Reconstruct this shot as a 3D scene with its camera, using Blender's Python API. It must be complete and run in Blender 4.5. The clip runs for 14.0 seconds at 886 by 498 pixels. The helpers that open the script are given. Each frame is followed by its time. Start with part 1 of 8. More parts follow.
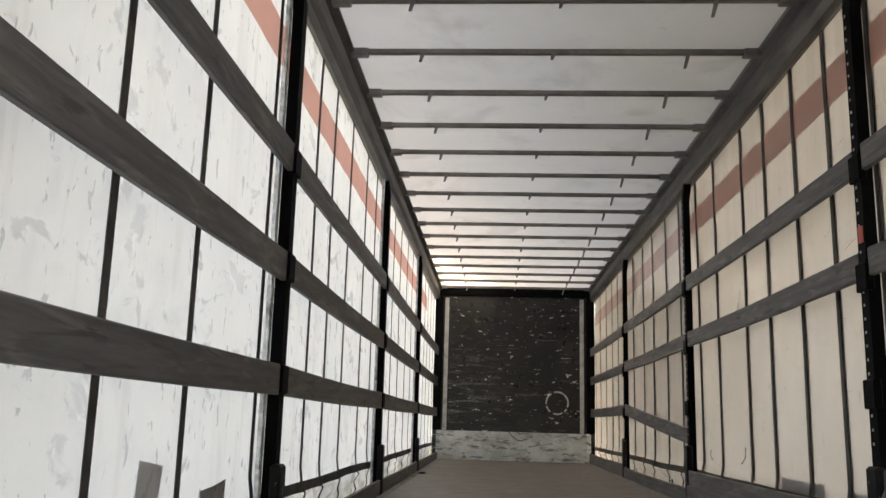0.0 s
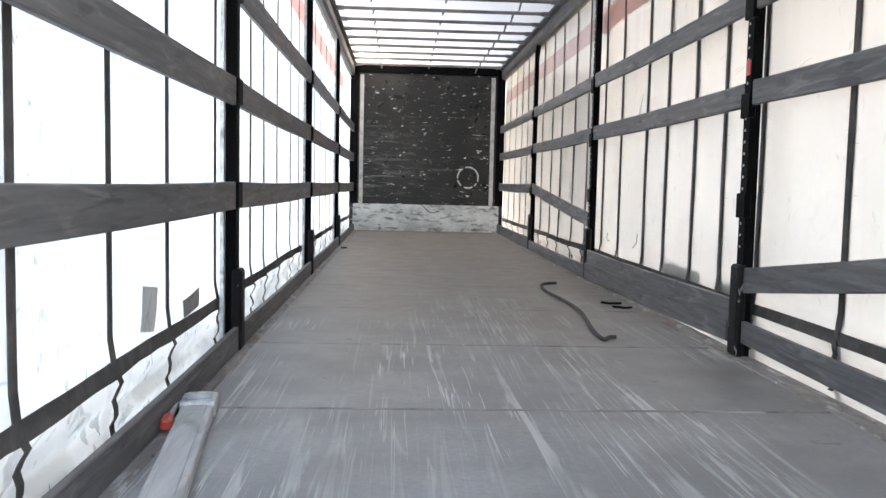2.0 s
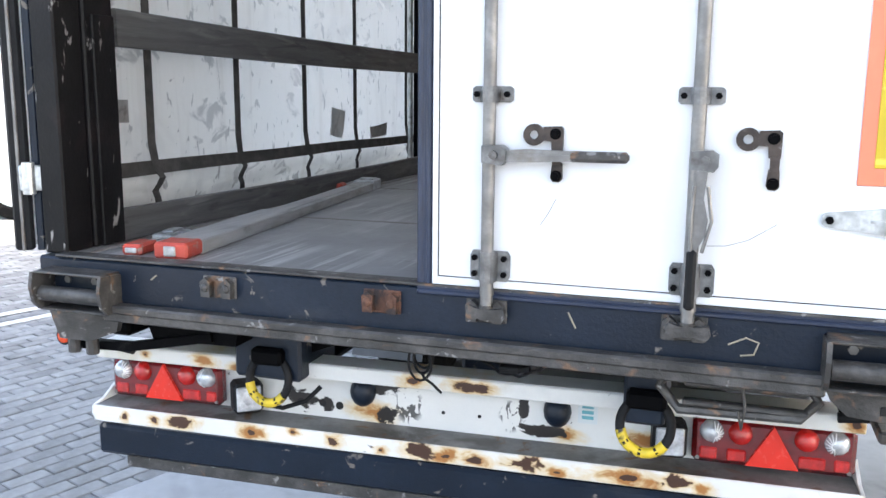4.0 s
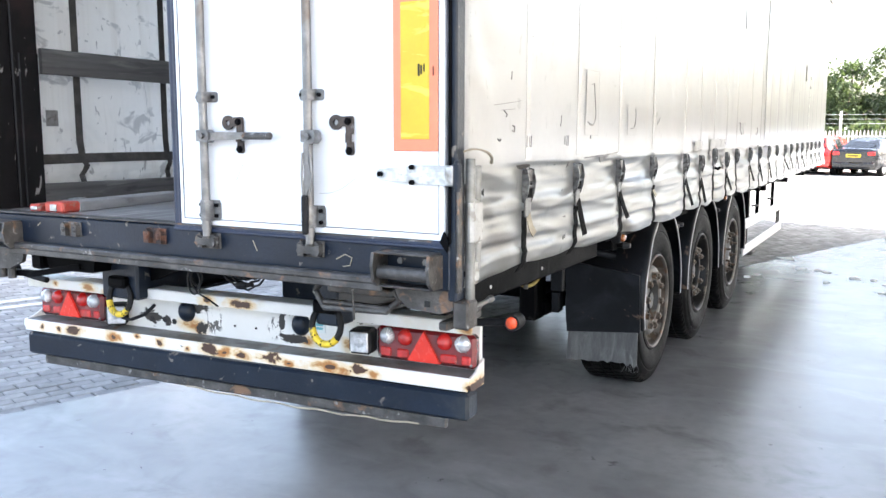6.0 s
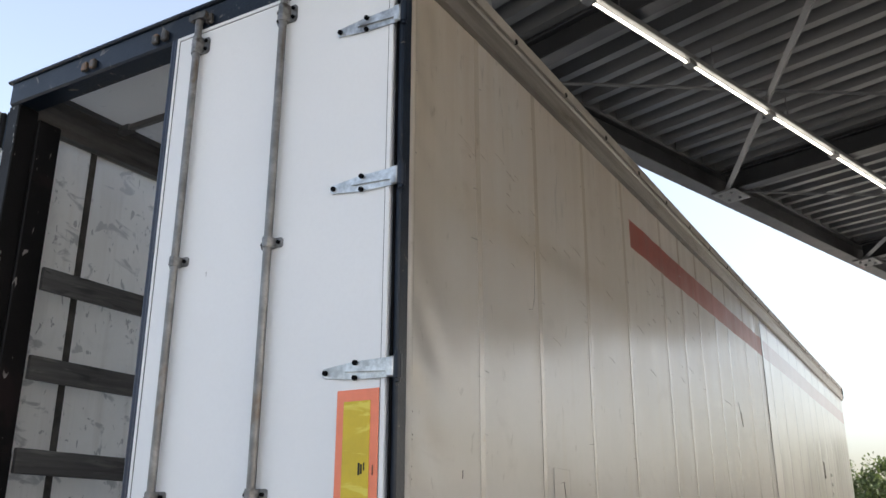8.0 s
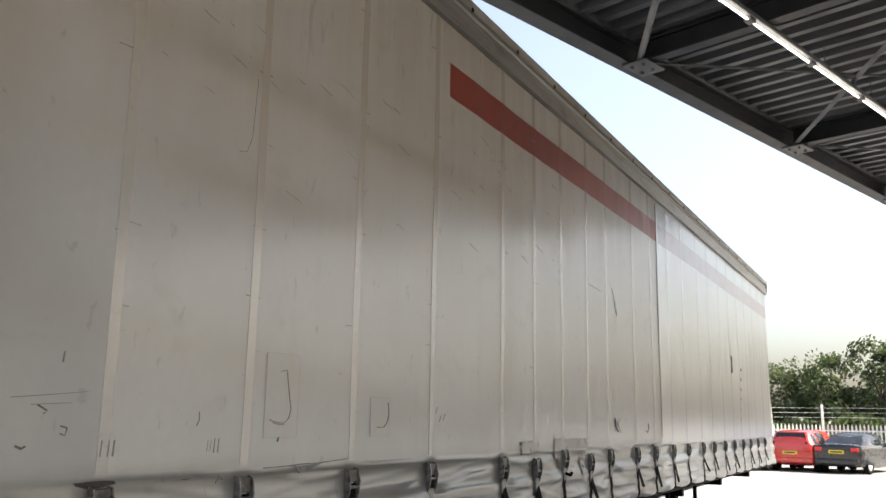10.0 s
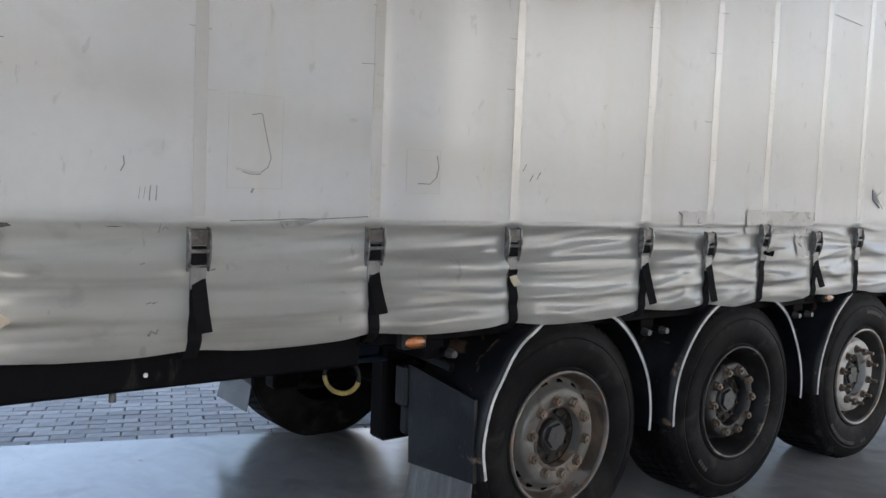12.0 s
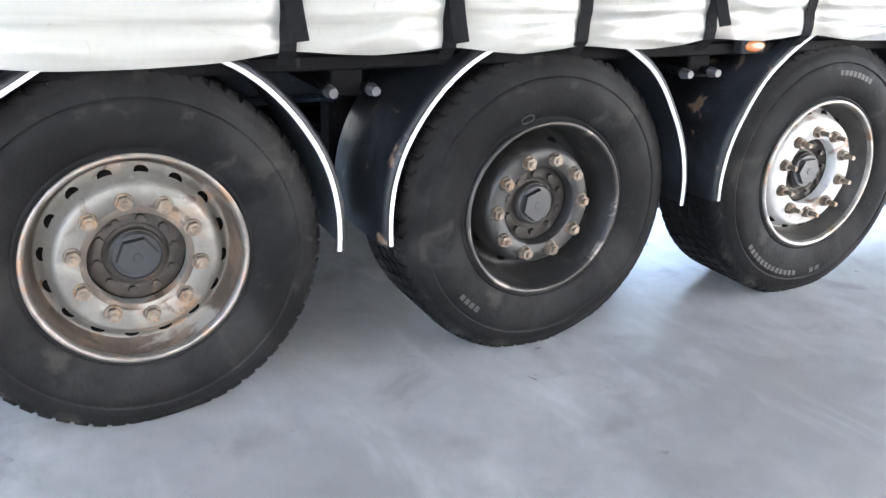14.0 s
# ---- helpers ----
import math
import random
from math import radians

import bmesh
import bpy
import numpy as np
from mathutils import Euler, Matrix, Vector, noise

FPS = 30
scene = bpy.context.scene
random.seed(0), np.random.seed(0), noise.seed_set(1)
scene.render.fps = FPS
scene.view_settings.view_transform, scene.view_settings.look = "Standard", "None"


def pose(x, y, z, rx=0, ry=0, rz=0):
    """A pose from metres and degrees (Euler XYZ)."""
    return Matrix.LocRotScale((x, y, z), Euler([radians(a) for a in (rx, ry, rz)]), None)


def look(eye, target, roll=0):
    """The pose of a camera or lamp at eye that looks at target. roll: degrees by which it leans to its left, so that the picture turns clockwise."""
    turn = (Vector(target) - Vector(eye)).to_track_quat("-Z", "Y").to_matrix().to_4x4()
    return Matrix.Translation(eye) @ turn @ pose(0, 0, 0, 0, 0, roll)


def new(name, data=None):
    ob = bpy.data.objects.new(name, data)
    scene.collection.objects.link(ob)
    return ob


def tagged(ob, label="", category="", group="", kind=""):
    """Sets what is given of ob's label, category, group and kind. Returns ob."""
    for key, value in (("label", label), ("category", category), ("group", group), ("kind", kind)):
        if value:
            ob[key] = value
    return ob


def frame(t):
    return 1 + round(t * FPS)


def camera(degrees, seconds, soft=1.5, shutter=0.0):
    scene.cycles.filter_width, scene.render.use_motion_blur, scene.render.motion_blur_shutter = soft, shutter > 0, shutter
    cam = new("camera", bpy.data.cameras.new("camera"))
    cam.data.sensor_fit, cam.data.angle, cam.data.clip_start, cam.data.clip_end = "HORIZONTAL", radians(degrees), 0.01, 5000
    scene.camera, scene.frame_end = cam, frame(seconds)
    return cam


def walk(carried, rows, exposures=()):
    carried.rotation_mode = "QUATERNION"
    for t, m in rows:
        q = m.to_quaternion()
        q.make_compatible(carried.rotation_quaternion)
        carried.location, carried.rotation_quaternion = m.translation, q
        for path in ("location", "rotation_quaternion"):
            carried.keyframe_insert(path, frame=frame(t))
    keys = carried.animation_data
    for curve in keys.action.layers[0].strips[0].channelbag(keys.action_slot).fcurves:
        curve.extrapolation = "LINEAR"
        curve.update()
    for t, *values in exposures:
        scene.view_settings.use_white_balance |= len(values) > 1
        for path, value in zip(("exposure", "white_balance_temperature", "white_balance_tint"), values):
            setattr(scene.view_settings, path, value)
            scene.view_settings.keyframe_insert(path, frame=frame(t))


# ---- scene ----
cam = camera(54.4, 14.0)
PATH = [
    (0, (-0.314, -0.277, 1.766), (-0.436, 1.68, 2.159), 1.6),
    (0.5, (-0.366, -0.164, 1.902), (-0.424, 1.817, 2.17), 1.6),
    (1, (-0.429, -0.216, 2.014), (-0.352, 1.783, 2.013), 1.6),
    (1.5, (-0.467, -0.418, 2.025), (-0.35, 1.578, 1.954), 1.4),
    (2, (-0.444, -0.738, 1.992), (-0.34, 1.253, 1.841), 1.3),
    (2.5, (-0.351, -1.137, 1.917), (-0.356, 0.839, 1.609), 1.2),
    (2.7, (-0.281, -1.309, 1.881), (-0.334, 0.665, 1.566), 1.1),
    (4.8, (1.636, -2.416, 1.569), (0.797, -0.638, 1.202), -0.0),
    (5, (1.837, -2.429, 1.543), (0.993, -0.655, 1.172), -0.1),
    (5.5, (2.288, -2.465, 1.563), (1.429, -0.697, 1.194), 0.0),
    (6, (2.621, -2.604, 1.576), (1.678, -0.861, 1.306), 0.1),
    (6.5, (2.767, -2.622, 1.562), (1.752, -0.899, 1.614), 0.3),
    (7, (2.812, -2.615, 1.547), (1.806, -0.956, 2.032), 0.4),
    (7.2, (2.834, -2.601, 1.551), (1.832, -0.987, 2.176), 0.6),
    (9.3, (3.032, -1.808, 1.622), (2.136, -0.097, 2.141), 0.4),
    (9.5, (3.099, -1.65, 1.61), (2.197, 0.071, 2.082), 0.5),
    (10, (3.308, -1.169, 1.634), (2.371, 0.555, 2.021), 0.9),
    (10.2, (3.415, -1.008, 1.625), (2.451, 0.71, 1.97), 0.8),
    (10.5, (3.626, -0.771, 1.661), (2.541, 0.879, 1.98), 1.1),
    (11, (3.868, -0.569, 1.718), (2.584, 0.933, 2.027), 1.5),
    (11.5, (3.899, -0.288, 1.646), (2.454, 1.083, 1.818), 2.0),
    (12, (3.874, 0.157, 1.597), (2.286, 1.363, 1.447), 2.2),
    (12.5, (3.8, 0.684, 1.551), (2.19, 1.726, 0.98), 2.2),
    (13, (3.634, 1.26, 1.418), (1.996, 2.191, 0.747), 2.1),
    (13.2, (3.578, 1.542, 1.41), (1.925, 2.444, 0.739), 1.9),
    (13.5, (3.571, 1.941, 1.351), (1.902, 2.819, 0.685), 1.8),
    (14, (3.546, 2.602, 1.377), (1.88, 3.461, 0.679), 2.1),
]
EXPOSURES = [
    (0, 2.95, 7900, 10), (0.5, 3.28, 7800, 10), (1, 3.7, 7300, 10), (1.5, 3.85, 6900, 10), (2.5, 4.15, 6600, 10), (4.8, 2.28, 6600, 10), (6, 2.93, 6400, 10), (6.5, 2.6, 6500, 10), (7, 1.8, 6700, 10),
    (9.5, 1.42, 6800, 10), (11, 1.68, 6600, 10), (12, 2.35, 6100, 10), (12.5, 4.0, 5900, 10), (14, 4.8, 6000, 10),
]

walk(cam, [(t, look(eye, target, roll)) for t, eye, target, roll in PATH], EXPOSURES)

# ---- sky and sun: afternoon sun over the canopy, everything near stands in its shade ----
TO_SUN = Vector((8.19, 2.26, 6.6)).normalized()
world = bpy.data.worlds.new("sky")
scene.world = world
world.use_nodes = True
sky = world.node_tree.nodes.new("ShaderNodeTexSky")
sky.sky_type = "NISHITA"
sky.sun_disc = False
sky.sun_elevation = math.asin(TO_SUN.z)
sky.sun_rotation = math.atan2(TO_SUN.x, TO_SUN.y)
sky.air_density, sky.dust_density, sky.ozone_density = 1.0, 5.0, 1.0
haze = world.node_tree.nodes.new("ShaderNodeHueSaturation")  # thin white cloud takes the colour out of the sky
haze.inputs["Saturation"].default_value, haze.inputs["Value"].default_value = 0.8, 1.05
world.node_tree.links.new(sky.outputs[0], haze.inputs["Color"])
world.node_tree.links.new(haze.outputs[0], world.node_tree.nodes["Background"].inputs[0])
world.node_tree.nodes["Background"].inputs[1].default_value = 0.15
sun = new("sun", bpy.data.lights.new("sun", "SUN"))
sun.data.energy, sun.data.angle, sun.data.color = 4.5, radians(0.6), (1.0, 0.95, 0.87)
sun.matrix_world = look(TO_SUN * 60, (0, 0, 0))


# ---- materials ----
def mixed(nt, fac, a, b, kind="MIX"):
    n = nt.nodes.new("ShaderNodeMix")
    n.data_type, n.blend_type = "RGBA", kind
    for sock, value in ((n.inputs[0], fac), (n.inputs[6], a), (n.inputs[7], b)):
        if isinstance(value, bpy.types.NodeSocket):
            nt.links.new(value, sock)
        elif isinstance(value, (int, float)):
            sock.default_value = value
        else:
            sock.default_value = (*value[:3], 1)
    return n.outputs[2]


def ramp(nt, value, lo, hi, reverse=False):
    n = nt.nodes.new("ShaderNodeMapRange")
    n.interpolation_type = "SMOOTHSTEP"
    nt.links.new(value, n.inputs[0])
    n.inputs[1].default_value, n.inputs[2].default_value = lo, hi
    n.inputs[3].default_value, n.inputs[4].default_value = (1, 0) if reverse else (0, 1)
    return n.outputs[0]


def grain(nt, scale, stretch=(1, 1, 1), detail=4.0, distort=0.0, rough=0.55):
    co = nt.nodes.new("ShaderNodeTexCoord")
    mp = nt.nodes.new("ShaderNodeMapping")
    mp.inputs["Scale"].default_value = stretch
    nt.links.new(co.outputs["Object"], mp.inputs[0])
    n = nt.nodes.new("ShaderNodeTexNoise")
    n.inputs["Scale"].default_value, n.inputs["Detail"].default_value = scale, detail
    n.inputs["Roughness"].default_value, n.inputs["Distortion"].default_value = rough, distort
    nt.links.new(mp.outputs[0], n.inputs["Vector"])
    return n.outputs["Fac"]


def along(nt, axis):
    co = nt.nodes.new("ShaderNodeTexCoord")
    sp = nt.nodes.new("ShaderNodeSeparateXYZ")
    nt.links.new(co.outputs["Object"], sp.inputs[0])
    return sp.outputs[axis]


def times(nt, a, b):
    n = nt.nodes.new("ShaderNodeMath")
    n.operation = "MULTIPLY"
    for sock, value in ((n.inputs[0], a), (n.inputs[1], b)):
        if isinstance(value, bpy.types.NodeSocket):
            nt.links.new(value, sock)
        else:
            sock.default_value = value
    return n.outputs[0]


def make(name, base, rough=0.5, metal=0.0, vary=0.22, scale=3.0, fine=60.0, stretch=(1, 1, 1), stains=(), bump=0.15, bump_scale=90.0,
         spec=0.5, random_each=0.0, islands=0.0, rough_vary=0.12, coat=0.0, coat_rough=0.03, coat_ior=1.5):
    """A painted, worn or mineral surface. stains: rows of (colour, noise scale, low, high, stretch) laid over the base."""
    m = bpy.data.materials.new(name)
    m.use_nodes = True
    nt = m.node_tree
    p = nt.nodes["Principled BSDF"]
    dark, light = [c * (1 - vary) for c in base], [min(1, c * (1 + vary)) for c in base]
    col = mixed(nt, ramp(nt, grain(nt, scale, stretch), 0.3, 0.7), dark, light)
    col = mixed(nt, times(nt, ramp(nt, grain(nt, fine, stretch, 2.0), 0.35, 0.75), 0.35), col, [c * (1 - 1.4 * vary) for c in base])
    for colour, sc, lo, hi, st in stains:
        lo, hi = (lo - 0.055, hi - 0.055) if lo >= 0.58 else (lo - 0.02, hi - 0.02)
        col = mixed(nt, ramp(nt, grain(nt, sc, st, 6.0, 0.6), lo, hi), col, colour)
    if random_each or islands:
        info = nt.nodes.new("ShaderNodeObjectInfo") if random_each else nt.nodes.new("ShaderNodeNewGeometry")
        out = info.outputs["Random"] if random_each else info.outputs["Random Per Island"]
        k = random_each or islands
        col = mixed(nt, ramp(nt, out, 0.0, 1.0), mixed(nt, 1.0, col, (1 - k, 1 - k, 1 - k), "MULTIPLY"), mixed(nt, 1.0, col, (1 + k, 1 + k, 1 + k), "MULTIPLY"))
    nt.links.new(col, p.inputs["Base Color"])
    r = nt.nodes.new("ShaderNodeMapRange")
    nt.links.new(grain(nt, scale * 2.3, stretch), r.inputs[0])
    r.inputs[3].default_value, r.inputs[4].default_value = max(0.03, rough - rough_vary), min(1, rough + rough_vary)
    nt.links.new(r.outputs[0], p.inputs["Roughness"])
    p.inputs["Metallic"].default_value = metal
    p.inputs["Specular IOR Level"].default_value = spec
    p.inputs["Coat Weight"].default_value, p.inputs["Coat Roughness"].default_value = coat, coat_rough
    p.inputs["Coat IOR"].default_value = coat_ior
    if bump:
        b = nt.nodes.new("ShaderNodeBump")
        b.inputs["Strength"].default_value, b.inputs["Distance"].default_value = bump, 0.01
        nt.links.new(grain(nt, bump_scale, stretch), b.inputs["Height"])
        nt.links.new(b.outputs[0], p.inputs["Normal"])
    return m


def glows(m, colour, strength):
    p = m.node_tree.nodes["Principled BSDF"]
    p.inputs["Emission Color"].default_value, p.inputs["Emission Strength"].default_value = (*colour, 1), strength
    return m


def value_of(nt, colour):
    n = nt.nodes.new("ShaderNodeRGB")
    n.outputs[0].default_value = (*colour, 1)
    return n.outputs[0]


def lets_light(m, colour, share, grime=False):
    """Makes a sheet of cloth or plastic translucent; grime lies on the folded lower edge."""
    nt = m.node_tree
    out, p = nt.nodes["Material Output"], nt.nodes["Principled BSDF"]
    tr, mx = nt.nodes.new("ShaderNodeBsdfTranslucent"), nt.nodes.new("ShaderNodeMixShader")
    smudge = ramp(nt, grain(nt, 3.2, (1, 1, 1.6), 5.0, 0.7), 0.60, 0.72)
    spots = ramp(nt, grain(nt, 11.0, (1, 1.6, 0.8), 3.0, 0.5), 0.66, 0.72)
    thin = mixed(nt, times(nt, smudge, 0.35), value_of(nt, colour), tuple(0.62 * c for c in colour))
    thin = mixed(nt, times(nt, spots, 0.5), thin, tuple(0.4 * c for c in colour))
    if grime:
        low = ramp(nt, along(nt, 2), 1.30, 1.47, True)
        thin = mixed(nt, times(nt, low, 0.55), thin, (0.62, 0.57, 0.46))
        smear = times(nt, low, ramp(nt, grain(nt, 2.2, (1, 1, 2.5), 5.0, 0.8), 0.36, 0.60))
        thin = mixed(nt, times(nt, smear, 0.75), thin, (0.20, 0.19, 0.17))
        drips = times(nt, ramp(nt, grain(nt, 2.0, (5, 5, 0.4), 4.0, 0.6), 0.58, 0.70), 0.35)
        thin = mixed(nt, drips, thin, (0.45, 0.43, 0.40))
    nt.links.new(thin, tr.inputs[0])
    mx.inputs[0].default_value = share
    nt.links.new(p.outputs[0], mx.inputs[1])
    nt.links.new(tr.outputs[0], mx.inputs[2])
    nt.links.new(mx.outputs[0], out.inputs[0])
    return m


DOWN = (6, 6, 0.35)  # streaks that run down a wall
LONG = (14, 0.5, 14)  # streaks along the trailer
M = {}
M["curtain"] = lets_light(make("curtain_cloth", (0.455, 0.447, 0.43), 0.36, coat=0.75, coat_rough=0.17, coat_ior=1.5, vary=0.07, scale=1.6, fine=26, stains=[
    ((0.43, 0.40, 0.345), 1.3, 0.54, 0.80, DOWN), ((0.46, 0.447, 0.42), 0.8, 0.52, 0.75, (1, 1, 1)), ((0.35, 0.33, 0.30), 5.0, 0.745, 0.80, (1, 1, 2.2))],
    bump=0.075, bump_scale=14, rough_vary=0.05), (0.94, 0.93, 0.92), 0.27)
M["seam"] = lets_light(make("curtain_seam", (0.395, 0.388, 0.373), 0.40, coat=0.8, coat_rough=0.18, coat_ior=1.7, vary=0.07, scale=5, stains=[((0.36, 0.31, 0.25), 9, 0.64, 0.74, (1, 1, 3))], bump=0.05), (0.9, 0.88, 0.83), 0.1)
# front length is cleaner, bluer cloth; sky sheen is also put into its blue-grey
M["seam_front"] = make("curtain_seam_front", (0.40, 0.41, 0.425), 0.38, coat=1.0, coat_rough=0.18, coat_ior=1.8, vary=0.06, scale=5, bump=0.05)
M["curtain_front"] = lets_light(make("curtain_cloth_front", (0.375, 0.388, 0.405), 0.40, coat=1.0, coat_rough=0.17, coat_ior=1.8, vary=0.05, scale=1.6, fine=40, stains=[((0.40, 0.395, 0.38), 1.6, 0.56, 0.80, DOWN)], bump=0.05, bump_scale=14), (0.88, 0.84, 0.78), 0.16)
M["curtain_left"] = lets_light(make("curtain_cloth_pale", (0.72, 0.70, 0.66), 0.42, vary=0.05, scale=1.6, fine=40, stains=[
    ((0.52, 0.48, 0.42), 1.0, 0.54, 0.78, DOWN), ((0.50, 0.485, 0.455), 2.2, 0.60, 0.80, (1, 1.4, 1)), ((0.20, 0.19, 0.18), 4.5, 0.64, 0.71, (1, 1, 1.6)), ((0.14, 0.13, 0.12), 14, 0.68, 0.72, (1, 1.6, 0.8))], bump=0.06, bump_scale=14), (0.86, 0.845, 0.81), 0.39, True)
M["stripe"] = lets_light(make("stripe_red", (0.27, 0.026, 0.012), 0.36, coat=0.1, coat_rough=0.25, vary=0.12, scale=2, bump=0.05, bump_scale=14, stains=[((0.20, 0.05, 0.035), 1.2, 0.55, 0.8, DOWN)]), (0.58, 0.34, 0.27), 0.27)
M["stripe_back"] = lets_light(make("stripe_inner_face", (0.58, 0.47, 0.43), 0.4, vary=0.1, scale=2, bump=0.05, bump_scale=14), (0.84, 0.70, 0.64), 0.5)
M["stripe_left"] = lets_light(make("stripe_salmon", (0.42, 0.165, 0.12), 0.4, vary=0.1, scale=2, bump=0.05, bump_scale=14), (0.47, 0.255, 0.205), 0.5)
# red stripe of the front length, greyed in its colour for the sheen
M["stripe_sheen"] = lets_light(make("stripe_sheen", (0.25, 0.155, 0.185), 0.42, coat=0.8, coat_rough=0.17, coat_ior=1.8, vary=0.1, scale=2, bump=0.05, bump_scale=14), (0.66, 0.52, 0.45), 0.14)
M["patch"] = make("repair_patch", (0.44, 0.425, 0.395), 0.5, vary=0.10, scale=9, stains=[((0.30, 0.28, 0.25), 10, 0.58, 0.72, (1, 1, 1)), ((0.10, 0.095, 0.085), 20, 0.68, 0.76, (1, 1, 1))])
M["scratch_brown"] = make("brown_scratch", (0.24, 0.19, 0.145), 0.6, vary=0.4, scale=20)
M["tear"] = make("torn_cloth_edge", (0.22, 0.212, 0.20), 0.6, vary=0.45, scale=30)
M["grey_patch"] = lets_light(make("grey_patch", (0.33, 0.32, 0.31), 0.55, vary=0.2, scale=12, stains=[((0.14, 0.13, 0.12), 20, 0.55, 0.7, (1, 1, 1))]), (0.3, 0.29, 0.28), 0.35)
M["roof"] = lets_light(make("roof_sheet", (0.70, 0.69, 0.66), 0.45, vary=0.06, scale=1.2, stains=[((0.42, 0.40, 0.36), 1.4, 0.58, 0.8, (1, 1, 1))], bump=0.05, bump_scale=9), (0.74, 0.69, 0.62), 0.31)
M["black"] = make("black_paint", (0.0028, 0.0028, 0.0034), 0.6, vary=0.3, spec=0.05, stains=[((0.016, 0.0155, 0.015), 11, 0.68, 0.77, (1, 1, 0.6))])
M["scuffed"] = make("scuffed_black", (0.006, 0.0055, 0.006), 0.55, vary=0.3, spec=0.2, stains=[((0.018, 0.012, 0.012), 3, 0.55, 0.75, (1, 1, 1)), ((0.26, 0.25, 0.24), 16, 0.69, 0.73, (1.4, 1.4, 0.45))])
M["navy"] = make("navy_paint", (0.010, 0.0165, 0.029), 0.35, vary=0.25, spec=0.28, stains=[((0.036, 0.041, 0.046), 4, 0.56, 0.8, (1, 1, 1)), ((0.17, 0.15, 0.13), 18, 0.70, 0.76, (1, 1, 1))])
M["door"] = make("door_white", (0.80, 0.81, 0.82), 0.42, vary=0.02, scale=1, bump=0.02, bump_scale=8  )
M["stay"] = make("dull_stay_end", (0.05, 0.05, 0.052), 0.5, metal=0.3, vary=0.3, scale=12)
M["hole"] = make("dark_hole", (0.003, 0.003, 0.003), 0.9, vary=0.1, spec=0.0, bump=0)
M["step_dirt"] = make("dirty_step", (0.17, 0.165, 0.155), 0.5, vary=0.3, scale=6, stains=[((0.07, 0.06, 0.05), 5, 0.52, 0.66, (1, 1, 1)), ((0.13, 0.065, 0.03), 9, 0.62, 0.72, (1, 1, 1))])
M["roof_hem"] = make("dirty_roof_hem", (0.30, 0.275, 0.24), 0.5, vary=0.15, scale=3, stains=[((0.14, 0.12, 0.10), 2.5, 0.54, 0.75, (1, 0.6, 1))])
M["rust"] = make("rust_brown", (0.11, 0.05, 0.03), 0.8, vary=0.4, scale=14, stains=[((0.03, 0.022, 0.02), 20, 0.5, 0.65, (1, 1, 1))], bump=0.4)
M["galv"] = make("galvanised_steel", (0.52, 0.54, 0.55), 0.38, metal=0.75, vary=0.3, scale=24, stains=[((0.2, 0.19, 0.18), 9, 0.6, 0.8, (1, 1, 1))])
M["bearing"] = make("bearing_steel", (0.20, 0.20, 0.20), 0.42, metal=0.6, vary=0.4, scale=20, stains=[((0.06, 0.045, 0.035), 10, 0.54, 0.72, (1, 1, 1))])
M["alloy_bar"] = make("alloy_load_bar", (0.42, 0.42, 0.42), 0.5, metal=0.3, vary=0.12, scale=6, stretch=(6, 0.6, 6), stains=[((0.25, 0.24, 0.23), 3, 0.55, 0.75, (3, 1, 3))])
M["bar"] = make("locking_bar_steel", (0.21, 0.205, 0.20), 0.42, metal=0.6, vary=0.3, scale=10, stains=[((0.13, 0.09, 0.06), 7, 0.57, 0.75, (1, 1, 0.4))])
M["oily"] = make("oily_steel", (0.085, 0.08, 0.075), 0.5, metal=0.4, vary=0.4, scale=12, stains=[((0.22, 0.13, 0.08), 14, 0.62, 0.75, (1, 1, 1)), ((0.28, 0.27, 0.26), 26, 0.68, 0.75, (1, 1, 1))], bump=0.3)
M["rail"] = make("roof_rail_alloy", (0.23, 0.21, 0.19), 0.42, metal=0.5, vary=0.25, scale=2, stretch=LONG, stains=[((0.13, 0.11, 0.09), 2.0, 0.55, 0.75, (3, 1, 3))])
M["rail_in"] = make("roof_rail_inside", (0.10, 0.095, 0.09), 0.5, metal=0.3, vary=0.35, scale=3, stretch=(6, 0.8, 6))
M["bow"] = make("roof_bow_steel", (0.17, 0.16, 0.15), 0.5, metal=0.5, vary=0.3, scale=4)
M["slat"] = make("grey_side_board", (0.098, 0.096, 0.095), 0.55, vary=0.28, scale=3, fine=30, stretch=LONG, stains=[((0.17, 0.166, 0.16), 2.2, 0.54, 0.72, (4, 1.6, 12)), ((0.05, 0.05, 0.05), 4, 0.6, 0.75, (2, 1, 6))])
M["edge_rail"] = make("scuffed_edge_rail", (0.21, 0.195, 0.18), 0.5, vary=0.3, scale=4, stretch=(4, 1, 4), stains=[((0.13, 0.10, 0.08), 3, 0.55, 0.72, (3, 1, 1)), ((0.42, 0.41, 0.40), 5, 0.56, 0.68, (4, 1, 1)), ((0.05, 0.045, 0.04), 9, 0.66, 0.76, (2, 1, 1))])
M["slot_light"] = make("worn_slot_edge", (0.45, 0.44, 0.42), 0.4, metal=0.3, vary=0.2, scale=30)
M["webbing"] = make("black_webbing", (0.0045, 0.0045, 0.005), 0.75, vary=0.3, scale=30, spec=0.08, bump=0.3, bump_scale=260)
M["webbing_dusty"] = make("dusty_webbing", (0.060, 0.055, 0.050), 0.8, vary=0.35, scale=14, bump=0.3, bump_scale=200)
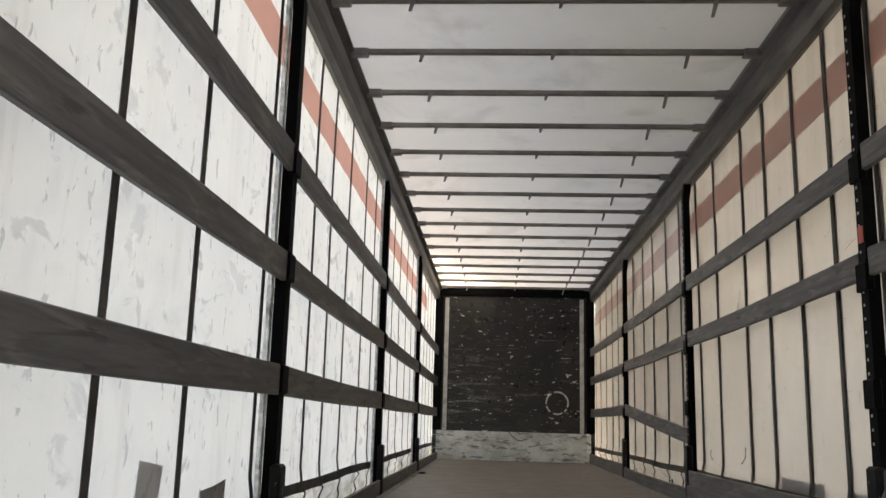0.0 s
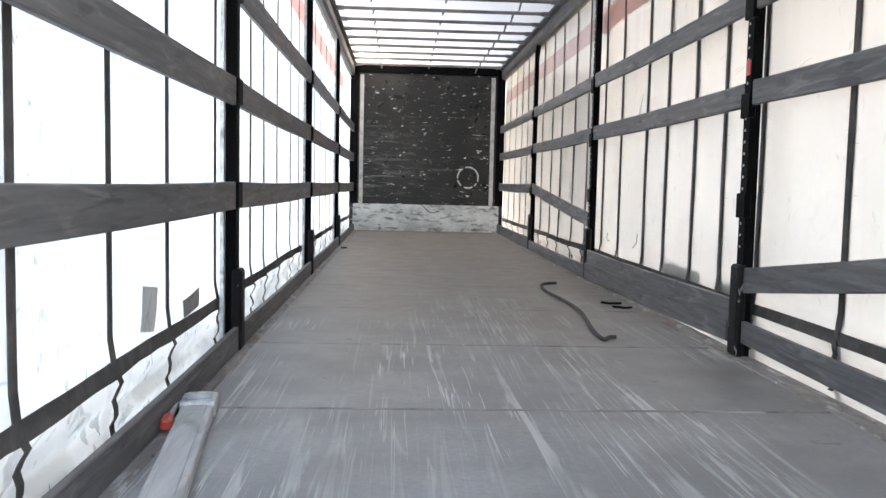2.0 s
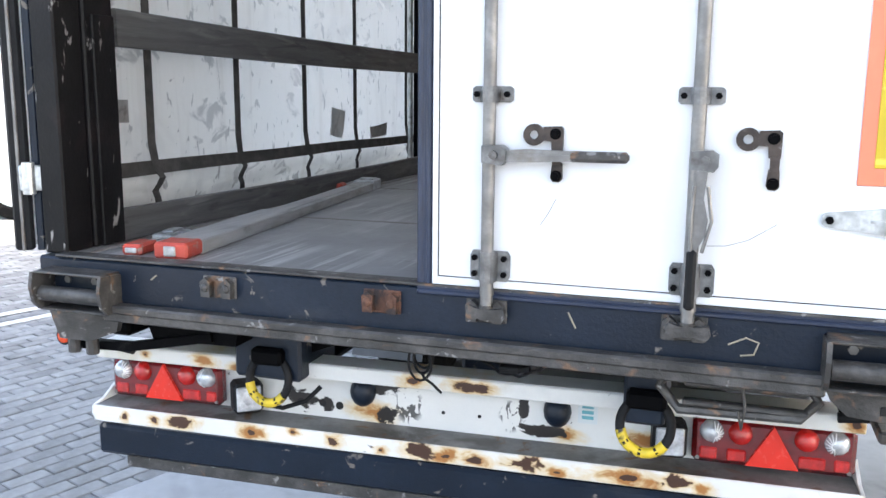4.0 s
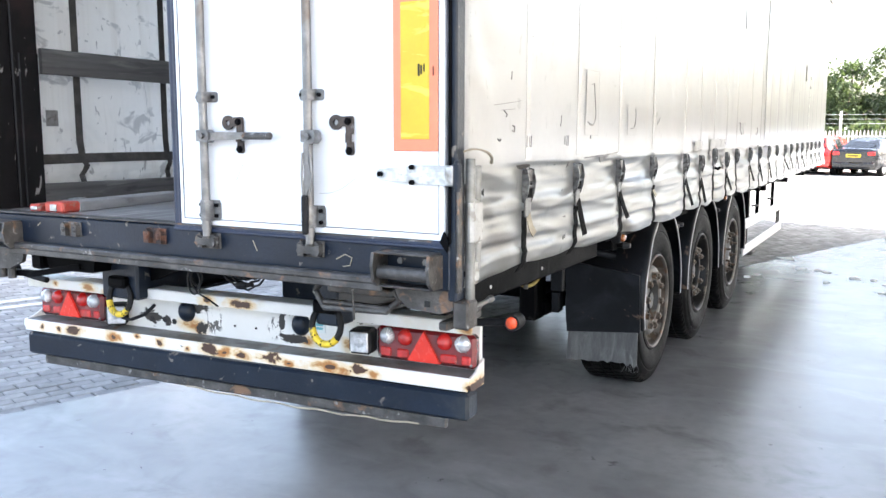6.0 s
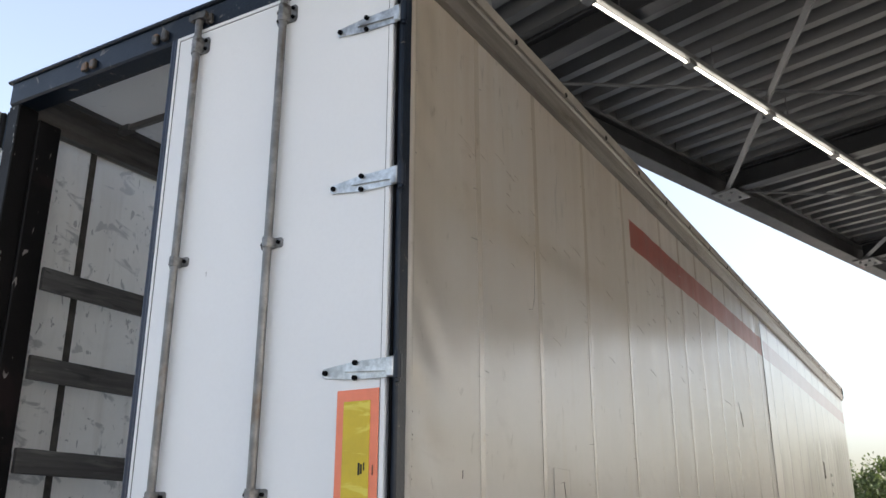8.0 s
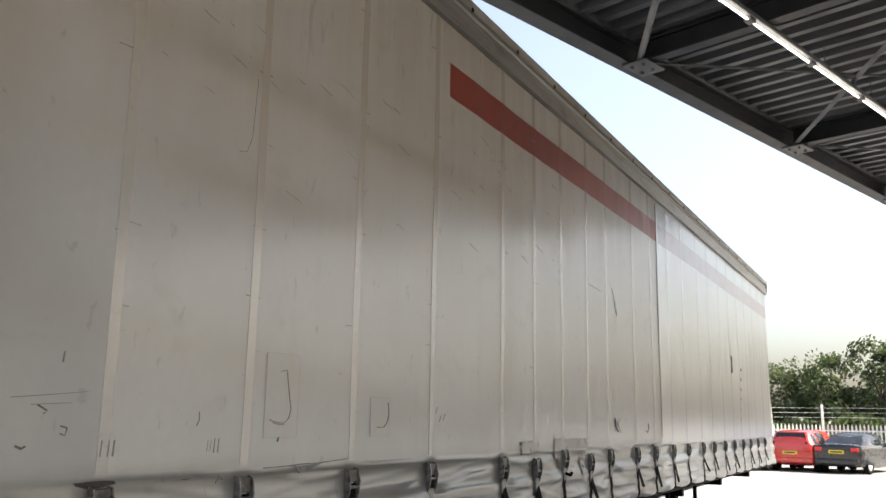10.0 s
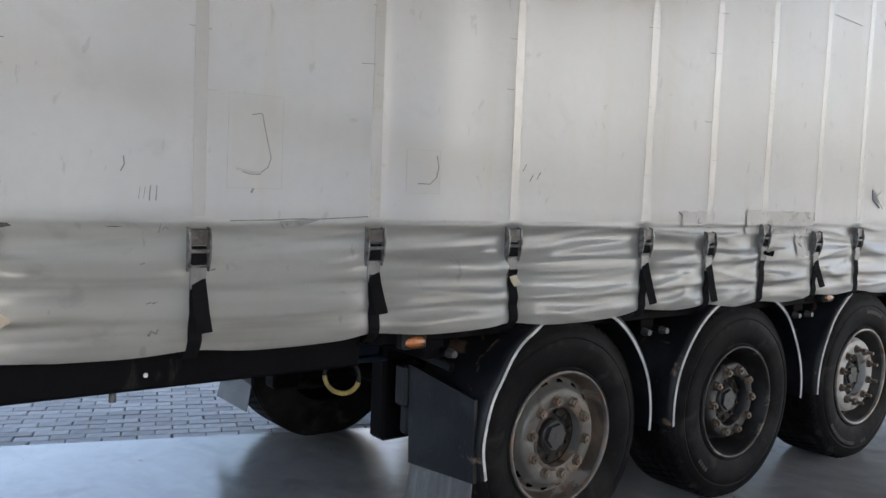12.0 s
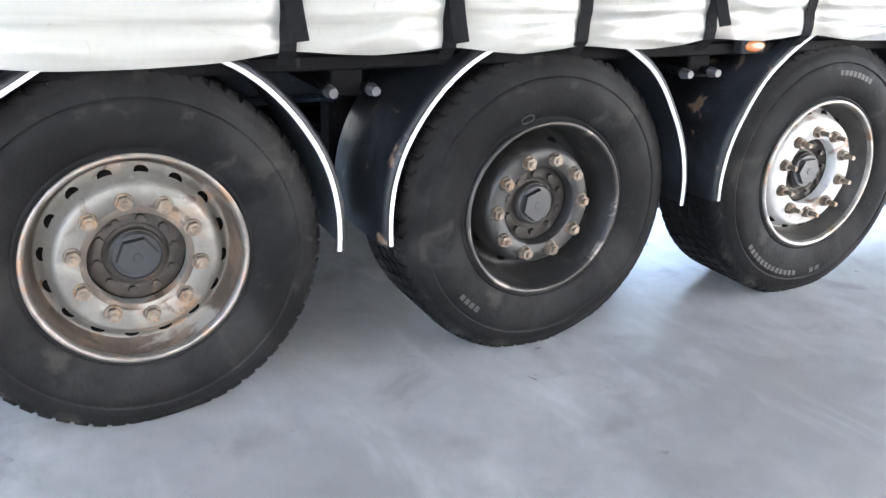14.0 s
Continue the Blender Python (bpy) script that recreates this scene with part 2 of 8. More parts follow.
M["buckle"] = make("buckle_steel", (0.10, 0.095, 0.09), 0.45, metal=0.5, vary=0.4, scale=40, stains=[((0.05, 0.045, 0.04), 30, 0.5, 0.65, (1, 1, 1))])
M["plate_steel"] = make("buckle_plate", (0.19, 0.187, 0.18), 0.42, metal=0.5, vary=0.4, scale=40, stains=[((0.06, 0.05, 0.045), 30, 0.52, 0.68, (1, 1, 1))])
M["tongue"] = make("buckle_tongue", (0.17, 0.168, 0.165), 0.45, metal=0.5, vary=0.15, scale=30)
M["tyre"] = make("tyre_rubber", (0.0062, 0.0061, 0.0064), 0.62, vary=0.35, scale=4, spec=0.07, stains=[((0.014, 0.0136, 0.0136), 2.4, 0.48, 0.70, (1, 1, 1)), ((0.0035, 0.0035, 0.004), 5, 0.55, 0.72, (1, 1, 1)), ((0.020, 0.0188, 0.0175), 8, 0.62, 0.76, (1, 1, 1))], bump=0.16)
M["rubber"] = make("black_rubber", (0.012, 0.012, 0.013), 0.6, vary=0.25, scale=12, spec=0.2)
M["seal"] = make("dark_blue_seal", (0.022, 0.032, 0.062), 0.42, vary=0.2, scale=4)
M["rubber_pale"] = make("moulded_rubber", (0.011, 0.0108, 0.0108), 0.6, vary=0.25, scale=12)
M["yellow_dim"] = make("dirty_yellow_hose", (0.28, 0.21, 0.06), 0.5, vary=0.3, scale=20)
M["catch"] = make("catch_steel", (0.055, 0.042, 0.036), 0.45, metal=0.4, vary=0.4, scale=20, stains=[((0.02, 0.018, 0.017), 14, 0.55, 0.7, (1, 1, 1)), ((0.2, 0.19, 0.18), 22, 0.66, 0.76, (1, 1, 1))])
M["guard"] = make("mudguard_plastic", (0.0055, 0.006, 0.0075), 0.42, vary=0.25, scale=5, spec=0.2, stains=[((0.022, 0.024, 0.029), 3.0, 0.50, 0.78, (1, 1, 1)), ((0.10, 0.07, 0.05), 9, 0.68, 0.76, (1, 1, 1))])
M["white_edge"] = make("white_edge", (0.48, 0.48, 0.475), 0.45, vary=0.15, scale=14, stains=[((0.28, 0.28, 0.28), 10, 0.58, 0.74, (1, 1, 1))])
M["flap"] = make("dirty_flap", (0.095, 0.097, 0.098), 0.5, vary=0.3, scale=8, stretch=(3, 3, 0.6), stains=[((0.14, 0.14, 0.138), 9, 0.58, 0.75, (3, 3, 0.4))])
M["flap_blue"] = make("blue_grey_flap", (0.085, 0.091, 0.102), 0.5, vary=0.15, scale=6)
M["rim_silver"] = make("rim_silver", (0.098, 0.093, 0.084), 0.5, metal=0.25, vary=0.2, scale=9, stains=[((0.155, 0.148, 0.135), 6, 0.52, 0.64, (1, 1, 1)), ((0.15, 0.10, 0.065), 7, 0.59, 0.74, (1, 1, 1)), ((0.05, 0.035, 0.025), 12, 0.64, 0.74, (1, 1, 1))])
M["rim_white"] = make("rim_white", (0.36, 0.35, 0.335), 0.45, metal=0.1, vary=0.12, scale=9, stains=[((0.16, 0.11, 0.08), 9, 0.58, 0.72, (1, 1, 1))])
M["pale_patch"] = lets_light(make("pale_patch", (0.58, 0.575, 0.56), 0.5, vary=0.12, scale=10, stains=[((0.30, 0.29, 0.28), 14, 0.6, 0.72, (1, 1, 1))]), (0.7, 0.69, 0.67), 0.42)
M["rim_black"] = make("rim_black", (0.010, 0.0095, 0.009), 0.55, metal=0.1, vary=0.3, scale=12, stains=[((0.05, 0.042, 0.035), 9, 0.60, 0.80, (1, 1, 1))])
M["rim_lip"] = make("rim_lip", (0.15, 0.135, 0.12), 0.42, metal=0.45, vary=0.25, scale=14, stains=[((0.2, 0.13, 0.09), 12, 0.58, 0.72, (1, 1, 1))])
M["rim_lip_pale"] = make("rim_lip_pale", (0.24, 0.225, 0.205), 0.42, metal=0.45, vary=0.25, scale=14, stains=[((0.2, 0.13, 0.09), 12, 0.58, 0.72, (1, 1, 1))])
M["rim_lip_dark"] = make("rim_lip_dark", (0.028, 0.025, 0.023), 0.45, metal=0.4, vary=0.3, scale=14, stains=[((0.16, 0.14, 0.12), 9, 0.60, 0.72, (1, 1, 1))])
M["rim_rust"] = make("rim_rust", (0.060, 0.046, 0.036), 0.55, metal=0.3, vary=0.3, scale=11, stains=[((0.12, 0.085, 0.06), 7, 0.52, 0.68, (1, 1, 1)), ((0.20, 0.185, 0.165), 5, 0.62, 0.72, (1, 1, 1))])
M["rim_dim"] = make("rim_barrel", (0.05, 0.046, 0.042), 0.5, metal=0.4, vary=0.3, scale=10)
M["hub"] = make("hub_rust", (0.020, 0.0155, 0.012), 0.65, metal=0.2, vary=0.4, scale=22, stains=[((0.02, 0.018, 0.016), 16, 0.5, 0.7, (1, 1, 1)), ((0.12, 0.07, 0.038), 11, 0.66, 0.78, (1, 1, 1))], bump=0.35)
M["nut"] = make("nut_steel", (0.13, 0.105, 0.082), 0.5, metal=0.5, vary=0.4, scale=40, stains=[((0.2, 0.12, 0.07), 30, 0.55, 0.7, (1, 1, 1))])
M["cap"] = make("hub_cap_plastic", (0.008, 0.009, 0.011), 0.45, vary=0.2, scale=20)
M["red"] = make("red_lens", (0.55, 0.012, 0.01), 0.12, vary=0.25, scale=30, fine=200, bump=0.35, bump_scale=300, coat=0.6)
M["red_dark"] = make("dark_red_housing", (0.16, 0.006, 0.008), 0.18, vary=0.3, scale=30, bump=0.3, bump_scale=240, coat=0.5)
M["reflector"] = make("red_reflector", (0.75, 0.035, 0.02), 0.25, vary=0.05, scale=30, bump=0.12, bump_scale=500)
M["clear"] = make("clear_lens", (0.55, 0.56, 0.575), 0.12, metal=0.4, vary=0.25, scale=40, bump=0.25, bump_scale=120, coat=0.7)
M["lens_rib"] = make("bright_lens_rib", (0.85, 0.86, 0.87), 0.15, vary=0.05, bump=0, coat=0.5)
M["amber"] = make("amber_lens", (0.27, 0.085, 0.015), 0.2, vary=0.15, scale=40, bump=0.4, bump_scale=160, coat=0.5)
M["marker"] = make("red_orange_lens", (0.85, 0.09, 0.02), 0.2, vary=0.1, scale=40, bump=0.3, bump_scale=200, coat=0.5)
M["board_orange"] = make("orange_reflective", (0.88, 0.24, 0.13), 0.35, vary=0.04, scale=20, bump=0.05, bump_scale=300)
M["board_yellow"] = make("yellow_reflective", (0.62, 0.45, 0.02), 0.35, vary=0.08, scale=8, stains=[((0.72, 0.6, 0.08), 9, 0.56, 0.64, (0.6, 1, 3))], bump=0.05, bump_scale=300)
M["ink"] = make("black_ink", (0.008, 0.008, 0.008), 0.6, vary=0.1)
M["yellow"] = make("yellow_paint", (0.70, 0.50, 0.03), 0.45, vary=0.15, scale=20, stains=[((0.05, 0.045, 0.03), 22, 0.60, 0.68, (1, 1, 1))])
M["sticker"] = make("sticker_white", (0.70, 0.74, 0.74), 0.4, vary=0.05)
M["teal"] = make("sticker_teal", (0.16, 0.45, 0.50), 0.4, vary=0.1)
M["alu"] = make("side_guard_alloy", (0.66, 0.66, 0.64), 0.42, metal=0.35, vary=0.1, scale=5, stretch=(6, 1, 6))
M["red_plastic"] = make("red_plastic", (0.50, 0.07, 0.045), 0.45, vary=0.15, scale=12, stains=[((0.3, 0.2, 0.17), 20, 0.62, 0.74, (1, 1, 1))])
M["dark_window"] = make("dark_glass", (0.02, 0.024, 0.026), 0.06, vary=0.1, scale=2, bump=0.0, coat=1.0)
M["plate"] = make("yellow_plate", (0.72, 0.52, 0.04), 0.35, vary=0.05)
M["litter"] = make("white_litter", (0.80, 0.80, 0.78), 0.6, vary=0.1, scale=30)
M["sleeve"] = make("taped_sleeve", (0.50, 0.495, 0.47), 0.5, vary=0.15, scale=14, stains=[((0.28, 0.26, 0.23), 18, 0.58, 0.70, (1, 1, 1))])
M["beige_strap"] = make("beige_strap", (0.36, 0.31, 0.225), 0.6, vary=0.2, scale=20)
M["pole_grey"] = make("worn_grey_pole", (0.24, 0.237, 0.222), 0.5, metal=0.3, vary=0.3, scale=14, stains=[((0.42, 0.42, 0.40), 8, 0.58, 0.68, (1, 1, 0.5)), ((0.12, 0.09, 0.06), 14, 0.64, 0.74, (1, 1, 0.5))])


def floor_material():
    m = make("floor_plywood", (0.25, 0.247, 0.245), 0.46, vary=0.2, scale=2.2, fine=40, bump=0.12, bump_scale=60, stains=[
        ((0.21, 0.205, 0.202), 1.6, 0.55, 0.75, (1.5, 0.7, 1)), ((0.085, 0.08, 0.076), 7, 0.73, 0.80, (1, 1.2, 1))])
    nt = m.node_tree
    p = nt.nodes["Principled BSDF"]
    col = p.inputs["Base Color"].links[0].from_socket
    # darker and browner from 1 m to 6 m in, then even
    browning = times(nt, ramp(nt, along(nt, 1), 1.0, 6.0), 0.8)
    col = mixed(nt, browning, col, (0.150, 0.124, 0.100))
    for sx, sy, lo, hi, tone in ((26, 0.8, 0.57, 0.65, 0.60), (60, 1.1, 0.61, 0.67, 0.55), (14, 0.5, 0.54, 0.70, 0.46), (7, 0.55, 0.57, 0.65, 0.50)):
        mark = ramp(nt, grain(nt, 1.0, (sx, sy, 1), 4.0, 1.5), lo, hi)
        near = times(nt, mark, ramp(nt, along(nt, 1), 2.5, 6.0, True))
        near = times(nt, near, ramp(nt, grain(nt, 1.1, (1.5, 0.6, 1), 3.0, 0.5), 0.40, 0.66))
        col = mixed(nt, times(nt, near, 0.8), col, (tone, tone * 0.995, tone * 0.99))
    nt.links.new(col, p.inputs["Base Color"])
    return m


def near_spots(nt, spots, uneven):
    """How near a point of an upright sheet lies to the nearest of some spots: 1 on its rim, less within."""
    co = nt.nodes.new("ShaderNodeTexCoord")
    best = None
    for x, z, w, h in spots:
        to, size, dist = (nt.nodes.new("ShaderNodeVectorMath") for _ in range(3))
        to.operation, size.operation, dist.operation = "SUBTRACT", "MULTIPLY", "LENGTH"
        nt.links.new(co.outputs["Object"], to.inputs[0])
        to.inputs[1].default_value, size.inputs[1].default_value = (x, 0, z), (1 / w, 0, 1 / h)
        nt.links.new(to.outputs[0], size.inputs[0])
        nt.links.new(size.outputs[0], dist.inputs[0])
        if best is None:
            best = dist.outputs["Value"]
            continue
        low = nt.nodes.new("ShaderNodeMath")
        low.operation = "MINIMUM"
        nt.links.new(best, low.inputs[0])
        nt.links.new(dist.outputs["Value"], low.inputs[1])
        best = low.outputs[0]
    if best is None:
        return 9.0
    add = nt.nodes.new("ShaderNodeMath")
    nt.links.new(best, add.inputs[0])
    nt.links.new(times(nt, grain(nt, 15, (1, 1, 1.6), 6.0, 0.5, 0.62), uneven), add.inputs[1])
    return add.outputs[0]


def rusted(name, rust, scuffs=(), core=(0.060, 0.026, 0.014)):
    """White paint with rust spots: rows of x, z, half width, half height and the share of the dark core."""
    m = make(name, (0.76, 0.75, 0.715), 0.38, vary=0.04, stains=[((0.66, 0.62, 0.53), 3.5, 0.60, 0.80, (1, 1, 1)), ((0.12, 0.10, 0.08), 30, 0.76, 0.79, (1, 1, 1))], bump=0.08)
    nt = m.node_tree
    p = nt.nodes["Principled BSDF"]
    col = p.inputs["Base Color"].links[0].from_socket
    orange = near_spots(nt, [(x, z, 1.15 * w, 1.15 * h) for x, z, w, h, c in rust if c < 1.05], 3.4)
    col = mixed(nt, times(nt, ramp(nt, orange, 2.4, 3.9, True), 0.85), col, (0.66, 0.47, 0.20))
    col = mixed(nt, times(nt, ramp(nt, orange, 2.2, 2.9, True), 0.95), col, (0.36, 0.14, 0.03))
    dark = near_spots(nt, [(x, z, max(0.3, c) * w, max(0.3, c) * h) for x, z, w, h, c in rust if c > 0.25], 4.2)
    col = mixed(nt, ramp(nt, dark, 3.05, 3.3, True), col, core)
    if scuffs:
        bare = times(nt, ramp(nt, near_spots(nt, scuffs, 0.4), 0.9, 1.4, True), ramp(nt, grain(nt, 34, (1, 1, 0.6), 3.0, 0.8), 0.54, 0.57))
        col = mixed(nt, times(nt, bare, 0.9), col, (0.03, 0.028, 0.026))
    nt.links.new(col, p.inputs["Base Color"])
    return m


def rail_dirt(m):
    """Brown dirt washed down from the roof rail."""
    nt = m.node_tree
    p = nt.nodes["Principled BSDF"]
    col = p.inputs["Base Color"].links[0].from_socket
    run = times(nt, ramp(nt, along(nt, 2), 2.2, 3.75), ramp(nt, grain(nt, 1.5, (5, 5, 0.3), 5.0, 0.3), 0.34, 0.62))
    film = times(nt, ramp(nt, along(nt, 2), 1.7, 3.3), ramp(nt, grain(nt, 0.5, (1, 1, 0.6), 3.0, 0.4), 0.15, 0.62))
    col = mixed(nt, times(nt, film, 0.75), col, (0.52, 0.43, 0.315))
    col = mixed(nt, times(nt, run, 0.55), col, (0.36, 0.27, 0.18))
    spots = times(nt, ramp(nt, along(nt, 2), 2.6, 3.7), ramp(nt, grain(nt, 6.0, (3, 3, 0.6), 4.0, 0.8), 0.60, 0.72))
    nt.links.new(mixed(nt, times(nt, spots, 0.7), col, (0.12, 0.09, 0.065)), p.inputs["Base Color"])


def skirt_dirt_and_shade(m):
    """Road grime in long smears on the lower edge, over an even tone for the skirt's shade."""
    nt = m.node_tree
    p = nt.nodes["Principled BSDF"]
    col = p.inputs["Base Color"].links[0].from_socket
    low = ramp(nt, along(nt, 2), 1.40, 1.52, True)
    smear = times(nt, low, ramp(nt, grain(nt, 1.0, (1, 0.9, 13), 4.0, 0.6), 0.46, 0.66))
    # shade of the skirt, which leans in, put into its colour
    col = mixed(nt, times(nt, low, 0.85), col, (0.252, 0.252, 0.225))
    col = mixed(nt, times(nt, smear, 0.7), col, (0.15, 0.137, 0.115))
    blot = times(nt, low, ramp(nt, grain(nt, 5.0, (1, 1, 1.6), 4.0, 0.6), 0.60, 0.72))
    nt.links.new(mixed(nt, times(nt, blot, 0.55), col, (0.11, 0.10, 0.085)), p.inputs["Base Color"])


rail_dirt(M["curtain"])
skirt_dirt_and_shade(M["curtain"])
rail_dirt(M["seam"])
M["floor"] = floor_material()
M["floor_joint"] = make("floor_joint", (0.21, 0.19, 0.17), 0.5, vary=0.3, scale=8, stains=[((0.36, 0.355, 0.35), 6, 0.56, 0.70, (1, 1, 1)), ((0.09, 0.08, 0.07), 5, 0.58, 0.72, (1, 1, 1))])
M["ply_black"] = make("black_plywood", (0.006, 0.006, 0.006), 0.30, vary=0.3, scale=3, bump=0.1, bump_scale=40, spec=0.4, stains=[
    ((0.022, 0.0215, 0.021), 1.0, 0.54, 0.74, (1, 1, 1.5)), ((0.60, 0.59, 0.56), 11, 0.70, 0.735, (0.7, 1, 3.0)), ((0.10, 0.10, 0.098), 5, 0.68, 0.78, (0.35, 1, 6))])
wall_nt = M["ply_black"].node_tree
rubbed = times(wall_nt, ramp(wall_nt, along(wall_nt, 0), -0.95, 0.35, True), ramp(wall_nt, along(wall_nt, 2), 2.4, 3.3, True))
rubbed = times(wall_nt, rubbed, ramp(wall_nt, grain(wall_nt, 2.4, (1, 1, 7), 6.0, 0.8, 0.7), 0.48, 0.72))
wall_paint = wall_nt.nodes["Principled BSDF"].inputs["Base Color"]
wall_nt.links.new(mixed(wall_nt, times(wall_nt, rubbed, 0.5), wall_paint.links[0].from_socket, (0.26, 0.255, 0.25)), wall_paint)
M["kick"] = make("galvanised_kick_plate", (0.52, 0.55, 0.55), 0.4, metal=0.45, vary=0.25, scale=5, stains=[((0.16, 0.165, 0.16), 6, 0.52, 0.7, (1, 1, 3)), ((0.66, 0.67, 0.66), 10, 0.62, 0.74, (1, 1, 3))])
M["concrete"] = make("smooth_concrete", (0.24, 0.237, 0.231), 0.235, vary=0.2, scale=0.5, fine=14, bump=0.035, bump_scale=22, rough_vary=0.07, spec=0.55, stains=[
    ((0.165, 0.163, 0.158), 0.7, 0.45, 0.72, (1, 1, 1)), ((0.16, 0.157, 0.152), 3.0, 0.50, 0.74, (1, 1, 1)), ((0.29, 0.287, 0.279), 1.6, 0.50, 0.86, (1, 2.2, 1)), ((0.07, 0.069, 0.066), 9, 0.76, 0.79, (1, 1, 1)), ((0.11, 0.108, 0.104), 5, 0.73, 0.80, (1, 1, 1))])
M["paver"] = make("grey_paving_block", (0.25, 0.25, 0.245), 0.75, vary=0.18, scale=9, fine=120, islands=0.2, bump=0.3, bump_scale=160)
M["paver_each"] = make("grey_paving_block_single", (0.25, 0.25, 0.245), 0.75, vary=0.18, scale=9, fine=120, random_each=0.2, bump=0.3, bump_scale=160)
M["yard"] = make("worn_yard_surface", (0.30, 0.295, 0.28), 0.8, vary=0.15, scale=0.4, fine=20, bump=0.2, bump_scale=60)
M["line"] = make("worn_white_line", (0.62, 0.62, 0.60), 0.6, vary=0.2, scale=12)
M["sheet"] = make("corrugated_sheet", (0.14, 0.141, 0.143), 0.45, metal=0.2, vary=0.15, scale=1, stretch=(0.4, 0.4, 1), bump=0.04)
M["canopy_steel"] = make("canopy_steel", (0.030, 0.031, 0.034), 0.5, metal=0.2, vary=0.2, scale=3)
M["canopy_light"] = make("canopy_flange", (0.12, 0.122, 0.125), 0.5, metal=0.2, vary=0.15, scale=3)
M["tube"] = glows(make("fluorescent_tube", (0.85, 0.86, 0.86), 0.3, vary=0.02, bump=0), (1.0, 0.94, 0.84), 3.2)
M["trunking"] = make("lamp_trunking", (0.14, 0.14, 0.138), 0.4, vary=0.1)
M["added_wall"] = make("added_wall_beige", (0.40, 0.365, 0.315), 0.5, vary=0.08, scale=0.5)
M["fence"] = make("fence_steel", (0.60, 0.60, 0.58), 0.5, metal=0.2, vary=0.1, scale=4)
M["bark"] = make("tree_bark", (0.09, 0.07, 0.05), 0.9, vary=0.3, scale=6, bump=0.5, bump_scale=20)
M["leaf"] = lets_light(make("leaves", (0.042, 0.062, 0.024), 0.55, vary=0.25, scale=0.6, fine=6, islands=0.45, bump=0), (0.13, 0.18, 0.05), 0.25)
M["car_red"] = make("red_car_paint", (0.52, 0.03, 0.02), 0.25, vary=0.04, coat=0.8, bump=0)
M["car_dark"] = make("dark_car_paint", (0.012, 0.012, 0.013), 0.25, vary=0.05, coat=0.4, bump=0)
M["car_blue"] = make("blue_car_paint", (0.03, 0.06, 0.22), 0.22, vary=0.05, coat=0.9, bump=0)
M["car_silver"] = make("silver_car_paint", (0.42, 0.43, 0.43), 0.3, metal=0.4, vary=0.04, coat=0.3, bump=0)
M["green_band"] = make("green_band", (0.02, 0.30, 0.16), 0.4, vary=0.05)
M["truck_green"] = make("truck_green_paint", (0.10, 0.16, 0.13), 0.35, vary=0.08, scale=2)
M["truck_white"] = make("truck_white_paint", (0.70, 0.70, 0.68), 0.4, vary=0.06, scale=2)
M["alloy"] = make("alloy_wheel", (0.55, 0.55, 0.54), 0.35, metal=0.6, vary=0.1)


# ---- mesh helpers ----
def chamfer_box(bm, x0, x1, y0, y1, z0, z1, c=0.004, m=None):
    lo, hi = (x0, y0, z0), (x1, y1, z1)
    c = min(c, 0.45 * min(x1 - x0, y1 - y0, z1 - z0))
    vs = {}
    for s in [(a, b, d) for a in (0, 1) for b in (0, 1) for d in (0, 1)]:
        for ax in range(3):
            p = Vector([(hi[i] if s[i] else lo[i]) - (0 if i == ax else (c if s[i] else -c)) for i in range(3)])
            vs[s, ax] = bm.verts.new(m @ p if m else p)

    def flip(s, ax):
        return tuple(1 - v if i == ax else v for i, v in enumerate(s))

    for ax in range(3):
        o1, o2 = [i for i in range(3) if i != ax]
        for v in (0, 1):
            s = tuple(v if i == ax else 0 for i in range(3))
            bm.faces.new([vs[q, ax] for q in (s, flip(s, o1), flip(flip(s, o1), o2), flip(s, o2))])
        for a in (0, 1):
            for b in (0, 1):
                s = [0, 0, 0]
                s[o1], s[o2] = a, b
                s = tuple(s)
                bm.faces.new([vs[s, o1], vs[flip(s, ax), o1], vs[flip(s, ax), o2], vs[s, o2]])
    for s in [(a, b, d) for a in (0, 1) for b in (0, 1) for d in (0, 1)]:
        bm.faces.new([vs[s, 0], vs[s, 1], vs[s, 2]])
    return bm


def rod(bm, p0, p1, r, seg=12, r1=None):
    p0, p1 = Vector(p0), Vector(p1)
    q = (p1 - p0).to_track_quat("Z", "Y").to_matrix()
    rings = []
    for p, rr in ((p0, r), (p1, r if r1 is None else r1)):
        rings.append([bm.verts.new(p + q @ Vector((rr * math.cos(2 * math.pi * k / seg), rr * math.sin(2 * math.pi * k / seg), 0))) for k in range(seg)])
    for k in range(seg):
        bm.faces.new([rings[0][k], rings[0][(k + 1) % seg], rings[1][(k + 1) % seg], rings[1][k]])
    bm.faces.new(rings[0][::-1])
    bm.faces.new(rings[1])
    return bm


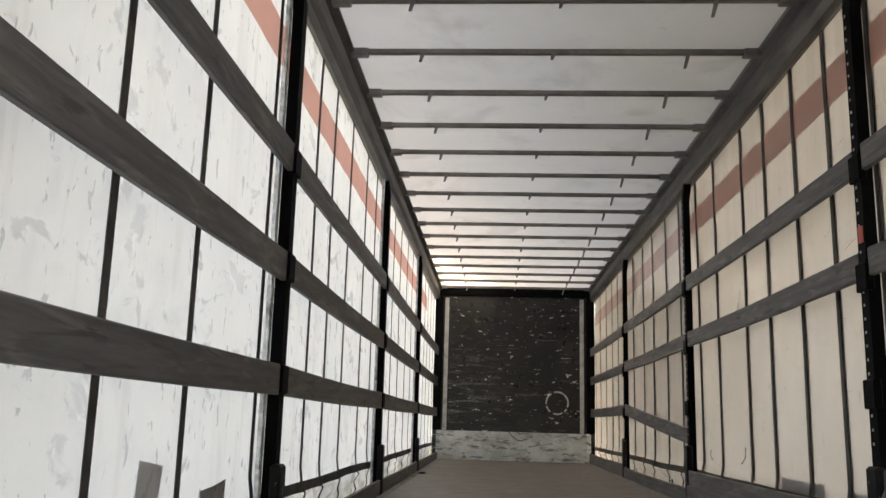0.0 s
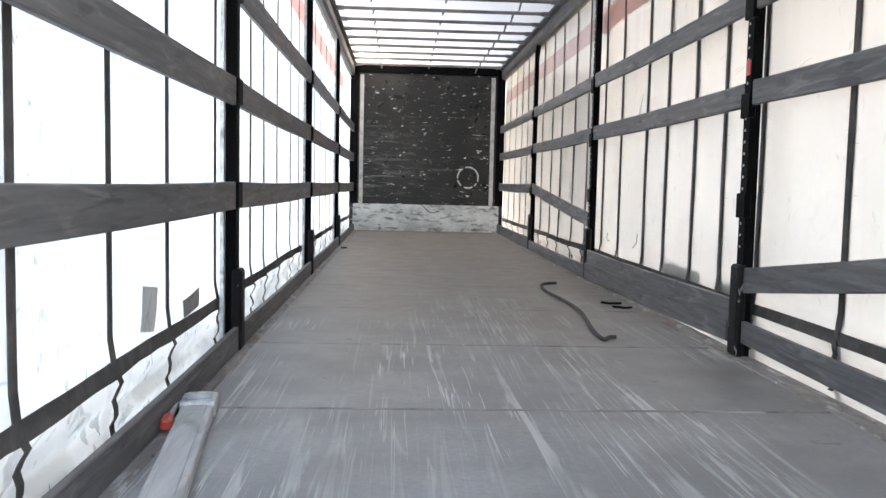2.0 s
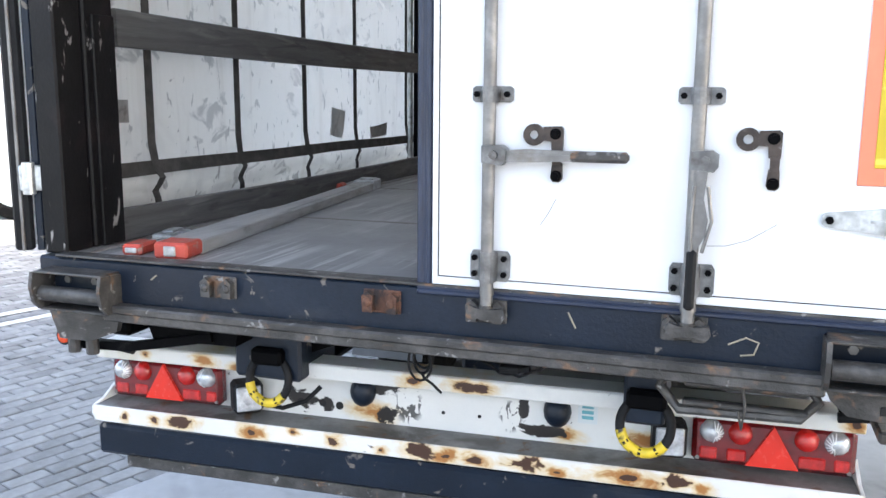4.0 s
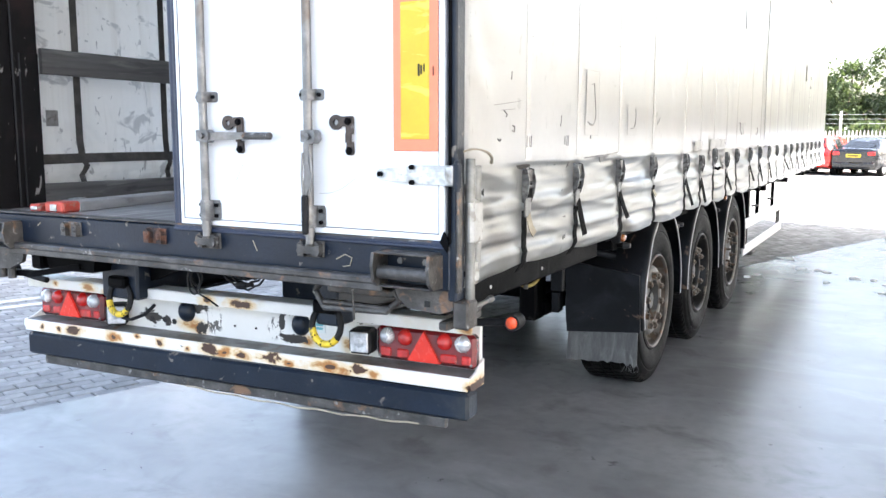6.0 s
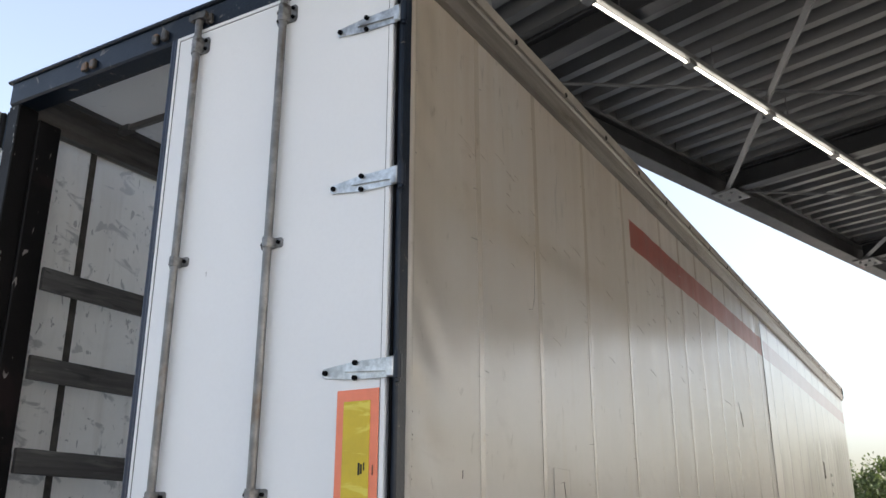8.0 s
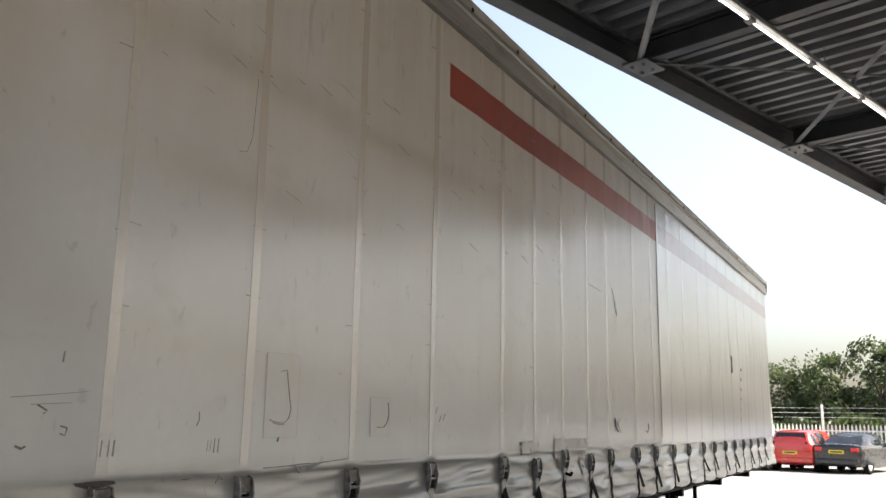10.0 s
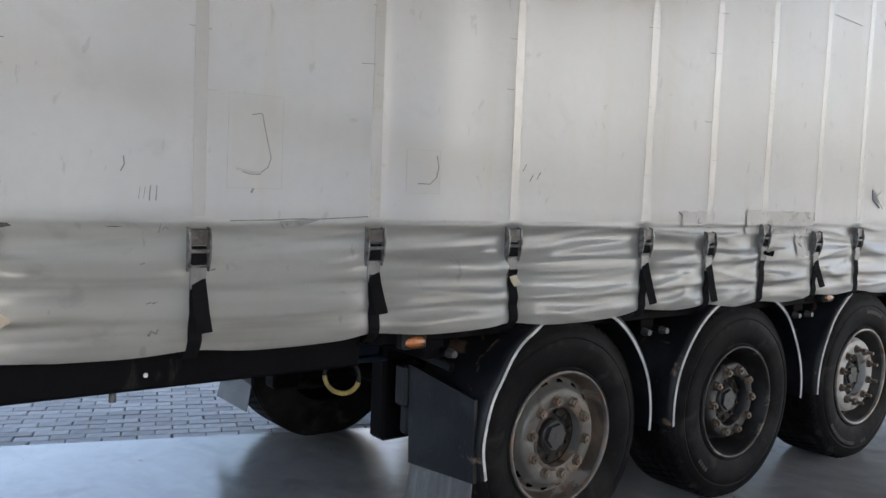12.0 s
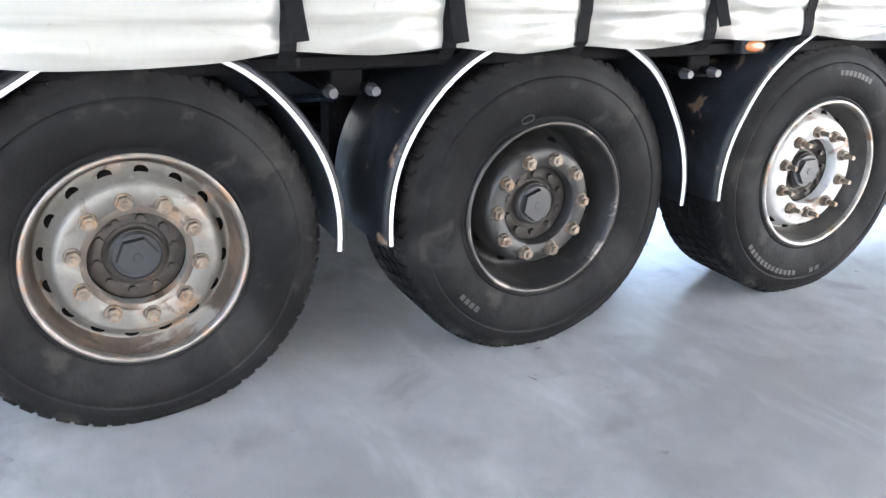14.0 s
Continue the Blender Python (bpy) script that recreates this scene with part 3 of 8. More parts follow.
def pipe(bm, pts, r, seg=8, closed=False):
    pts = [Vector(p) for p in pts]
    n = len(pts)
    rings, side = [], None
    for i, p in enumerate(pts):
        a = pts[(i - 1) % n] if closed or i else p
        b = pts[(i + 1) % n] if closed or i < n - 1 else p
        t = (b - a).normalized()
        if side is None:
            side = t.orthogonal().normalized()
        side = (side - t * side.dot(t)).normalized()
        up = t.cross(side)
        rings.append([bm.verts.new(p + r * (side * math.cos(2 * math.pi * k / seg) + up * math.sin(2 * math.pi * k / seg))) for k in range(seg)])
    for i in range(n if closed else n - 1):
        a, b = rings[i], rings[(i + 1) % n]
        for k in range(seg):
            bm.faces.new([a[k], a[(k + 1) % seg], b[(k + 1) % seg], b[k]])
    if not closed:
        bm.faces.new(rings[0][::-1])
        bm.faces.new(rings[-1])
    return bm


def ribbon(bm, pts, wide, thick):
    """A flat band along pts: wide is the vector across it, thick the vector through it."""
    wide, thick = Vector(wide) / 2, Vector(thick)
    rows = [[bm.verts.new(Vector(p) + s * wide + k * thick) for s, k in ((-1, 0), (1, 0), (1, 1), (-1, 1))] for p in pts]
    for a, b in zip(rows, rows[1:]):
        for k in range(4):
            bm.faces.new([a[k], a[(k + 1) % 4], b[(k + 1) % 4], b[k]])
    bm.faces.new(rows[0][::-1])
    bm.faces.new(rows[-1])
    return bm


def prism(bm, poly, axis, d0, d1):
    """A flat outline (pairs of the two other axes, in x, y, z order) with depth from d0 to d1 along the axis."""
    k = "xyz".index(axis)

    def at(p, d):
        q = list(p)
        q.insert(k, d)
        return bm.verts.new(q)

    a, b = [at(p, d0) for p in poly], [at(p, d1) for p in poly]
    n = len(poly)
    for i in range(n):
        bm.faces.new([a[i], a[(i + 1) % n], b[(i + 1) % n], b[i]])
    bm.faces.new(a[::-1])
    bm.faces.new(b)
    return bm


def turned(bm, profile, seg=48, m=None, closed=True):
    """Rows of (radius, x) turned about the x axis."""
    rings = []
    for r, x in profile:
        ring = [Vector((x, r * math.cos(2 * math.pi * k / seg), r * math.sin(2 * math.pi * k / seg))) for k in range(seg)]
        rings.append([bm.verts.new(m @ p if m else p) for p in ring])
    for a, b in zip(rings, rings[1:]):
        for k in range(seg):
            bm.faces.new([a[k], a[(k + 1) % seg], b[(k + 1) % seg], b[k]])
    if closed:
        bm.faces.new(rings[0][::-1])
        bm.faces.new(rings[-1])
    return bm


def ball(bm, c, r, squash=(1, 1, 1), seg=12):
    bmesh.ops.create_uvsphere(bm, u_segments=seg, v_segments=max(6, seg // 2), radius=1, matrix=Matrix.Translation(c) @ Matrix.Diagonal((r * squash[0], r * squash[1], r * squash[2], 1)))
    return bm


def mesh_of(name, bm, material, smooth=False, sheet=False):
    if not sheet:
        bmesh.ops.recalc_face_normals(bm, faces=bm.faces)
    me = bpy.data.meshes.new(name)
    bm.to_mesh(me)
    bm.free()
    me.materials.append(material)
    if smooth:
        me.shade_smooth()
        if not sheet:
            me.set_sharp_from_angle(angle=radians(38))
    return me


def part(name, bm, material, parent, label="", smooth=False, sheet=False):
    ob = new(name, mesh_of(name, bm, material, smooth, sheet))
    ob.parent = parent
    return tagged(ob, label)


def thing(name, label, category, group="", at=(0, 0, 0), kind=""):
    ob = new(name)
    ob.location = at
    ob.empty_display_size = 0.1
    return tagged(ob, label, category, group, kind)


def single(name, bm, material, label, category, kind="", smooth=False, sheet=False, group=""):
    return tagged(new(name, mesh_of(name, bm, material, smooth, sheet)), label, category, group, kind)


B = bmesh.new


def box(x0, x1, y0, y1, z0, z1, c=0.004):
    return chamfer_box(B(), x0, x1, y0, y1, z0, z1, c)


def fade(v, a, b):
    t = min(1, max(0, (v - a) / (b - a)))
    return t * t * (3 - 2 * t)


# ---- ground, slab and canopy ----
SLAB_U = Vector((math.sin(radians(19.5)), math.cos(radians(19.5)), 0))  # along the slab's edge
SLAB_V = Vector((SLAB_U.y, -SLAB_U.x, 0))  # under the canopy
GROUND = -0.018
SLAB_AT = Vector((-1.91, 0.09, GROUND))


def slab_point(a, v, z=0.0):
    return SLAB_AT + a * SLAB_U + v * SLAB_V + Vector((0, 0, z))


def flat_sheet(points):
    bm = B()
    bm.faces.new([bm.verts.new(p) for p in points])
    return bm


single("ground", flat_sheet([(-900, -900, -0.05), (900, -900, -0.05), (900, 900, -0.05), (-900, 900, -0.05)]), M["yard"],
       "pale worn yard surface in full sun", "ground", "structure", sheet=True)
bm = B()
low = [bm.verts.new(slab_point(a, v, -0.12)) for a, v in ((-30, 0), (60, 0), (60, 45), (-30, 45))]
top = [bm.verts.new(slab_point(a, v, 0)) for a, v in ((-30, 0), (60, 0), (60, 45), (-30, 45))]
bm.faces.new(top)
for i in range(4):
    bm.faces.new([low[i], low[(i + 1) % 4], top[(i + 1) % 4], top[i]])
single("concrete_floor", bm, M["concrete"], "smooth grey concrete floor with faint stains", "floor", "structure")

paving = tagged(new("paving"), "grey block paving beside the concrete floor", "paving", kind="structure")
single_blocks = []
bm = B()
LB, WB, GAP = 0.203, 0.1, 0.007
for row in range(80):
    for col in range(-15, 92):
        a, v = (col + 0.5 * (row % 2)) * LB + random.uniform(-0.003, 0.003), -row * WB
        lift = random.uniform(-0.004, 0.002) - 0.004
        if 0.2 < a < 3.8 and -1.6 < v <= 0 and len(single_blocks) < 300:
            single_blocks.append((a, v, lift))
            continue
        ring = []
        for inset, z in ((GAP / 2, lift - 0.03), (GAP / 2, lift - 0.005), (GAP / 2 + 0.006, lift)):
            ring.append([bm.verts.new(slab_point(a + s, v - w, z)) for s, w in ((inset, inset), (LB - inset, inset), (LB - inset, WB - inset), (inset, WB - inset))])
        for lo, hi in zip(ring, ring[1:]):
            for k in range(4):
                bm.faces.new([lo[k], lo[(k + 1) % 4], hi[(k + 1) % 4], hi[k]])
        bm.faces.new(ring[-1])
blocks = part("paving_blocks", bm, M["paver"], paving)
blocks["kind"] = "stuff"

# painted lines on the paving
for k, v in enumerate((-3.15, -3.45)):
    bm = B()
    pts = [slab_point(a, w, 0.003) for a, w in ((-4, v), (14, v), (14, v - 0.1), (-4, v - 0.1))]
    lows = [p - Vector((0, 0, 0.006)) for p in pts]
    hi, lo = [bm.verts.new(p) for p in pts], [bm.verts.new(p) for p in lows]
    bm.faces.new(hi)
    for i in range(4):
        bm.faces.new([lo[i], lo[(i + 1) % 4], hi[(i + 1) % 4], hi[i]])
    single("painted_line", bm, M["line"], "worn white line painted on the paving", "road marking", "structure")

# canopy: edge beam, rafters, corrugated sheet, braces and a row of lamps
CAN_U = Vector((math.sin(radians(17)), math.cos(radians(17)), 0))
CAN_V = Vector((CAN_U.y, -CAN_U.x, 0))
CAN_AT = Vector((0.82, 7.7, 0))
BAY, A0, A1, DEEP = 3.95, -10.0, 9.9, 13.2
CAN = Matrix((( CAN_U.x, CAN_V.x, 0, CAN_AT.x), (CAN_U.y, CAN_V.y, 0, CAN_AT.y), (0, 0, 1, 0), (0, 0, 0, 1)))


def can_box(bm, a0, a1, v0, v1, z0, z1, c=0.006):
    return chamfer_box(bm, a0, a1, v0, v1, z0, z1, c, CAN)


canopy = tagged(new("canopy"), "dark steel canopy with corrugated roof sheets", "canopy", kind="structure")
bm = B()
prev = None
a, k = A0, 0
PROFILE = ((0.0, 0.0), (0.09, 0.0), (0.12, 0.13), (0.25, 0.13))
while a < A1:
    for da, dz in PROFILE:
        p = a + da
        if p > A1:
            break
        cur = [bm.verts.new(CAN @ Vector((p, v, 5.74 + dz))) for v in (0.1, DEEP)]
        if prev:
            bm.faces.new([prev[0], cur[0], cur[1], prev[1]])
        prev = cur
    a += 0.28
part("roof_sheet", bm, M["sheet"], canopy, "grey corrugated metal roof sheet", sheet=True)
part("roof_cover", can_box(B(), A0, A1, 0.1, DEEP, 5.875, 5.95), M["canopy_steel"], canopy)
part("edge_beam", can_box(can_box(can_box(B(), A0, A1, -0.02, 0.02, 5.48, 5.71), A0, A1, -0.1, 0.10, 5.46, 5.48), A0, A1, -0.1, 0.10, 5.71, 5.735), M["canopy_steel"], canopy)
part("fascia", can_box(B(), A0, A1, -0.14, 0.095, 5.74, 6.3), M["canopy_light"], canopy)
for k in range(-2, 3):
    a = k * BAY
    if a > A1 - 0.2:
        a = A1 - 0.2
    part("rafter", can_box(can_box(can_box(B(), a - 0.012, a + 0.012, 0.11, DEEP, 5.505, 5.71), a - 0.075, a + 0.075, 0.11, DEEP, 5.485, 5.505), a - 0.075, a + 0.075, 0.11, DEEP, 5.71, 5.735), M["canopy_steel"], canopy)
    plate = can_box(B(), a - 0.18, a + 0.22, 0.0, 0.3, 5.44, 5.46)
    for ba, bv in ((-0.1, 0.08), (0.1, 0.08), (-0.1, 0.22), (0.1, 0.22)):
        rod(plate, CAN @ Vector((a + ba, bv, 5.41)), CAN @ Vector((a + ba, bv, 5.47)), 0.02, 8)
    part("node_plate", plate, M["canopy_light"], canopy)
for k in range(-2, 2):
    a = k * BAY
    for v in (0.0, 3.3, 6.6):
        p0, p1 = CAN @ Vector((a, v + 0.1, 5.52)), CAN @ Vector((a + BAY, v + 3.3, 5.52))
        q0, q1 = CAN @ Vector((a + BAY, v + 0.1, 5.5)), CAN @ Vector((a, v + 3.3, 5.5))
        part("brace_rod", rod(B(), p0, p1, 0.016, 8), M["canopy_light"], canopy)
        part("brace_angle", rod(B(), q0, q1, 0.035, 4), M["canopy_light"], canopy)
lamp_row = thing("strip_light_row", "row of lit strip lights hung under the canopy", "strip light")
part("trunking", can_box(B(), -9.8, 9.0, 1.50, 1.60, 5.43, 5.48), M["trunking"], lamp_row)
for k in range(-6, 7):
    a = k * 1.39 - 0.34
    tube = part("tube", rod(B(), CAN @ Vector((a + 0.06, 1.55, 5.405)), CAN @ Vector((a + 1.33, 1.55, 5.405)), 0.0095, 10), M["tube"], lamp_row, "lit white fluorescent tube", smooth=True)
    part("end_cap", can_box(B(), a - 0.055, a + 0.055, 1.51, 1.59, 5.385, 5.435), M["trunking"], tube)
    part("hanger", rod(B(), CAN @ Vector((a + 0.4, 1.55, 5.47)), CAN @ Vector((a + 0.4, 1.55, 5.76)), 0.006, 6), M["canopy_light"], lamp_row)
# never in view: added to hold back light from the canopy's far side
single("unseen_wall", can_box(B(), -3.0, A1, 13.22, 13.45, -0.1, 5.95), M["added_wall"], "unseen plain beige wall added behind the canopy to hold back light", "wall", "structure")


# ---- the trailer ----
trailer = thing("semi_trailer", "three-axle curtain-sided semi-trailer with worn off-white curtains and one rear door open", "trailer")
FLOOR, XC = 1.2, 1.275
STRAPS = [0.57, 1.17, 1.82, 2.48, 3.29, 3.77, 4.24, 4.76, 5.22, 5.93, 6.49, 7.14, 7.74, 8.43, 9.0, 9.65, 10.26, 10.87, 11.44, 12.07, 12.72, 13.3]
STRAPS_LEFT = [0.53, 1.13, 1.765, 2.375, 3.2, 3.617, 4.113, 4.565, 5.14, 5.84, 6.385, 6.96, 7.68, 8.3, 8.97, 9.57, 10.2, 10.8, 11.4, 12.0, 12.6, 13.2]
HEM, FOLD, TOP = 1.05, 1.45, 3.76


ROLLS = ((1.452, 0.0), (1.436, -0.016), (1.40, -0.020), (1.365, -0.016), (1.345, -0.010), (1.285, 0.022), (1.265, 0.021), (1.245, 0.006), (1.225, 0.008), (1.155, 0.030), (1.14, 0.016), (1.125, 0.018), (1.085, 0.040), (1.06, 0.034), (1.0, 0.004))


def rolls(z):
    """The long rolls of the slack cloth under the fold."""
    if z >= ROLLS[0][0]:
        return 0.0
    for (za, xa), (zb, xb) in zip(ROLLS, ROLLS[1:]):
        if z >= zb:
            k = (za - z) / (za - zb)
            return xa + (xb - xa) * k * k * (3 - 2 * k)
    return ROLLS[-1][1]


def bulge(y, z, straps, seed):
    """How far the curtain stands out of its plane."""
    d = min(abs(y - s) for s in straps)
    pinch = math.exp(-(d / 0.07) ** 2)
    skirt = 1 - fade(z, 1.443, 1.453)
    n = noise.noise(Vector((y * 0.9, z * 2.0, seed)))
    n2 = noise.noise(Vector((y * 2.4, z * 9.0, seed + 7)))
    loose = fade(y, 2.2, 3.2)
    wander = noise.noise(Vector((y * 0.9, z * 1.2, seed + 20)))
    folds = (0.98 - 0.3 * loose) * rolls(z + 0.025 * wander)
    slant = 0.5 * math.sin(2.3 * y + 1.0) + 0.5 * noise.noise(Vector((y * 0.8, 2.0, seed + 31)))
    for q, (across, freq, tall) in enumerate(((0.9, 7.0, 0.011), (1.3, 12.0, 0.007), (0.6, 5.0, 0.012))):
        shear = (0.8, -1.1, 0.35)[q] * slant * (1.45 - z) * 6
        ridge = 1 - 2.6 * abs(noise.noise(Vector((y * across, z * freq + shear, seed + 40 + 3 * q))))
        folds += tall * (max(0.0, ridge) ** 3 - 0.12)
    folds -= 0.006 + 0.12 * max(0.0, 1.45 - z) * (1 - fade(y, 1.2, 2.1))
    low = (0.85 * folds + 0.008) * (1 - 0.45 * pinch) - 0.010 * pinch
    if y < 0.75:
        fan = math.atan2(1.46 - z, y + 0.06)
        low += (1 - fade(y, 0.35, 0.75)) * (0.008 * math.sin(13 * fan + 4 * n) + 0.002 * n2) * min(1, (y + 0.05) / 0.2)
    crease = 0.0006 * math.exp(-((d - 0.035) / 0.012) ** 2) + 0.0012 * math.exp(-(d / 0.035) ** 4)
    high = 0.010 * noise.noise(Vector((y * 0.7, z * 0.5, seed + 3))) + 0.004 * noise.noise(Vector((y * 5, z * 1.1, seed + 9))) + crease
    edge = (1 - fade(y, 0.05, 0.45)) * (0.010 * math.sin(26 * y + 17 * z + 3 * n) + 0.010 * n2)
    edge += 0.007 * (1 - fade(y, 0.06, 0.24)) * math.sin(2 * math.pi * (11 * z - 4 * y) + 5 * n) * (0.4 + n2) * fade(z, 1.5, 2.6)
    end = fade(z, TOP, TOP - 0.15)
    return skirt * low + (1 - skirt) * high * (0.25 + 0.75 * end) + edge * (0.4 + 0.1 * skirt)


def hem_height(y, straps):
    d = min(abs(y - s) for s in straps)
    return HEM - 0.018 * (1 - math.exp(-(d / 0.15) ** 2)) + 0.022 * noise.noise(Vector((y * 1.1, 4.2, 0)))


def steps(lo, hi, marks, wide):
    out = {round(lo, 4), round(hi, 4)}
    for s in marks:
        out |= {round(s + o, 4) for o in (-0.06, -0.047, -0.035, -0.022, 0, 0.022, 0.035, 0.047, 0.06) if lo < s + o < hi}
    full = sorted(out)
    for a, b in zip(full, full[1:]):
        n = int((b - a) / wide)
        out |= {round(a + (b - a) * k / (n + 1), 4) for k in range(1, n + 1)}
    return sorted(out)


def curtain_sheet(side, straps, seed, y0, y1, z0, z1, inset=0.0):
    bm = B()
    ys = steps(y0, y1, straps, 0.055 if y0 > 6 or side < 0 else 0.036)
    zs = [z0]
    while zs[-1] < z1 - 1e-6:
        zs.append(min(z1, zs[-1] + (0.009 if zs[-1] < 1.47 else 0.035)))
    grid = []
    for y in ys:
        h = hem_height(y, straps) if z0 == HEM else z0
        grid.append([])
        for z in zs:
            zz = h + (z - HEM) * (FOLD - h) / (FOLD - HEM) if z0 == HEM and z < FOLD else z
            grid[-1].append(bm.verts.new((side * (XC - inset + bulge(y, zz, straps, seed)), y, zz)))
    for a, b in zip(grid, grid[1:]):
        for k in range(len(zs) - 1):
            bm.faces.new([a[k], b[k], b[k + 1], a[k + 1]])
    return bm


ST0, ST1 = 3.30, 3.49  # the red stripe's height
curtain_r = part("side_curtain", curtain_sheet(1, STRAPS, 1.0, 0.03, 6.77, HEM, ST0), M["curtain"], trailer, "off-white side curtain stained brown with folded lower edge", True, True)
part("upper_strip", curtain_sheet(1, STRAPS, 1.0, 0.03, 6.77, ST1, TOP), M["curtain"], curtain_r, "", True, True)
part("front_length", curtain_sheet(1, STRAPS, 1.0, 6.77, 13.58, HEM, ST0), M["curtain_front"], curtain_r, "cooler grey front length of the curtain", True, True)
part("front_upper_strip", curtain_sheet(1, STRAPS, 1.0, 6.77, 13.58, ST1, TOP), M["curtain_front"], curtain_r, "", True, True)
part("length_joint", ribbon(B(), [(XC + bulge(6.77, 1.5 + 0.09 * k, STRAPS, 1.0) + 0.003, 6.77, 1.5 + 0.09 * k) for k in range(25)], (0, 0.06, 0), (0.003, 0, 0)), M["curtain_front"], curtain_r)
part("plain_strip", curtain_sheet(1, STRAPS, 1.0, 0.03, 2.615, ST0, ST1), M["curtain"], curtain_r, "", True, True)
part("stripe", curtain_sheet(1, STRAPS, 1.0, 2.615, 6.77, ST0, ST1), M["stripe"], curtain_r, "dull red painted stripe", True, True)
part("stripe_backing", curtain_sheet(1, STRAPS, 1.0, 2.615, 6.77, ST0, ST1, 0.004), M["stripe_back"], curtain_r, "pale inner face of the striped cloth", True, True)
part("sheen_stripe", curtain_sheet(1, STRAPS, 1.0, 6.77, 13.58, ST0, ST1), M["stripe_sheen"], curtain_r, "red stripe greyed by sheen in its colour", True, True)
curtain_l = part("side_curtain", curtain_sheet(-1, STRAPS_LEFT, 5.0, 0.03, 13.58, HEM, ST0), M["curtain_left"], trailer, "pale translucent side curtain with scuffs and patches", True, True)
part("upper_strip", curtain_sheet(-1, STRAPS_LEFT, 5.0, 0.03, 13.58, ST1, TOP), M["curtain_left"], curtain_l, "", True, True)
part("plain_strip", curtain_sheet(-1, STRAPS_LEFT, 5.0, 0.03, 2.4, ST0, ST1), M["curtain_left"], curtain_l, "", True, True)
part("stripe", curtain_sheet(-1, STRAPS_LEFT, 5.0, 2.4, 11.9, ST0, ST1), M["stripe_left"], curtain_l, "salmon red stripe seen through the cloth", True, True)
part("end_strip", curtain_sheet(-1, STRAPS_LEFT, 5.0, 11.9, 13.58, ST0, ST1), M["curtain_left"], curtain_l, "", True, True)

# inner webbing: upright bands, the band along the fold, and the tails under it
for side, straps, seed, owner in ((1, STRAPS, 1.0, curtain_r), (-1, STRAPS_LEFT, 5.0, curtain_l)):
    def inner(y, z, off=0.006):
        return Vector((side * (XC + bulge(y, z, straps, seed) - off), y, z))

    for y in straps:
        zs = [1.43 + (TOP - 0.06 - 1.43) * k / 24 for k in range(25)]
        part("webbing", ribbon(B(), [inner(y, z) for z in zs], (0, 0.042, 0), (-side * 0.003, 0, 0)), M["webbing_dusty"], owner)
        wig = random.uniform(-0.03, 0.03)
        tail = [inner(y + wig * math.sin(k * 1.3), 1.42 - 0.2 * k / 8, 0.012 + 0.01 * math.sin(k * 1.7)) for k in range(9)]
        part("webbing_tail", ribbon(B(), tail, (0, 0.035, 0), (-side * 0.003, 0, 0)), M["webbing_dusty"], owner)
    run = steps(0.06, 13.5, straps, 0.12)
    band = B()
    rows = []
    for y in run:
        sag = 0.012 * noise.noise(Vector((y * 0.8, 0, seed)))
        rows.append([band.verts.new(inner(y, z + sag, o)) for z, o in ((1.405, 0.010), (1.455, 0.010), (1.455, 0.014), (1.405, 0.014))])
    for a, b in zip(rows, rows[1:]):
        for k in range(4):
            band.faces.new([a[k], a[(k + 1) % 4], b[(k + 1) % 4], b[k]])
    part("fold_band", band, M["webbing_dusty"], owner)

# outside: welded seams over the webbing
for y in STRAPS:
    zs = [1.47 + (TOP - 0.05 - 1.47) * k / 30 for k in range(31)]
    part("seam_strip", ribbon(B(), [(XC + bulge(y, z, STRAPS, 1.0) + 0.0008, y, z) for z in zs if not ST0 - 0.09 < z < ST1 + 0.09 or y < 2.6], (0, 0.042, 0), (0.001, 0, 0)) if y < 2.6 else
         ribbon(ribbon(B(), [(XC + bulge(y, z, STRAPS, 1.0) + 0.0008, y, z) for z in zs if z < ST0 - 0.01] + [(XC + bulge(y, ST0, STRAPS, 1.0) + 0.0008, y, ST0)], (0, 0.05, 0), (0.0004, 0, 0)),
                [(XC + bulge(y, ST1, STRAPS, 1.0) + 0.0008, y, ST1)] + [(XC + bulge(y, z, STRAPS, 1.0) + 0.0008, y, z) for z in zs if z > ST1 + 0.01], (0, 0.05, 0), (0.0004, 0, 0)), M["seam"] if y < 6.7 else M["seam_front"], curtain_r, "paler welded seam strip")

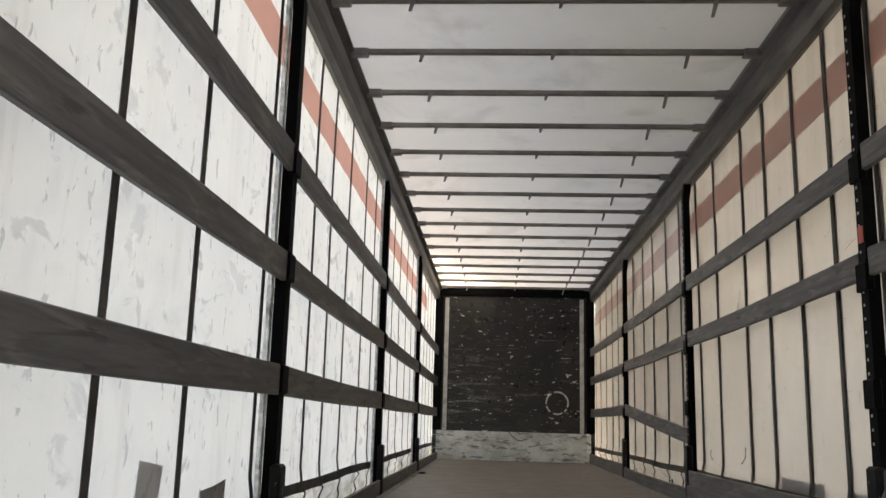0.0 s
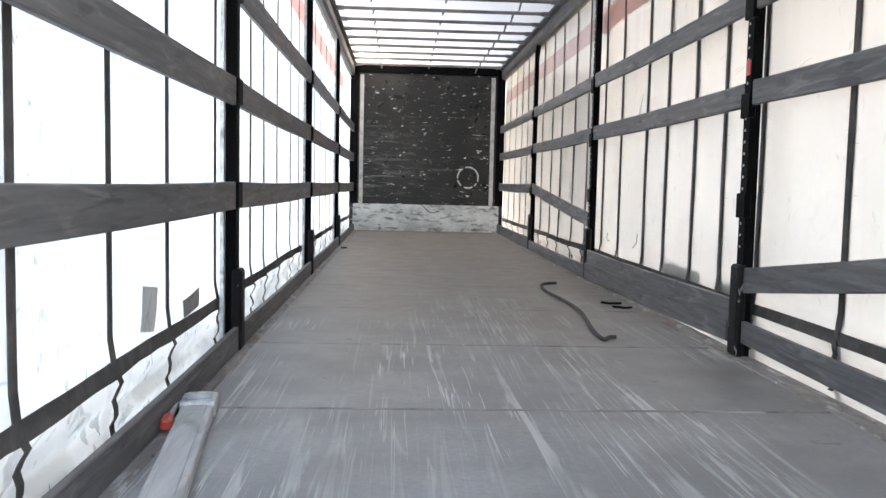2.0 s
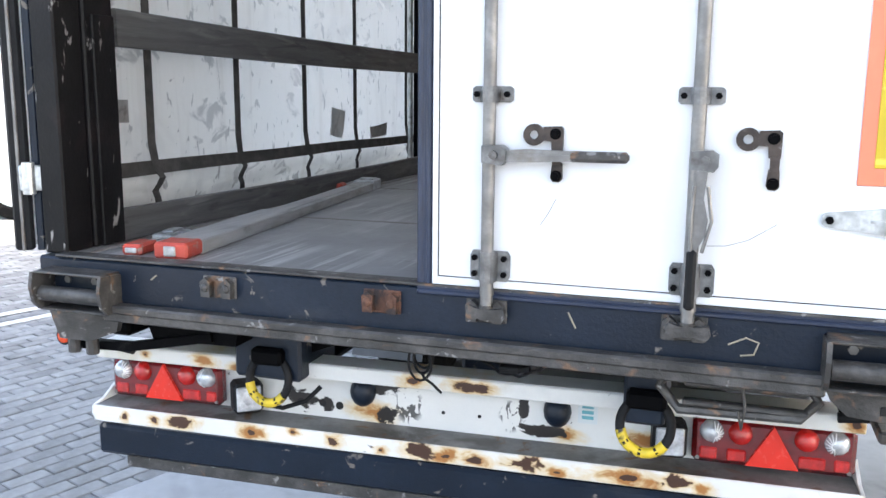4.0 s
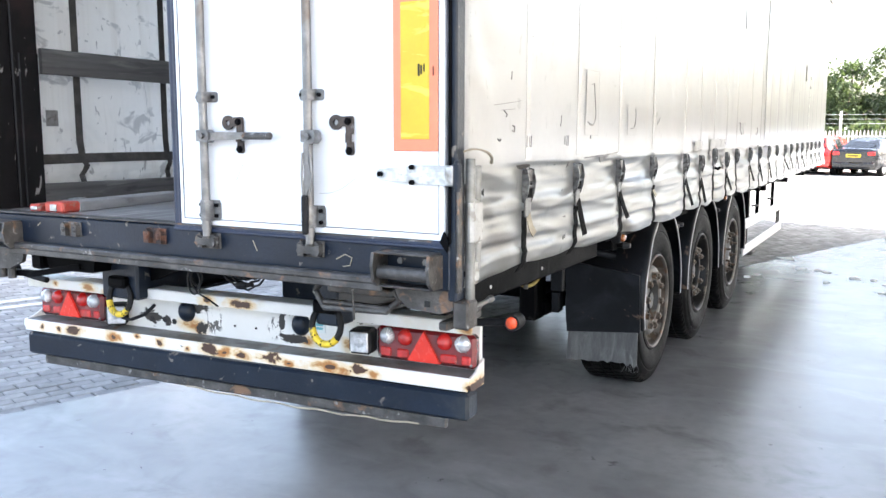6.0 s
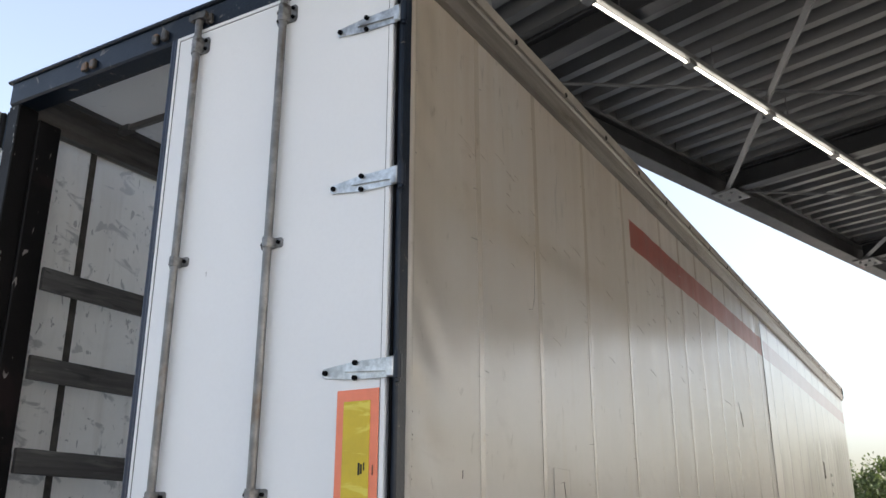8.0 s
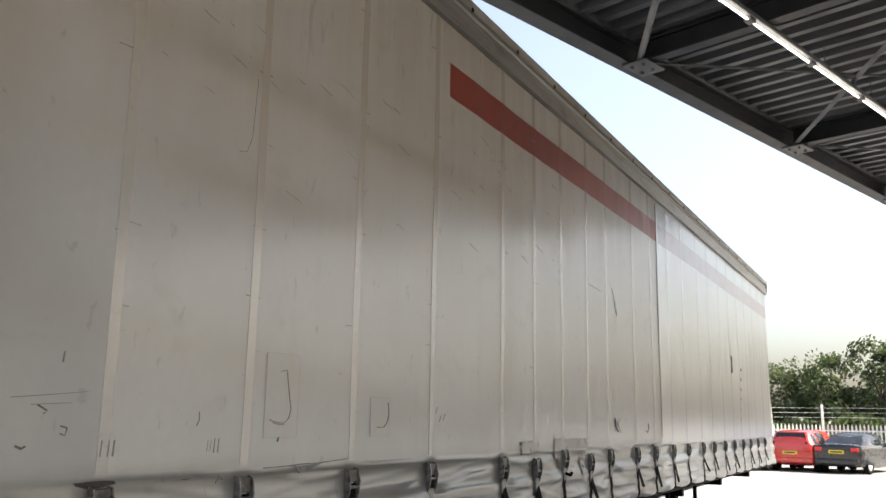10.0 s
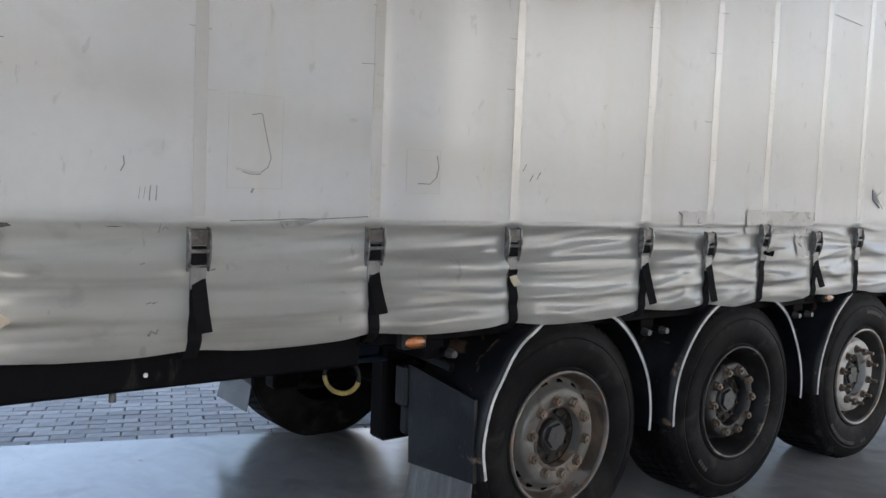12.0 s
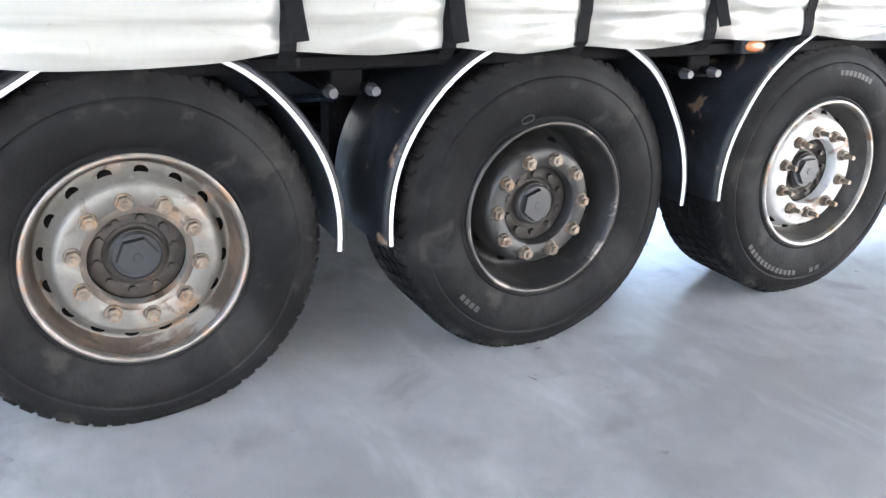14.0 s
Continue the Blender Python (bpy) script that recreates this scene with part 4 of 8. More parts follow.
# outside: buckles with straps
for n, y in enumerate(STRAPS[:-1]):
    rnd = random.Random(100 + n)
    low = (0.0, -0.01, 0.0, 0.012, -0.01, -0.012, -0.02, -0.02, -0.025)[n % 9]
    lift = 0.02 if n == 6 else (-0.02 if n in (5, 7) else 0.0)
    z1 = 1.435 + lift
    x = XC + bulge(y, z1 - 0.04, STRAPS, 1.0) + 0.012
    bm, plates = B(), B()
    for s in (-1, 1):
        prism(plates, [(x, z1), (x + 0.022, z1 - 0.006), (x + 0.032, z1 - 0.055), (x + 0.026, z1 - 0.10), (x + 0.012, z1 - 0.140), (x, z1 - 0.135)], "y", y + s * 0.033 - 0.003, y + s * 0.033 + 0.003)
    chamfer_box(bm, x, x + 0.02, y - 0.03, y + 0.03, z1 - 0.055, z1 - 0.006, 0.003)
    rod(plates, (x + 0.018, y - 0.036, z1 - 0.075), (x + 0.018, y + 0.036, z1 - 0.075), 0.007, 8)
    rod(plates, (x + 0.01, y - 0.036, z1 - 0.125), (x + 0.01, y + 0.036, z1 - 0.125), 0.005, 8)
    buckle = part("buckle", bm, M["buckle"], trailer, "dark steel over-centre buckle")
    part("side_plate", plates, M["plate_steel"], buckle, "scratched steel side plates")
    part("loop", box(x + 0.004, x + 0.02, y - 0.024, y + 0.024, z1 - 0.118, z1 - 0.06, 0.003), M["webbing"], buckle)
    part("tongue", chamfer_box(B(), x + 0.004, x + 0.014, y - 0.027, y + 0.027, z1 - 0.195, z1 - 0.118, 0.003), M["tongue"], buckle, "grey metal tongue")
    pts = []
    for k in range(13):
        z = z1 - 0.17 - (z1 - 0.17 - HEM + 0.035) * k / 12
        yy = y + low * (k / 12) ** 1.5
        out = XC + max(bulge(yy, z, STRAPS, 1.0), -0.012) + 0.008
        if k > 10:
            out -= 0.014 * (k - 10)
        pts.append((out, yy, z))
    part("strap", ribbon(B(), pts, (0, 0.046, 0), (0.003, 0, 0)), M["webbing"], buckle, "black webbing strap")
    if n in (1, 2, 4, 5, 7, 9, 10, 11, 13, 14, 15, 16, 18, 19, 20):
        long = 0.10 + 0.05 * rnd.random()
        out = 0.022 + 0.026 * rnd.random()
        pts = [(x + 0.010, y, z1 - 0.165), (x + 0.018, y + 0.002, z1 - 0.20), (x + 0.018 + 0.55 * out, y + 0.006, z1 - 0.20 - 0.55 * long), (x + 0.018 + out, y + 0.012, z1 - 0.20 - long)]
        part("loose_end", ribbon(B(), pts, (0.004, 0.046, 0.006), (0.003, 0, 0)), M["webbing"], buckle)
    elif n == 6:
        pts = [(x + 0.012, y, z1 - 0.15), (x + 0.035, y + 0.012, z1 - 0.16), (x + 0.045, y + 0.03, z1 - 0.15), (x + 0.030, y + 0.045, z1 - 0.165)]
        part("loose_end", pipe(B(), pts, 0.010, 7), M["webbing"], buckle)
    elif n == 3:
        pts = [(x + 0.012, y, z1 - 0.19), (x + 0.020, y + 0.008, z1 - 0.215), (x + 0.028, y + 0.02, z1 - 0.235)]
        part("loose_end", ribbon(B(), pts, (0, 0.034, 0.01), (0.003, 0, 0)), M["beige_strap"], buckle)
    elif n == 0:
        pts = [(x + 0.012, y, z1 - 0.19), (x + 0.016, y + 0.02, z1 - 0.24), (x + 0.02, y + 0.05, z1 - 0.27)]
        part("loose_end", ribbon(B(), pts, (0, 0.035, 0.02), (0.003, 0, 0)), M["beige_strap"], buckle)


# tears, stitched repairs and patches on the curtain
def on_curtain(y, z, off=0.003):
    return (XC + bulge(y, z, STRAPS, 1.0) + off, y, z)


def mark(points, r=0.0017, name="tear", material="tear", off=0.0005):
    part(name, pipe(B(), [on_curtain(y, z, off) for y, z in points], r, 5), M[material], curtain_r)


def patch(y0, y1, z0, z1, name="repair_patch", material="patch"):
    bm = B()
    n = 24
    grid = [[bm.verts.new(on_curtain(y0 + (y1 - y0) * i / n, z0 + (z1 - z0) * k / n, 0.004 if z0 > 1.46 else 0.007)) for k in range(n + 1)] for i in range(n + 1)]
    for a, b in zip(grid, grid[1:]):
        for k in range(n):
            bm.faces.new([a[k], b[k], b[k + 1], a[k + 1]])
    part(name, bm, M[material], curtain_r, "glued patch of the same cloth", True, True)


patch(1.26, 1.45, 1.56, 1.86, material="curtain")
mark([(1.34, 1.795), (1.372, 1.802), (1.376, 1.80), (1.385, 1.76), (1.40, 1.70), (1.41, 1.66), (1.40, 1.63), (1.375, 1.612)], off=0.0048)
mark([(1.372, 1.612), (1.34, 1.612), (1.29, 1.622)], 0.0038, material="white_edge", off=0.0048)
mark([(1.375, 1.606), (1.34, 1.605), (1.31, 1.612)], 0.0015, off=0.0048)
for y0, y1, z0, z1 in ((1.26, 1.45, 1.56, 1.86), (1.95, 2.10, 1.56, 1.72)):
    for ring in ([(y0, z0), (y0, 0.5 * (z0 + z1)), (y0, z1)], [(y0, z1), (y1, z1)], [(y1, z1), (y1, 0.5 * (z0 + z1)), (y1, z0)], [(y1, z0), (y0, z0)]):
        mark(ring, 0.0006, "patch_edge", "seam", 0.0038)
# faint stamps
for y, z, w, h in ((0.985, 1.538, 0.005, 0.035), (1.0, 1.538, 0.005, 0.035), (1.05, 1.43, 0.004, 0.03), (1.065, 1.43, 0.012, 0.012), (1.075, 1.43, 0.012, -0.01)):
    mark([(y - w / 2, z - h / 2), (y + w / 2, z + h / 2)], 0.0011, "stamp", "grey_patch")
for y, z in ((1.0, 1.32), (1.02, 1.20), (1.04, 1.20), (1.197, 1.304), (1.222, 1.297)):
    mark([(y - 0.008, z), (y + 0.008, z + 0.004)], 0.0022, "scuff", "grey_patch")
mark([(1.02, 1.10), (1.03, 1.115), (1.045, 1.105), (1.05, 1.12)], 0.004)
mark([(1.205, 1.15), (1.214, 1.125), (1.207, 1.095)], 0.0018)
mark([(1.345, 1.545), (1.355, 1.57)], 0.004)
patch(1.95, 2.10, 1.56, 1.72, material="curtain")
mark([(2.085, 1.70), (2.095, 1.66), (2.085, 1.62), (2.055, 1.595), (2.0, 1.595)], off=0.0048)
mark([(1.275, 1.455), (1.42, 1.458), (1.50, 1.462), (1.60, 1.462), (1.79, 1.472)], 0.0024)
part("hanging_scrap", prism(B(), [(1.44, 1.455), (1.60, 1.462), (1.52, 1.44), (1.46, 1.43)], "x", XC + 0.012, XC + 0.016), M["grey_patch"], curtain_r)
for y, z in ((2.52, 1.66), (2.56, 1.62), (2.60, 1.63)):
    mark([(y, z), (y + 0.02, z + 0.03)], 0.0018)
patch(3.55, 3.80, 1.43, 1.51)
patch(4.08, 4.72, 1.40, 1.52)
patch(4.55, 4.66, 1.28, 1.44)
frayed = random.Random(77)
for y0, y1, z0, z1 in ((3.55, 3.80, 1.43, 1.51), (4.08, 4.72, 1.40, 1.52), (4.55, 4.66, 1.28, 1.44)):
    ring = [(y0 + (y1 - y0) * k / 10, z1) for k in range(11)] + [(y1, z1 + (z0 - z1) * k / 5) for k in range(1, 6)]
    ring += [(y1 + (y0 - y1) * k / 10, z0) for k in range(1, 11)] + [(y0, z0 + (z1 - z0) * k / 5) for k in range(1, 6)]
    ring = [(y + frayed.uniform(-0.008, 0.008), z + frayed.uniform(-0.005, 0.005)) for y, z in ring]
    for a in range(0, len(ring) - 3, 5):
        mark(ring[a:a + frayed.choice((2, 3))], frayed.uniform(0.0008, 0.0016), "frayed_edge", off=0.007)
    for k in range(2):
        y, z = frayed.uniform(y0, y1), frayed.uniform(z0, z1)
        mark([(y, z), (y + frayed.uniform(-0.04, 0.04), z + frayed.uniform(-0.02, 0.02))], 0.0028, "scuff", off=0.008)
part("torn_flap", prism(B(), [(5.38, 1.62), (5.47, 1.55), (5.49, 1.62), (5.45, 1.66)], "x", XC + 0.016, XC + 0.020), M["curtain"], curtain_r, "torn flap of cloth standing out")
mark([(5.37, 1.66), (5.38, 1.60), (5.47, 1.555)], 0.005)
mark([(6.28, 1.62), (6.30, 1.58), (6.26, 1.55), (6.22, 1.56)], 0.005)
mark([(5.36, 2.66), (5.40, 2.60), (5.42, 2.52), (5.47, 2.46), (5.46, 2.52), (5.43, 2.58)], 0.0025)
mark([(4.8, 2.62), (5.1, 2.60)], 0.0015)
mark([(0.93, 1.60), (0.94, 1.62), (0.938, 1.645)], 0.0018)
for y in (0.56, 0.585, 0.605, 1.015, 1.035):
    mark([(y, 1.515), (y + 0.003, 1.56)], 0.003 if y < 0.8 else 0.0018)
mark([(0.27, 1.672), (0.36, 1.68), (0.504, 1.694)], 0.0012, material="grey_patch")
mark([(0.33, 1.655), (0.45, 1.662)], 0.0010, material="grey_patch")
mark([(0.35, 1.655), (0.38, 1.64), (0.37, 1.632)], 0.0028)
mark([(0.295, 1.55), (0.315, 1.542), (0.325, 1.548)], 0.0035)
mark([(0.425, 1.60), (0.445, 1.595), (0.44, 1.575), (0.425, 1.58)], 0.0028)
mark([(0.412, 1.77), (0.415, 1.80)], 0.0025)
for k in range(6):
    mark([(11.0 - 0.025 * k, 2.36 - 0.13 * k), (10.995 - 0.025 * k, 2.32 - 0.13 * k)], 0.012, "stitch", "white_edge")
mark([(10.35, 2.48), (10.34, 2.27)], 0.014, material="grey_patch")
mark([(1.13, 2.85), (1.115, 2.62), (1.09, 2.56), (1.05, 2.55)], 0.0012)
for y, z in ((0.58, 1.95), (0.60, 2.2), (1.16, 2.05), (1.17, 2.3), (1.19, 2.62), (1.83, 2.9), (1.84, 2.96), (2.49, 3.05)):
    mark([(y - 0.03, z), (y + 0.04, z - 0.004)], 0.0012)
worn = random.Random(41)
for k in range(46):
    y, z, w = worn.uniform(0.25, 4.2), worn.uniform(2.45, 3.28), worn.uniform(0.02, 0.12)
    mark([(y, z), (y + 0.5 * w, z - 0.12 * w + worn.uniform(-0.004, 0.004)), (y + w, z - 0.25 * w)], worn.uniform(0.0006, 0.0013), "scratch", "scratch_brown")
for y in STRAPS[:7]:
    for k in range(6):
        z, w = 1.7 + 1.9 * worn.random(), 0.02 + 0.03 * worn.random()
        y0 = y + worn.uniform(-0.03, 0.03)
        mark([(y0 - w, z), (y0, z + worn.uniform(-0.006, 0.006)), (y0 + w * worn.random(), z + 0.004)], 0.0013, "scuff", "tear" if k % 3 else "white_edge")
for k in range(34):
    z, w = 1.75 + 0.057 * k + worn.uniform(-0.02, 0.02), worn.uniform(0.008, 0.03)
    mark([(0.045, z), (0.045 + w, z + worn.uniform(-0.012, 0.012))], worn.uniform(0.001, 0.0028), "scuff")


# patches on the inside of the other curtain
def inside_patch(corners, material="grey_patch"):
    bm = B()
    pts = [(-XC + 0.014, y, z) for y, z in corners]
    a = [bm.verts.new(p) for p in pts]
    b = [bm.verts.new((p[0] + 0.003, p[1], p[2])) for p in pts]
    bm.faces.new(a)
    bm.faces.new(b[::-1])
    for i in range(len(a)):
        bm.faces.new([a[i], a[(i + 1) % len(a)], b[(i + 1) % len(a)], b[i]])
    part("glued_patch", bm, M[material], curtain_l, "grey glued patch with frayed edges")


inside_patch([(2.585, 1.457), (2.70, 1.462), (2.825, 1.468), (2.838, 1.545), (2.70, 1.53), (2.57, 1.524)])
inside_patch([(2.027, 1.497), (2.174, 1.472), (2.205, 1.53), (2.224, 1.62), (2.056, 1.642), (2.045, 1.56)], "pale_patch")
inside_patch([(0.33, 1.60), (0.40, 1.60), (0.40, 1.68), (0.33, 1.68)])

# roof: sheet, bows with hangers, rails
bm = B()
ny, nx = 110, 12
grid = [[bm.verts.new((-1.26 + 2.52 * i / nx, 13.58 * k / ny, 3.905 + 0.018 * math.cos(math.pi * (i / nx - 0.5)) - 0.006 * math.cos(2 * math.pi * (13.58 * k / ny - 0.61) / 0.628) + 0.004 * noise.noise(Vector((i, k * 0.3, 2))))) for i in range(nx + 1)] for k in range(ny + 1)]
for a, b in zip(grid, grid[1:]):
    for i in range(nx):
        bm.faces.new([a[i], a[i + 1], b[i + 1], b[i]])
part("roof_cover", bm, M["roof"], trailer, "white translucent roof sheet", True, True)
for k in range(21):
    y = 0.61 + 0.628 * k
    bm = B()
    chamfer_box(bm, -1.14, 1.14, y - 0.014, y + 0.014, 3.845, 3.88, 0.005)
    chamfer_box(bm, -1.14, 1.14, y + 0.020, y + 0.034, 3.855, 3.878, 0.004)
    bow = part("roof_bow", bm, M["bow"], trailer, "thin steel roof bow")
    for x in (-1.12, 1.12):
        part("end_fitting", box(x - 0.05, x + 0.05, y - 0.02, y + 0.038, 3.838, 3.884, 0.005), M["tongue"], bow)
    for x, drop in ((-0.75, 0.05), (0.0, 0.035), (0.76, 0.085)):
        part("hanger", prism(B(), [(x - 0.012, 3.85), (x + 0.012, 3.85), (x + 0.006 - 0.25 * drop, 3.845 - drop), (x - 0.01 - 0.25 * drop, 3.845 - drop)], "y", y - 0.02, y - 0.008), M["tongue"], bow)
for s in (-1, 1):
    prof = [(s * x, z) for x, z in ((1.285, 3.70), (1.303, 3.705), (1.305, 3.80), (1.292, 3.81), (1.292, 3.835), (1.30, 3.845), (1.30, 3.895), (1.275, 3.915), (1.255, 3.915), (1.255, 3.70))]
    cant = part("roof_rail", prism(B(), prof, "y", 0.02, 13.62), M["rail"], trailer, "dirty alloy roof rail")
    part("inner_rail", prism(B(), [(s * x, z) for x, z in ((1.253, 3.70), (1.253, 3.90), (1.16, 3.90), (1.15, 3.86), (1.19, 3.83), (1.19, 3.74), (1.21, 3.70))], "y", 0.05, 13.5), M["rail_in"], cant, "dark inner curtain track")
    for k in range(22):
        y = 0.3 + 0.628 * k
        part("stud", rod(B(), (s * 1.298, y, 3.872), (s * 1.312, y, 3.872), 0.014, 8), M["black"], cant)
    part("roof_hem", prism(B(), [(s * x, z) for x, z in ((1.301, 3.86), (1.309, 3.86), (1.306, 3.925), (1.25, 3.94), (1.25, 3.93))], "y", 0.02, 13.6), M["roof_hem"], cant)
    part("rail_end", box(min(s * 1.25, s * 1.31), max(s * 1.25, s * 1.31), 13.62, 13.66, 3.74, 3.93, 0.01), M["black"], cant)

# posts and side boards
POSTS = (3.28, 6.58, 9.88)
for s in (-1, 1):
    for n, y in enumerate(POSTS):
        prof = [(s * x, z) for x, z in ((1.183, 1.2), (1.235, 1.2), (1.235, 3.55), (1.25, 3.66), (1.25, 3.74), (1.205, 3.74), (1.186, 3.60))]
        bm = prism(B(), prof, "y", y - 0.036, y + 0.036)
        post = part("side_post", bm, M["black"], trailer, "black steel side post with slotted face")
        part("post_foot", chamfer_box(B(), min(s * 1.158, s * 1.205), max(s * 1.158, s * 1.205), y - 0.052, y + 0.052, 1.2, 1.58 + 0.06 * (s > 0), 0.012), M["scuffed"], post)
        for z in (1.86, 2.33, 2.79):
            part("board_pocket", chamfer_box(B(), min(s * 1.172, s * 1.205), max(s * 1.172, s * 1.205), y - 0.052, y + 0.052, z + 0.002, z + 0.118, 0.004), M["black"], post)
        if s < 0:
            part("guide_strip", chamfer_box(B(), -1.245, -1.225, y - 0.115, y - 0.085, 1.205, 3.70, 0.003), M["galv"], post, "galvanised guide strip")
            part("guide_strip", chamfer_box(B(), -1.240, -1.230, y - 0.075, y - 0.06, 1.205, 3.70, 0.002), M["tongue"], post)
        if s > 0:
            part("red_tag", box(1.176, 1.182, y - 0.03, y + 0.01, 2.53, 2.60, 0.001), M["red_plastic"], post) if n == 0 else None
            for k in range(34):
                z = 1.72 + 0.055 * k
                part("slot", box(1.1815, 1.1845, y + 0.004, y + 0.014, z, z + 0.012, 0.0005), M["slot_light"], post)


def side_board(s, y0, y1, za0, za1, zb0, zb1, x=1.185, label=""):
    """A board from y0 (heights za) to y1 (heights zb)."""
    bm = B()
    rows = []
    n = 10
    for k in range(n + 1):
        f = k / n
        y = y0 + (y1 - y0) * f
        sag = -0.008 * math.sin(math.pi * f)
        z0, z1 = za0 + (zb0 - za0) * f + sag, za1 + (zb1 - za1) * f + sag
        rows.append([bm.verts.new((s * xx, y, z)) for xx, z in ((x, z0 + 0.004), (x, z1 - 0.004), (x + 0.004, z1), (x + 0.021, z1), (x + 0.025, z1 - 0.004), (x + 0.025, z0 + 0.004), (x + 0.021, z0), (x + 0.004, z0))])
    for a, b in zip(rows, rows[1:]):
        for k in range(8):
            bm.faces.new([a[k], a[(k + 1) % 8], b[(k + 1) % 8], b[k]])
    bm.faces.new(rows[0][::-1])
    bm.faces.new(rows[-1])
    part("side_board", bm, M["slat"], trailer, label or "grey weathered side board")


ENDS = (0.22, *POSTS, 13.4)
for n in range(4):
    y0, y1 = ENDS[n] + 0.05, ENDS[n + 1] - 0.05
    for z in (1.855, 2.325, 2.80):
        side_board(-1, y0, y1, z, z + 0.125, z, z + 0.125)
    side_board(-1, y0 - 0.04, y1 + 0.04, 1.205, 1.315, 1.205, 1.315, 1.17)
for n in range(4):
    y0, y1 = ENDS[n] + 0.05, ENDS[n + 1] - 0.05
    for z in (2.385, 2.825):
        side_board(1, y0, y1, z, z + 0.115, z + 0.005, z + 0.12)
side_board(1, 0.27, 3.23, 1.905, 2.025, 1.508, 1.628)
side_board(1, 0.27, 3.23, 1.25, 1.37, 1.27, 1.375)
side_board(1, 3.33, 6.53, 1.355, 1.47, 1.340, 1.457, 1.165)
side_board(1, 3.33, 6.53, 1.262, 1.360, 1.212, 1.347, 1.15)
side_board(1, 6.63, 9.83, 1.65, 1.77, 1.90, 2.02)
side_board(1, 6.63, 9.83, 1.205, 1.32, 1.205, 1.32, 1.165)
side_board(1, 9.93, 13.35, 1.90, 2.02, 1.90, 2.02)
side_board(1, 9.93, 13.35, 1.205, 1.35, 1.205, 1.35, 1.165)

# bed, floor panels, side rails
part("bed_frame", box(-1.2, 1.2, 0.0, 13.55, 1.03, 1.165, 0.006), M["black"], trailer)
for s in (-1, 1):
    part("side_rail", box(min(s * 1.13, s * 1.245), max(s * 1.13, s * 1.245), 0.0, 13.56, 1.08, 1.203, 0.006), M["edge_rail"], trailer, "scuffed pale edge rail")
edges = [0.0] + [1.02 + 1.22 * k for k in range(11)]
for y0, y1 in zip(edges, edges[1:]):
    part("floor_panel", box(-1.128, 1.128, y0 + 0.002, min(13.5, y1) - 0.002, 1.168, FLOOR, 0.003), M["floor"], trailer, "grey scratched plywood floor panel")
    part("floor_joint", box(-1.128, 1.128, y0 - 0.012, y0 + 0.012, 1.19, FLOOR + 0.001, 0.0005), M["floor_joint"], trailer) if y0 > 0.5 else None

# front wall
wall = part("front_wall", box(-1.262, 1.262, 13.47, 13.578, 1.172, 3.893, 0.004), M["ply_black"], trailer, "black plywood front wall with pale scuffs")
part("floor_end", box(-1.126, 1.126, 13.30, 13.475, 1.172, 1.198, 0.002), M["floor"], trailer)
part("kick_plate", box(-1.19, 1.19, 13.452, 13.468, 1.2, 1.64, 0.003), M["kick"], wall, "galvanised kick plate")
for x in (-1.075, 1.065):
    part("white_strip", box(x - 0.032, x + 0.032, 13.448, 13.466, 1.645, 3.73, 0.003), M["white_edge"], wall, "pale upright strip")
for s in (-1, 1):
    part("corner_post", box(min(s * 1.13, s * 1.26), max(s * 1.13, s * 1.26), 13.40, 13.60, 1.645, 3.9, 0.006), M["black"], wall)
    part("corner_plate", box(min(s * 1.13, s * 1.2), max(s * 1.13, s * 1.2), 13.44, 13.45, 1.2, 1.63, 0.003), M["kick"], wall)
part("header", box(-1.13, 1.13, 13.42, 13.47, 3.76, 3.9, 0.006), M["black"], wall)
for a0, a1 in ((-20, 110), (125, 185), (195, 235), (250, 300), (310, 332)):
    pts = [(0.68 + 0.17 * math.cos(radians(a)), 13.467, 2.10 + 0.17 * math.sin(radians(a))) for a in range(a0, a1 + 1, 6)]
    part("chalk_ring", pipe(B(), pts, 0.012, 6), M["white_edge"], wall, "pale scuffed ring mark")
part("scuff_arc", pipe(B(), [(-0.07 + 0.26 * k / 10, 13.452, 1.64 - 0.13 * math.sin(math.pi * k / 14)) for k in range(11)], 0.008, 5), M["oily"], wall)


# ---- rear frame and doors ----
frame_part = part("rear_frame", chamfer_box(chamfer_box(B(), -1.27, 1.27, -0.03, 0.10, 3.765, 3.90, 0.01), -1.29, 1.29, -0.045, 0.12, 3.895, 3.915, 0.006), M["navy"], trailer, "dark blue steel rear frame")
part("left_pillar", chamfer_box(chamfer_box(B(), -1.275, -1.185, -0.02, 0.10, 1.2, 3.765, 0.006), -1.235, -1.175, 0.10, 0.24, 1.205, 3.72, 0.006), M["scuffed"], frame_part, "scratched black rear pillar")
part("pillar_lining", chamfer_box(B(), -1.19, -1.165, 0.13, 0.235, 1.205, 1.95, 0.004), M["scuffed"], frame_part)
part("right_pillar", chamfer_box(B(), 1.255, 1.29, -0.05, 0.012, 1.0, 3.8, 0.006), M["navy"], frame_part)
part("pillar_groove", chamfer_box(B(), 1.262, 1.272, -0.058, -0.05, 1.2, 3.78, 0.002), M["black"], frame_part)
part("right_inner_pillar", chamfer_box(B(), 1.175, 1.255, 0.0, 0.24, 1.205, 3.72, 0.006), M["scuffed"], frame_part)
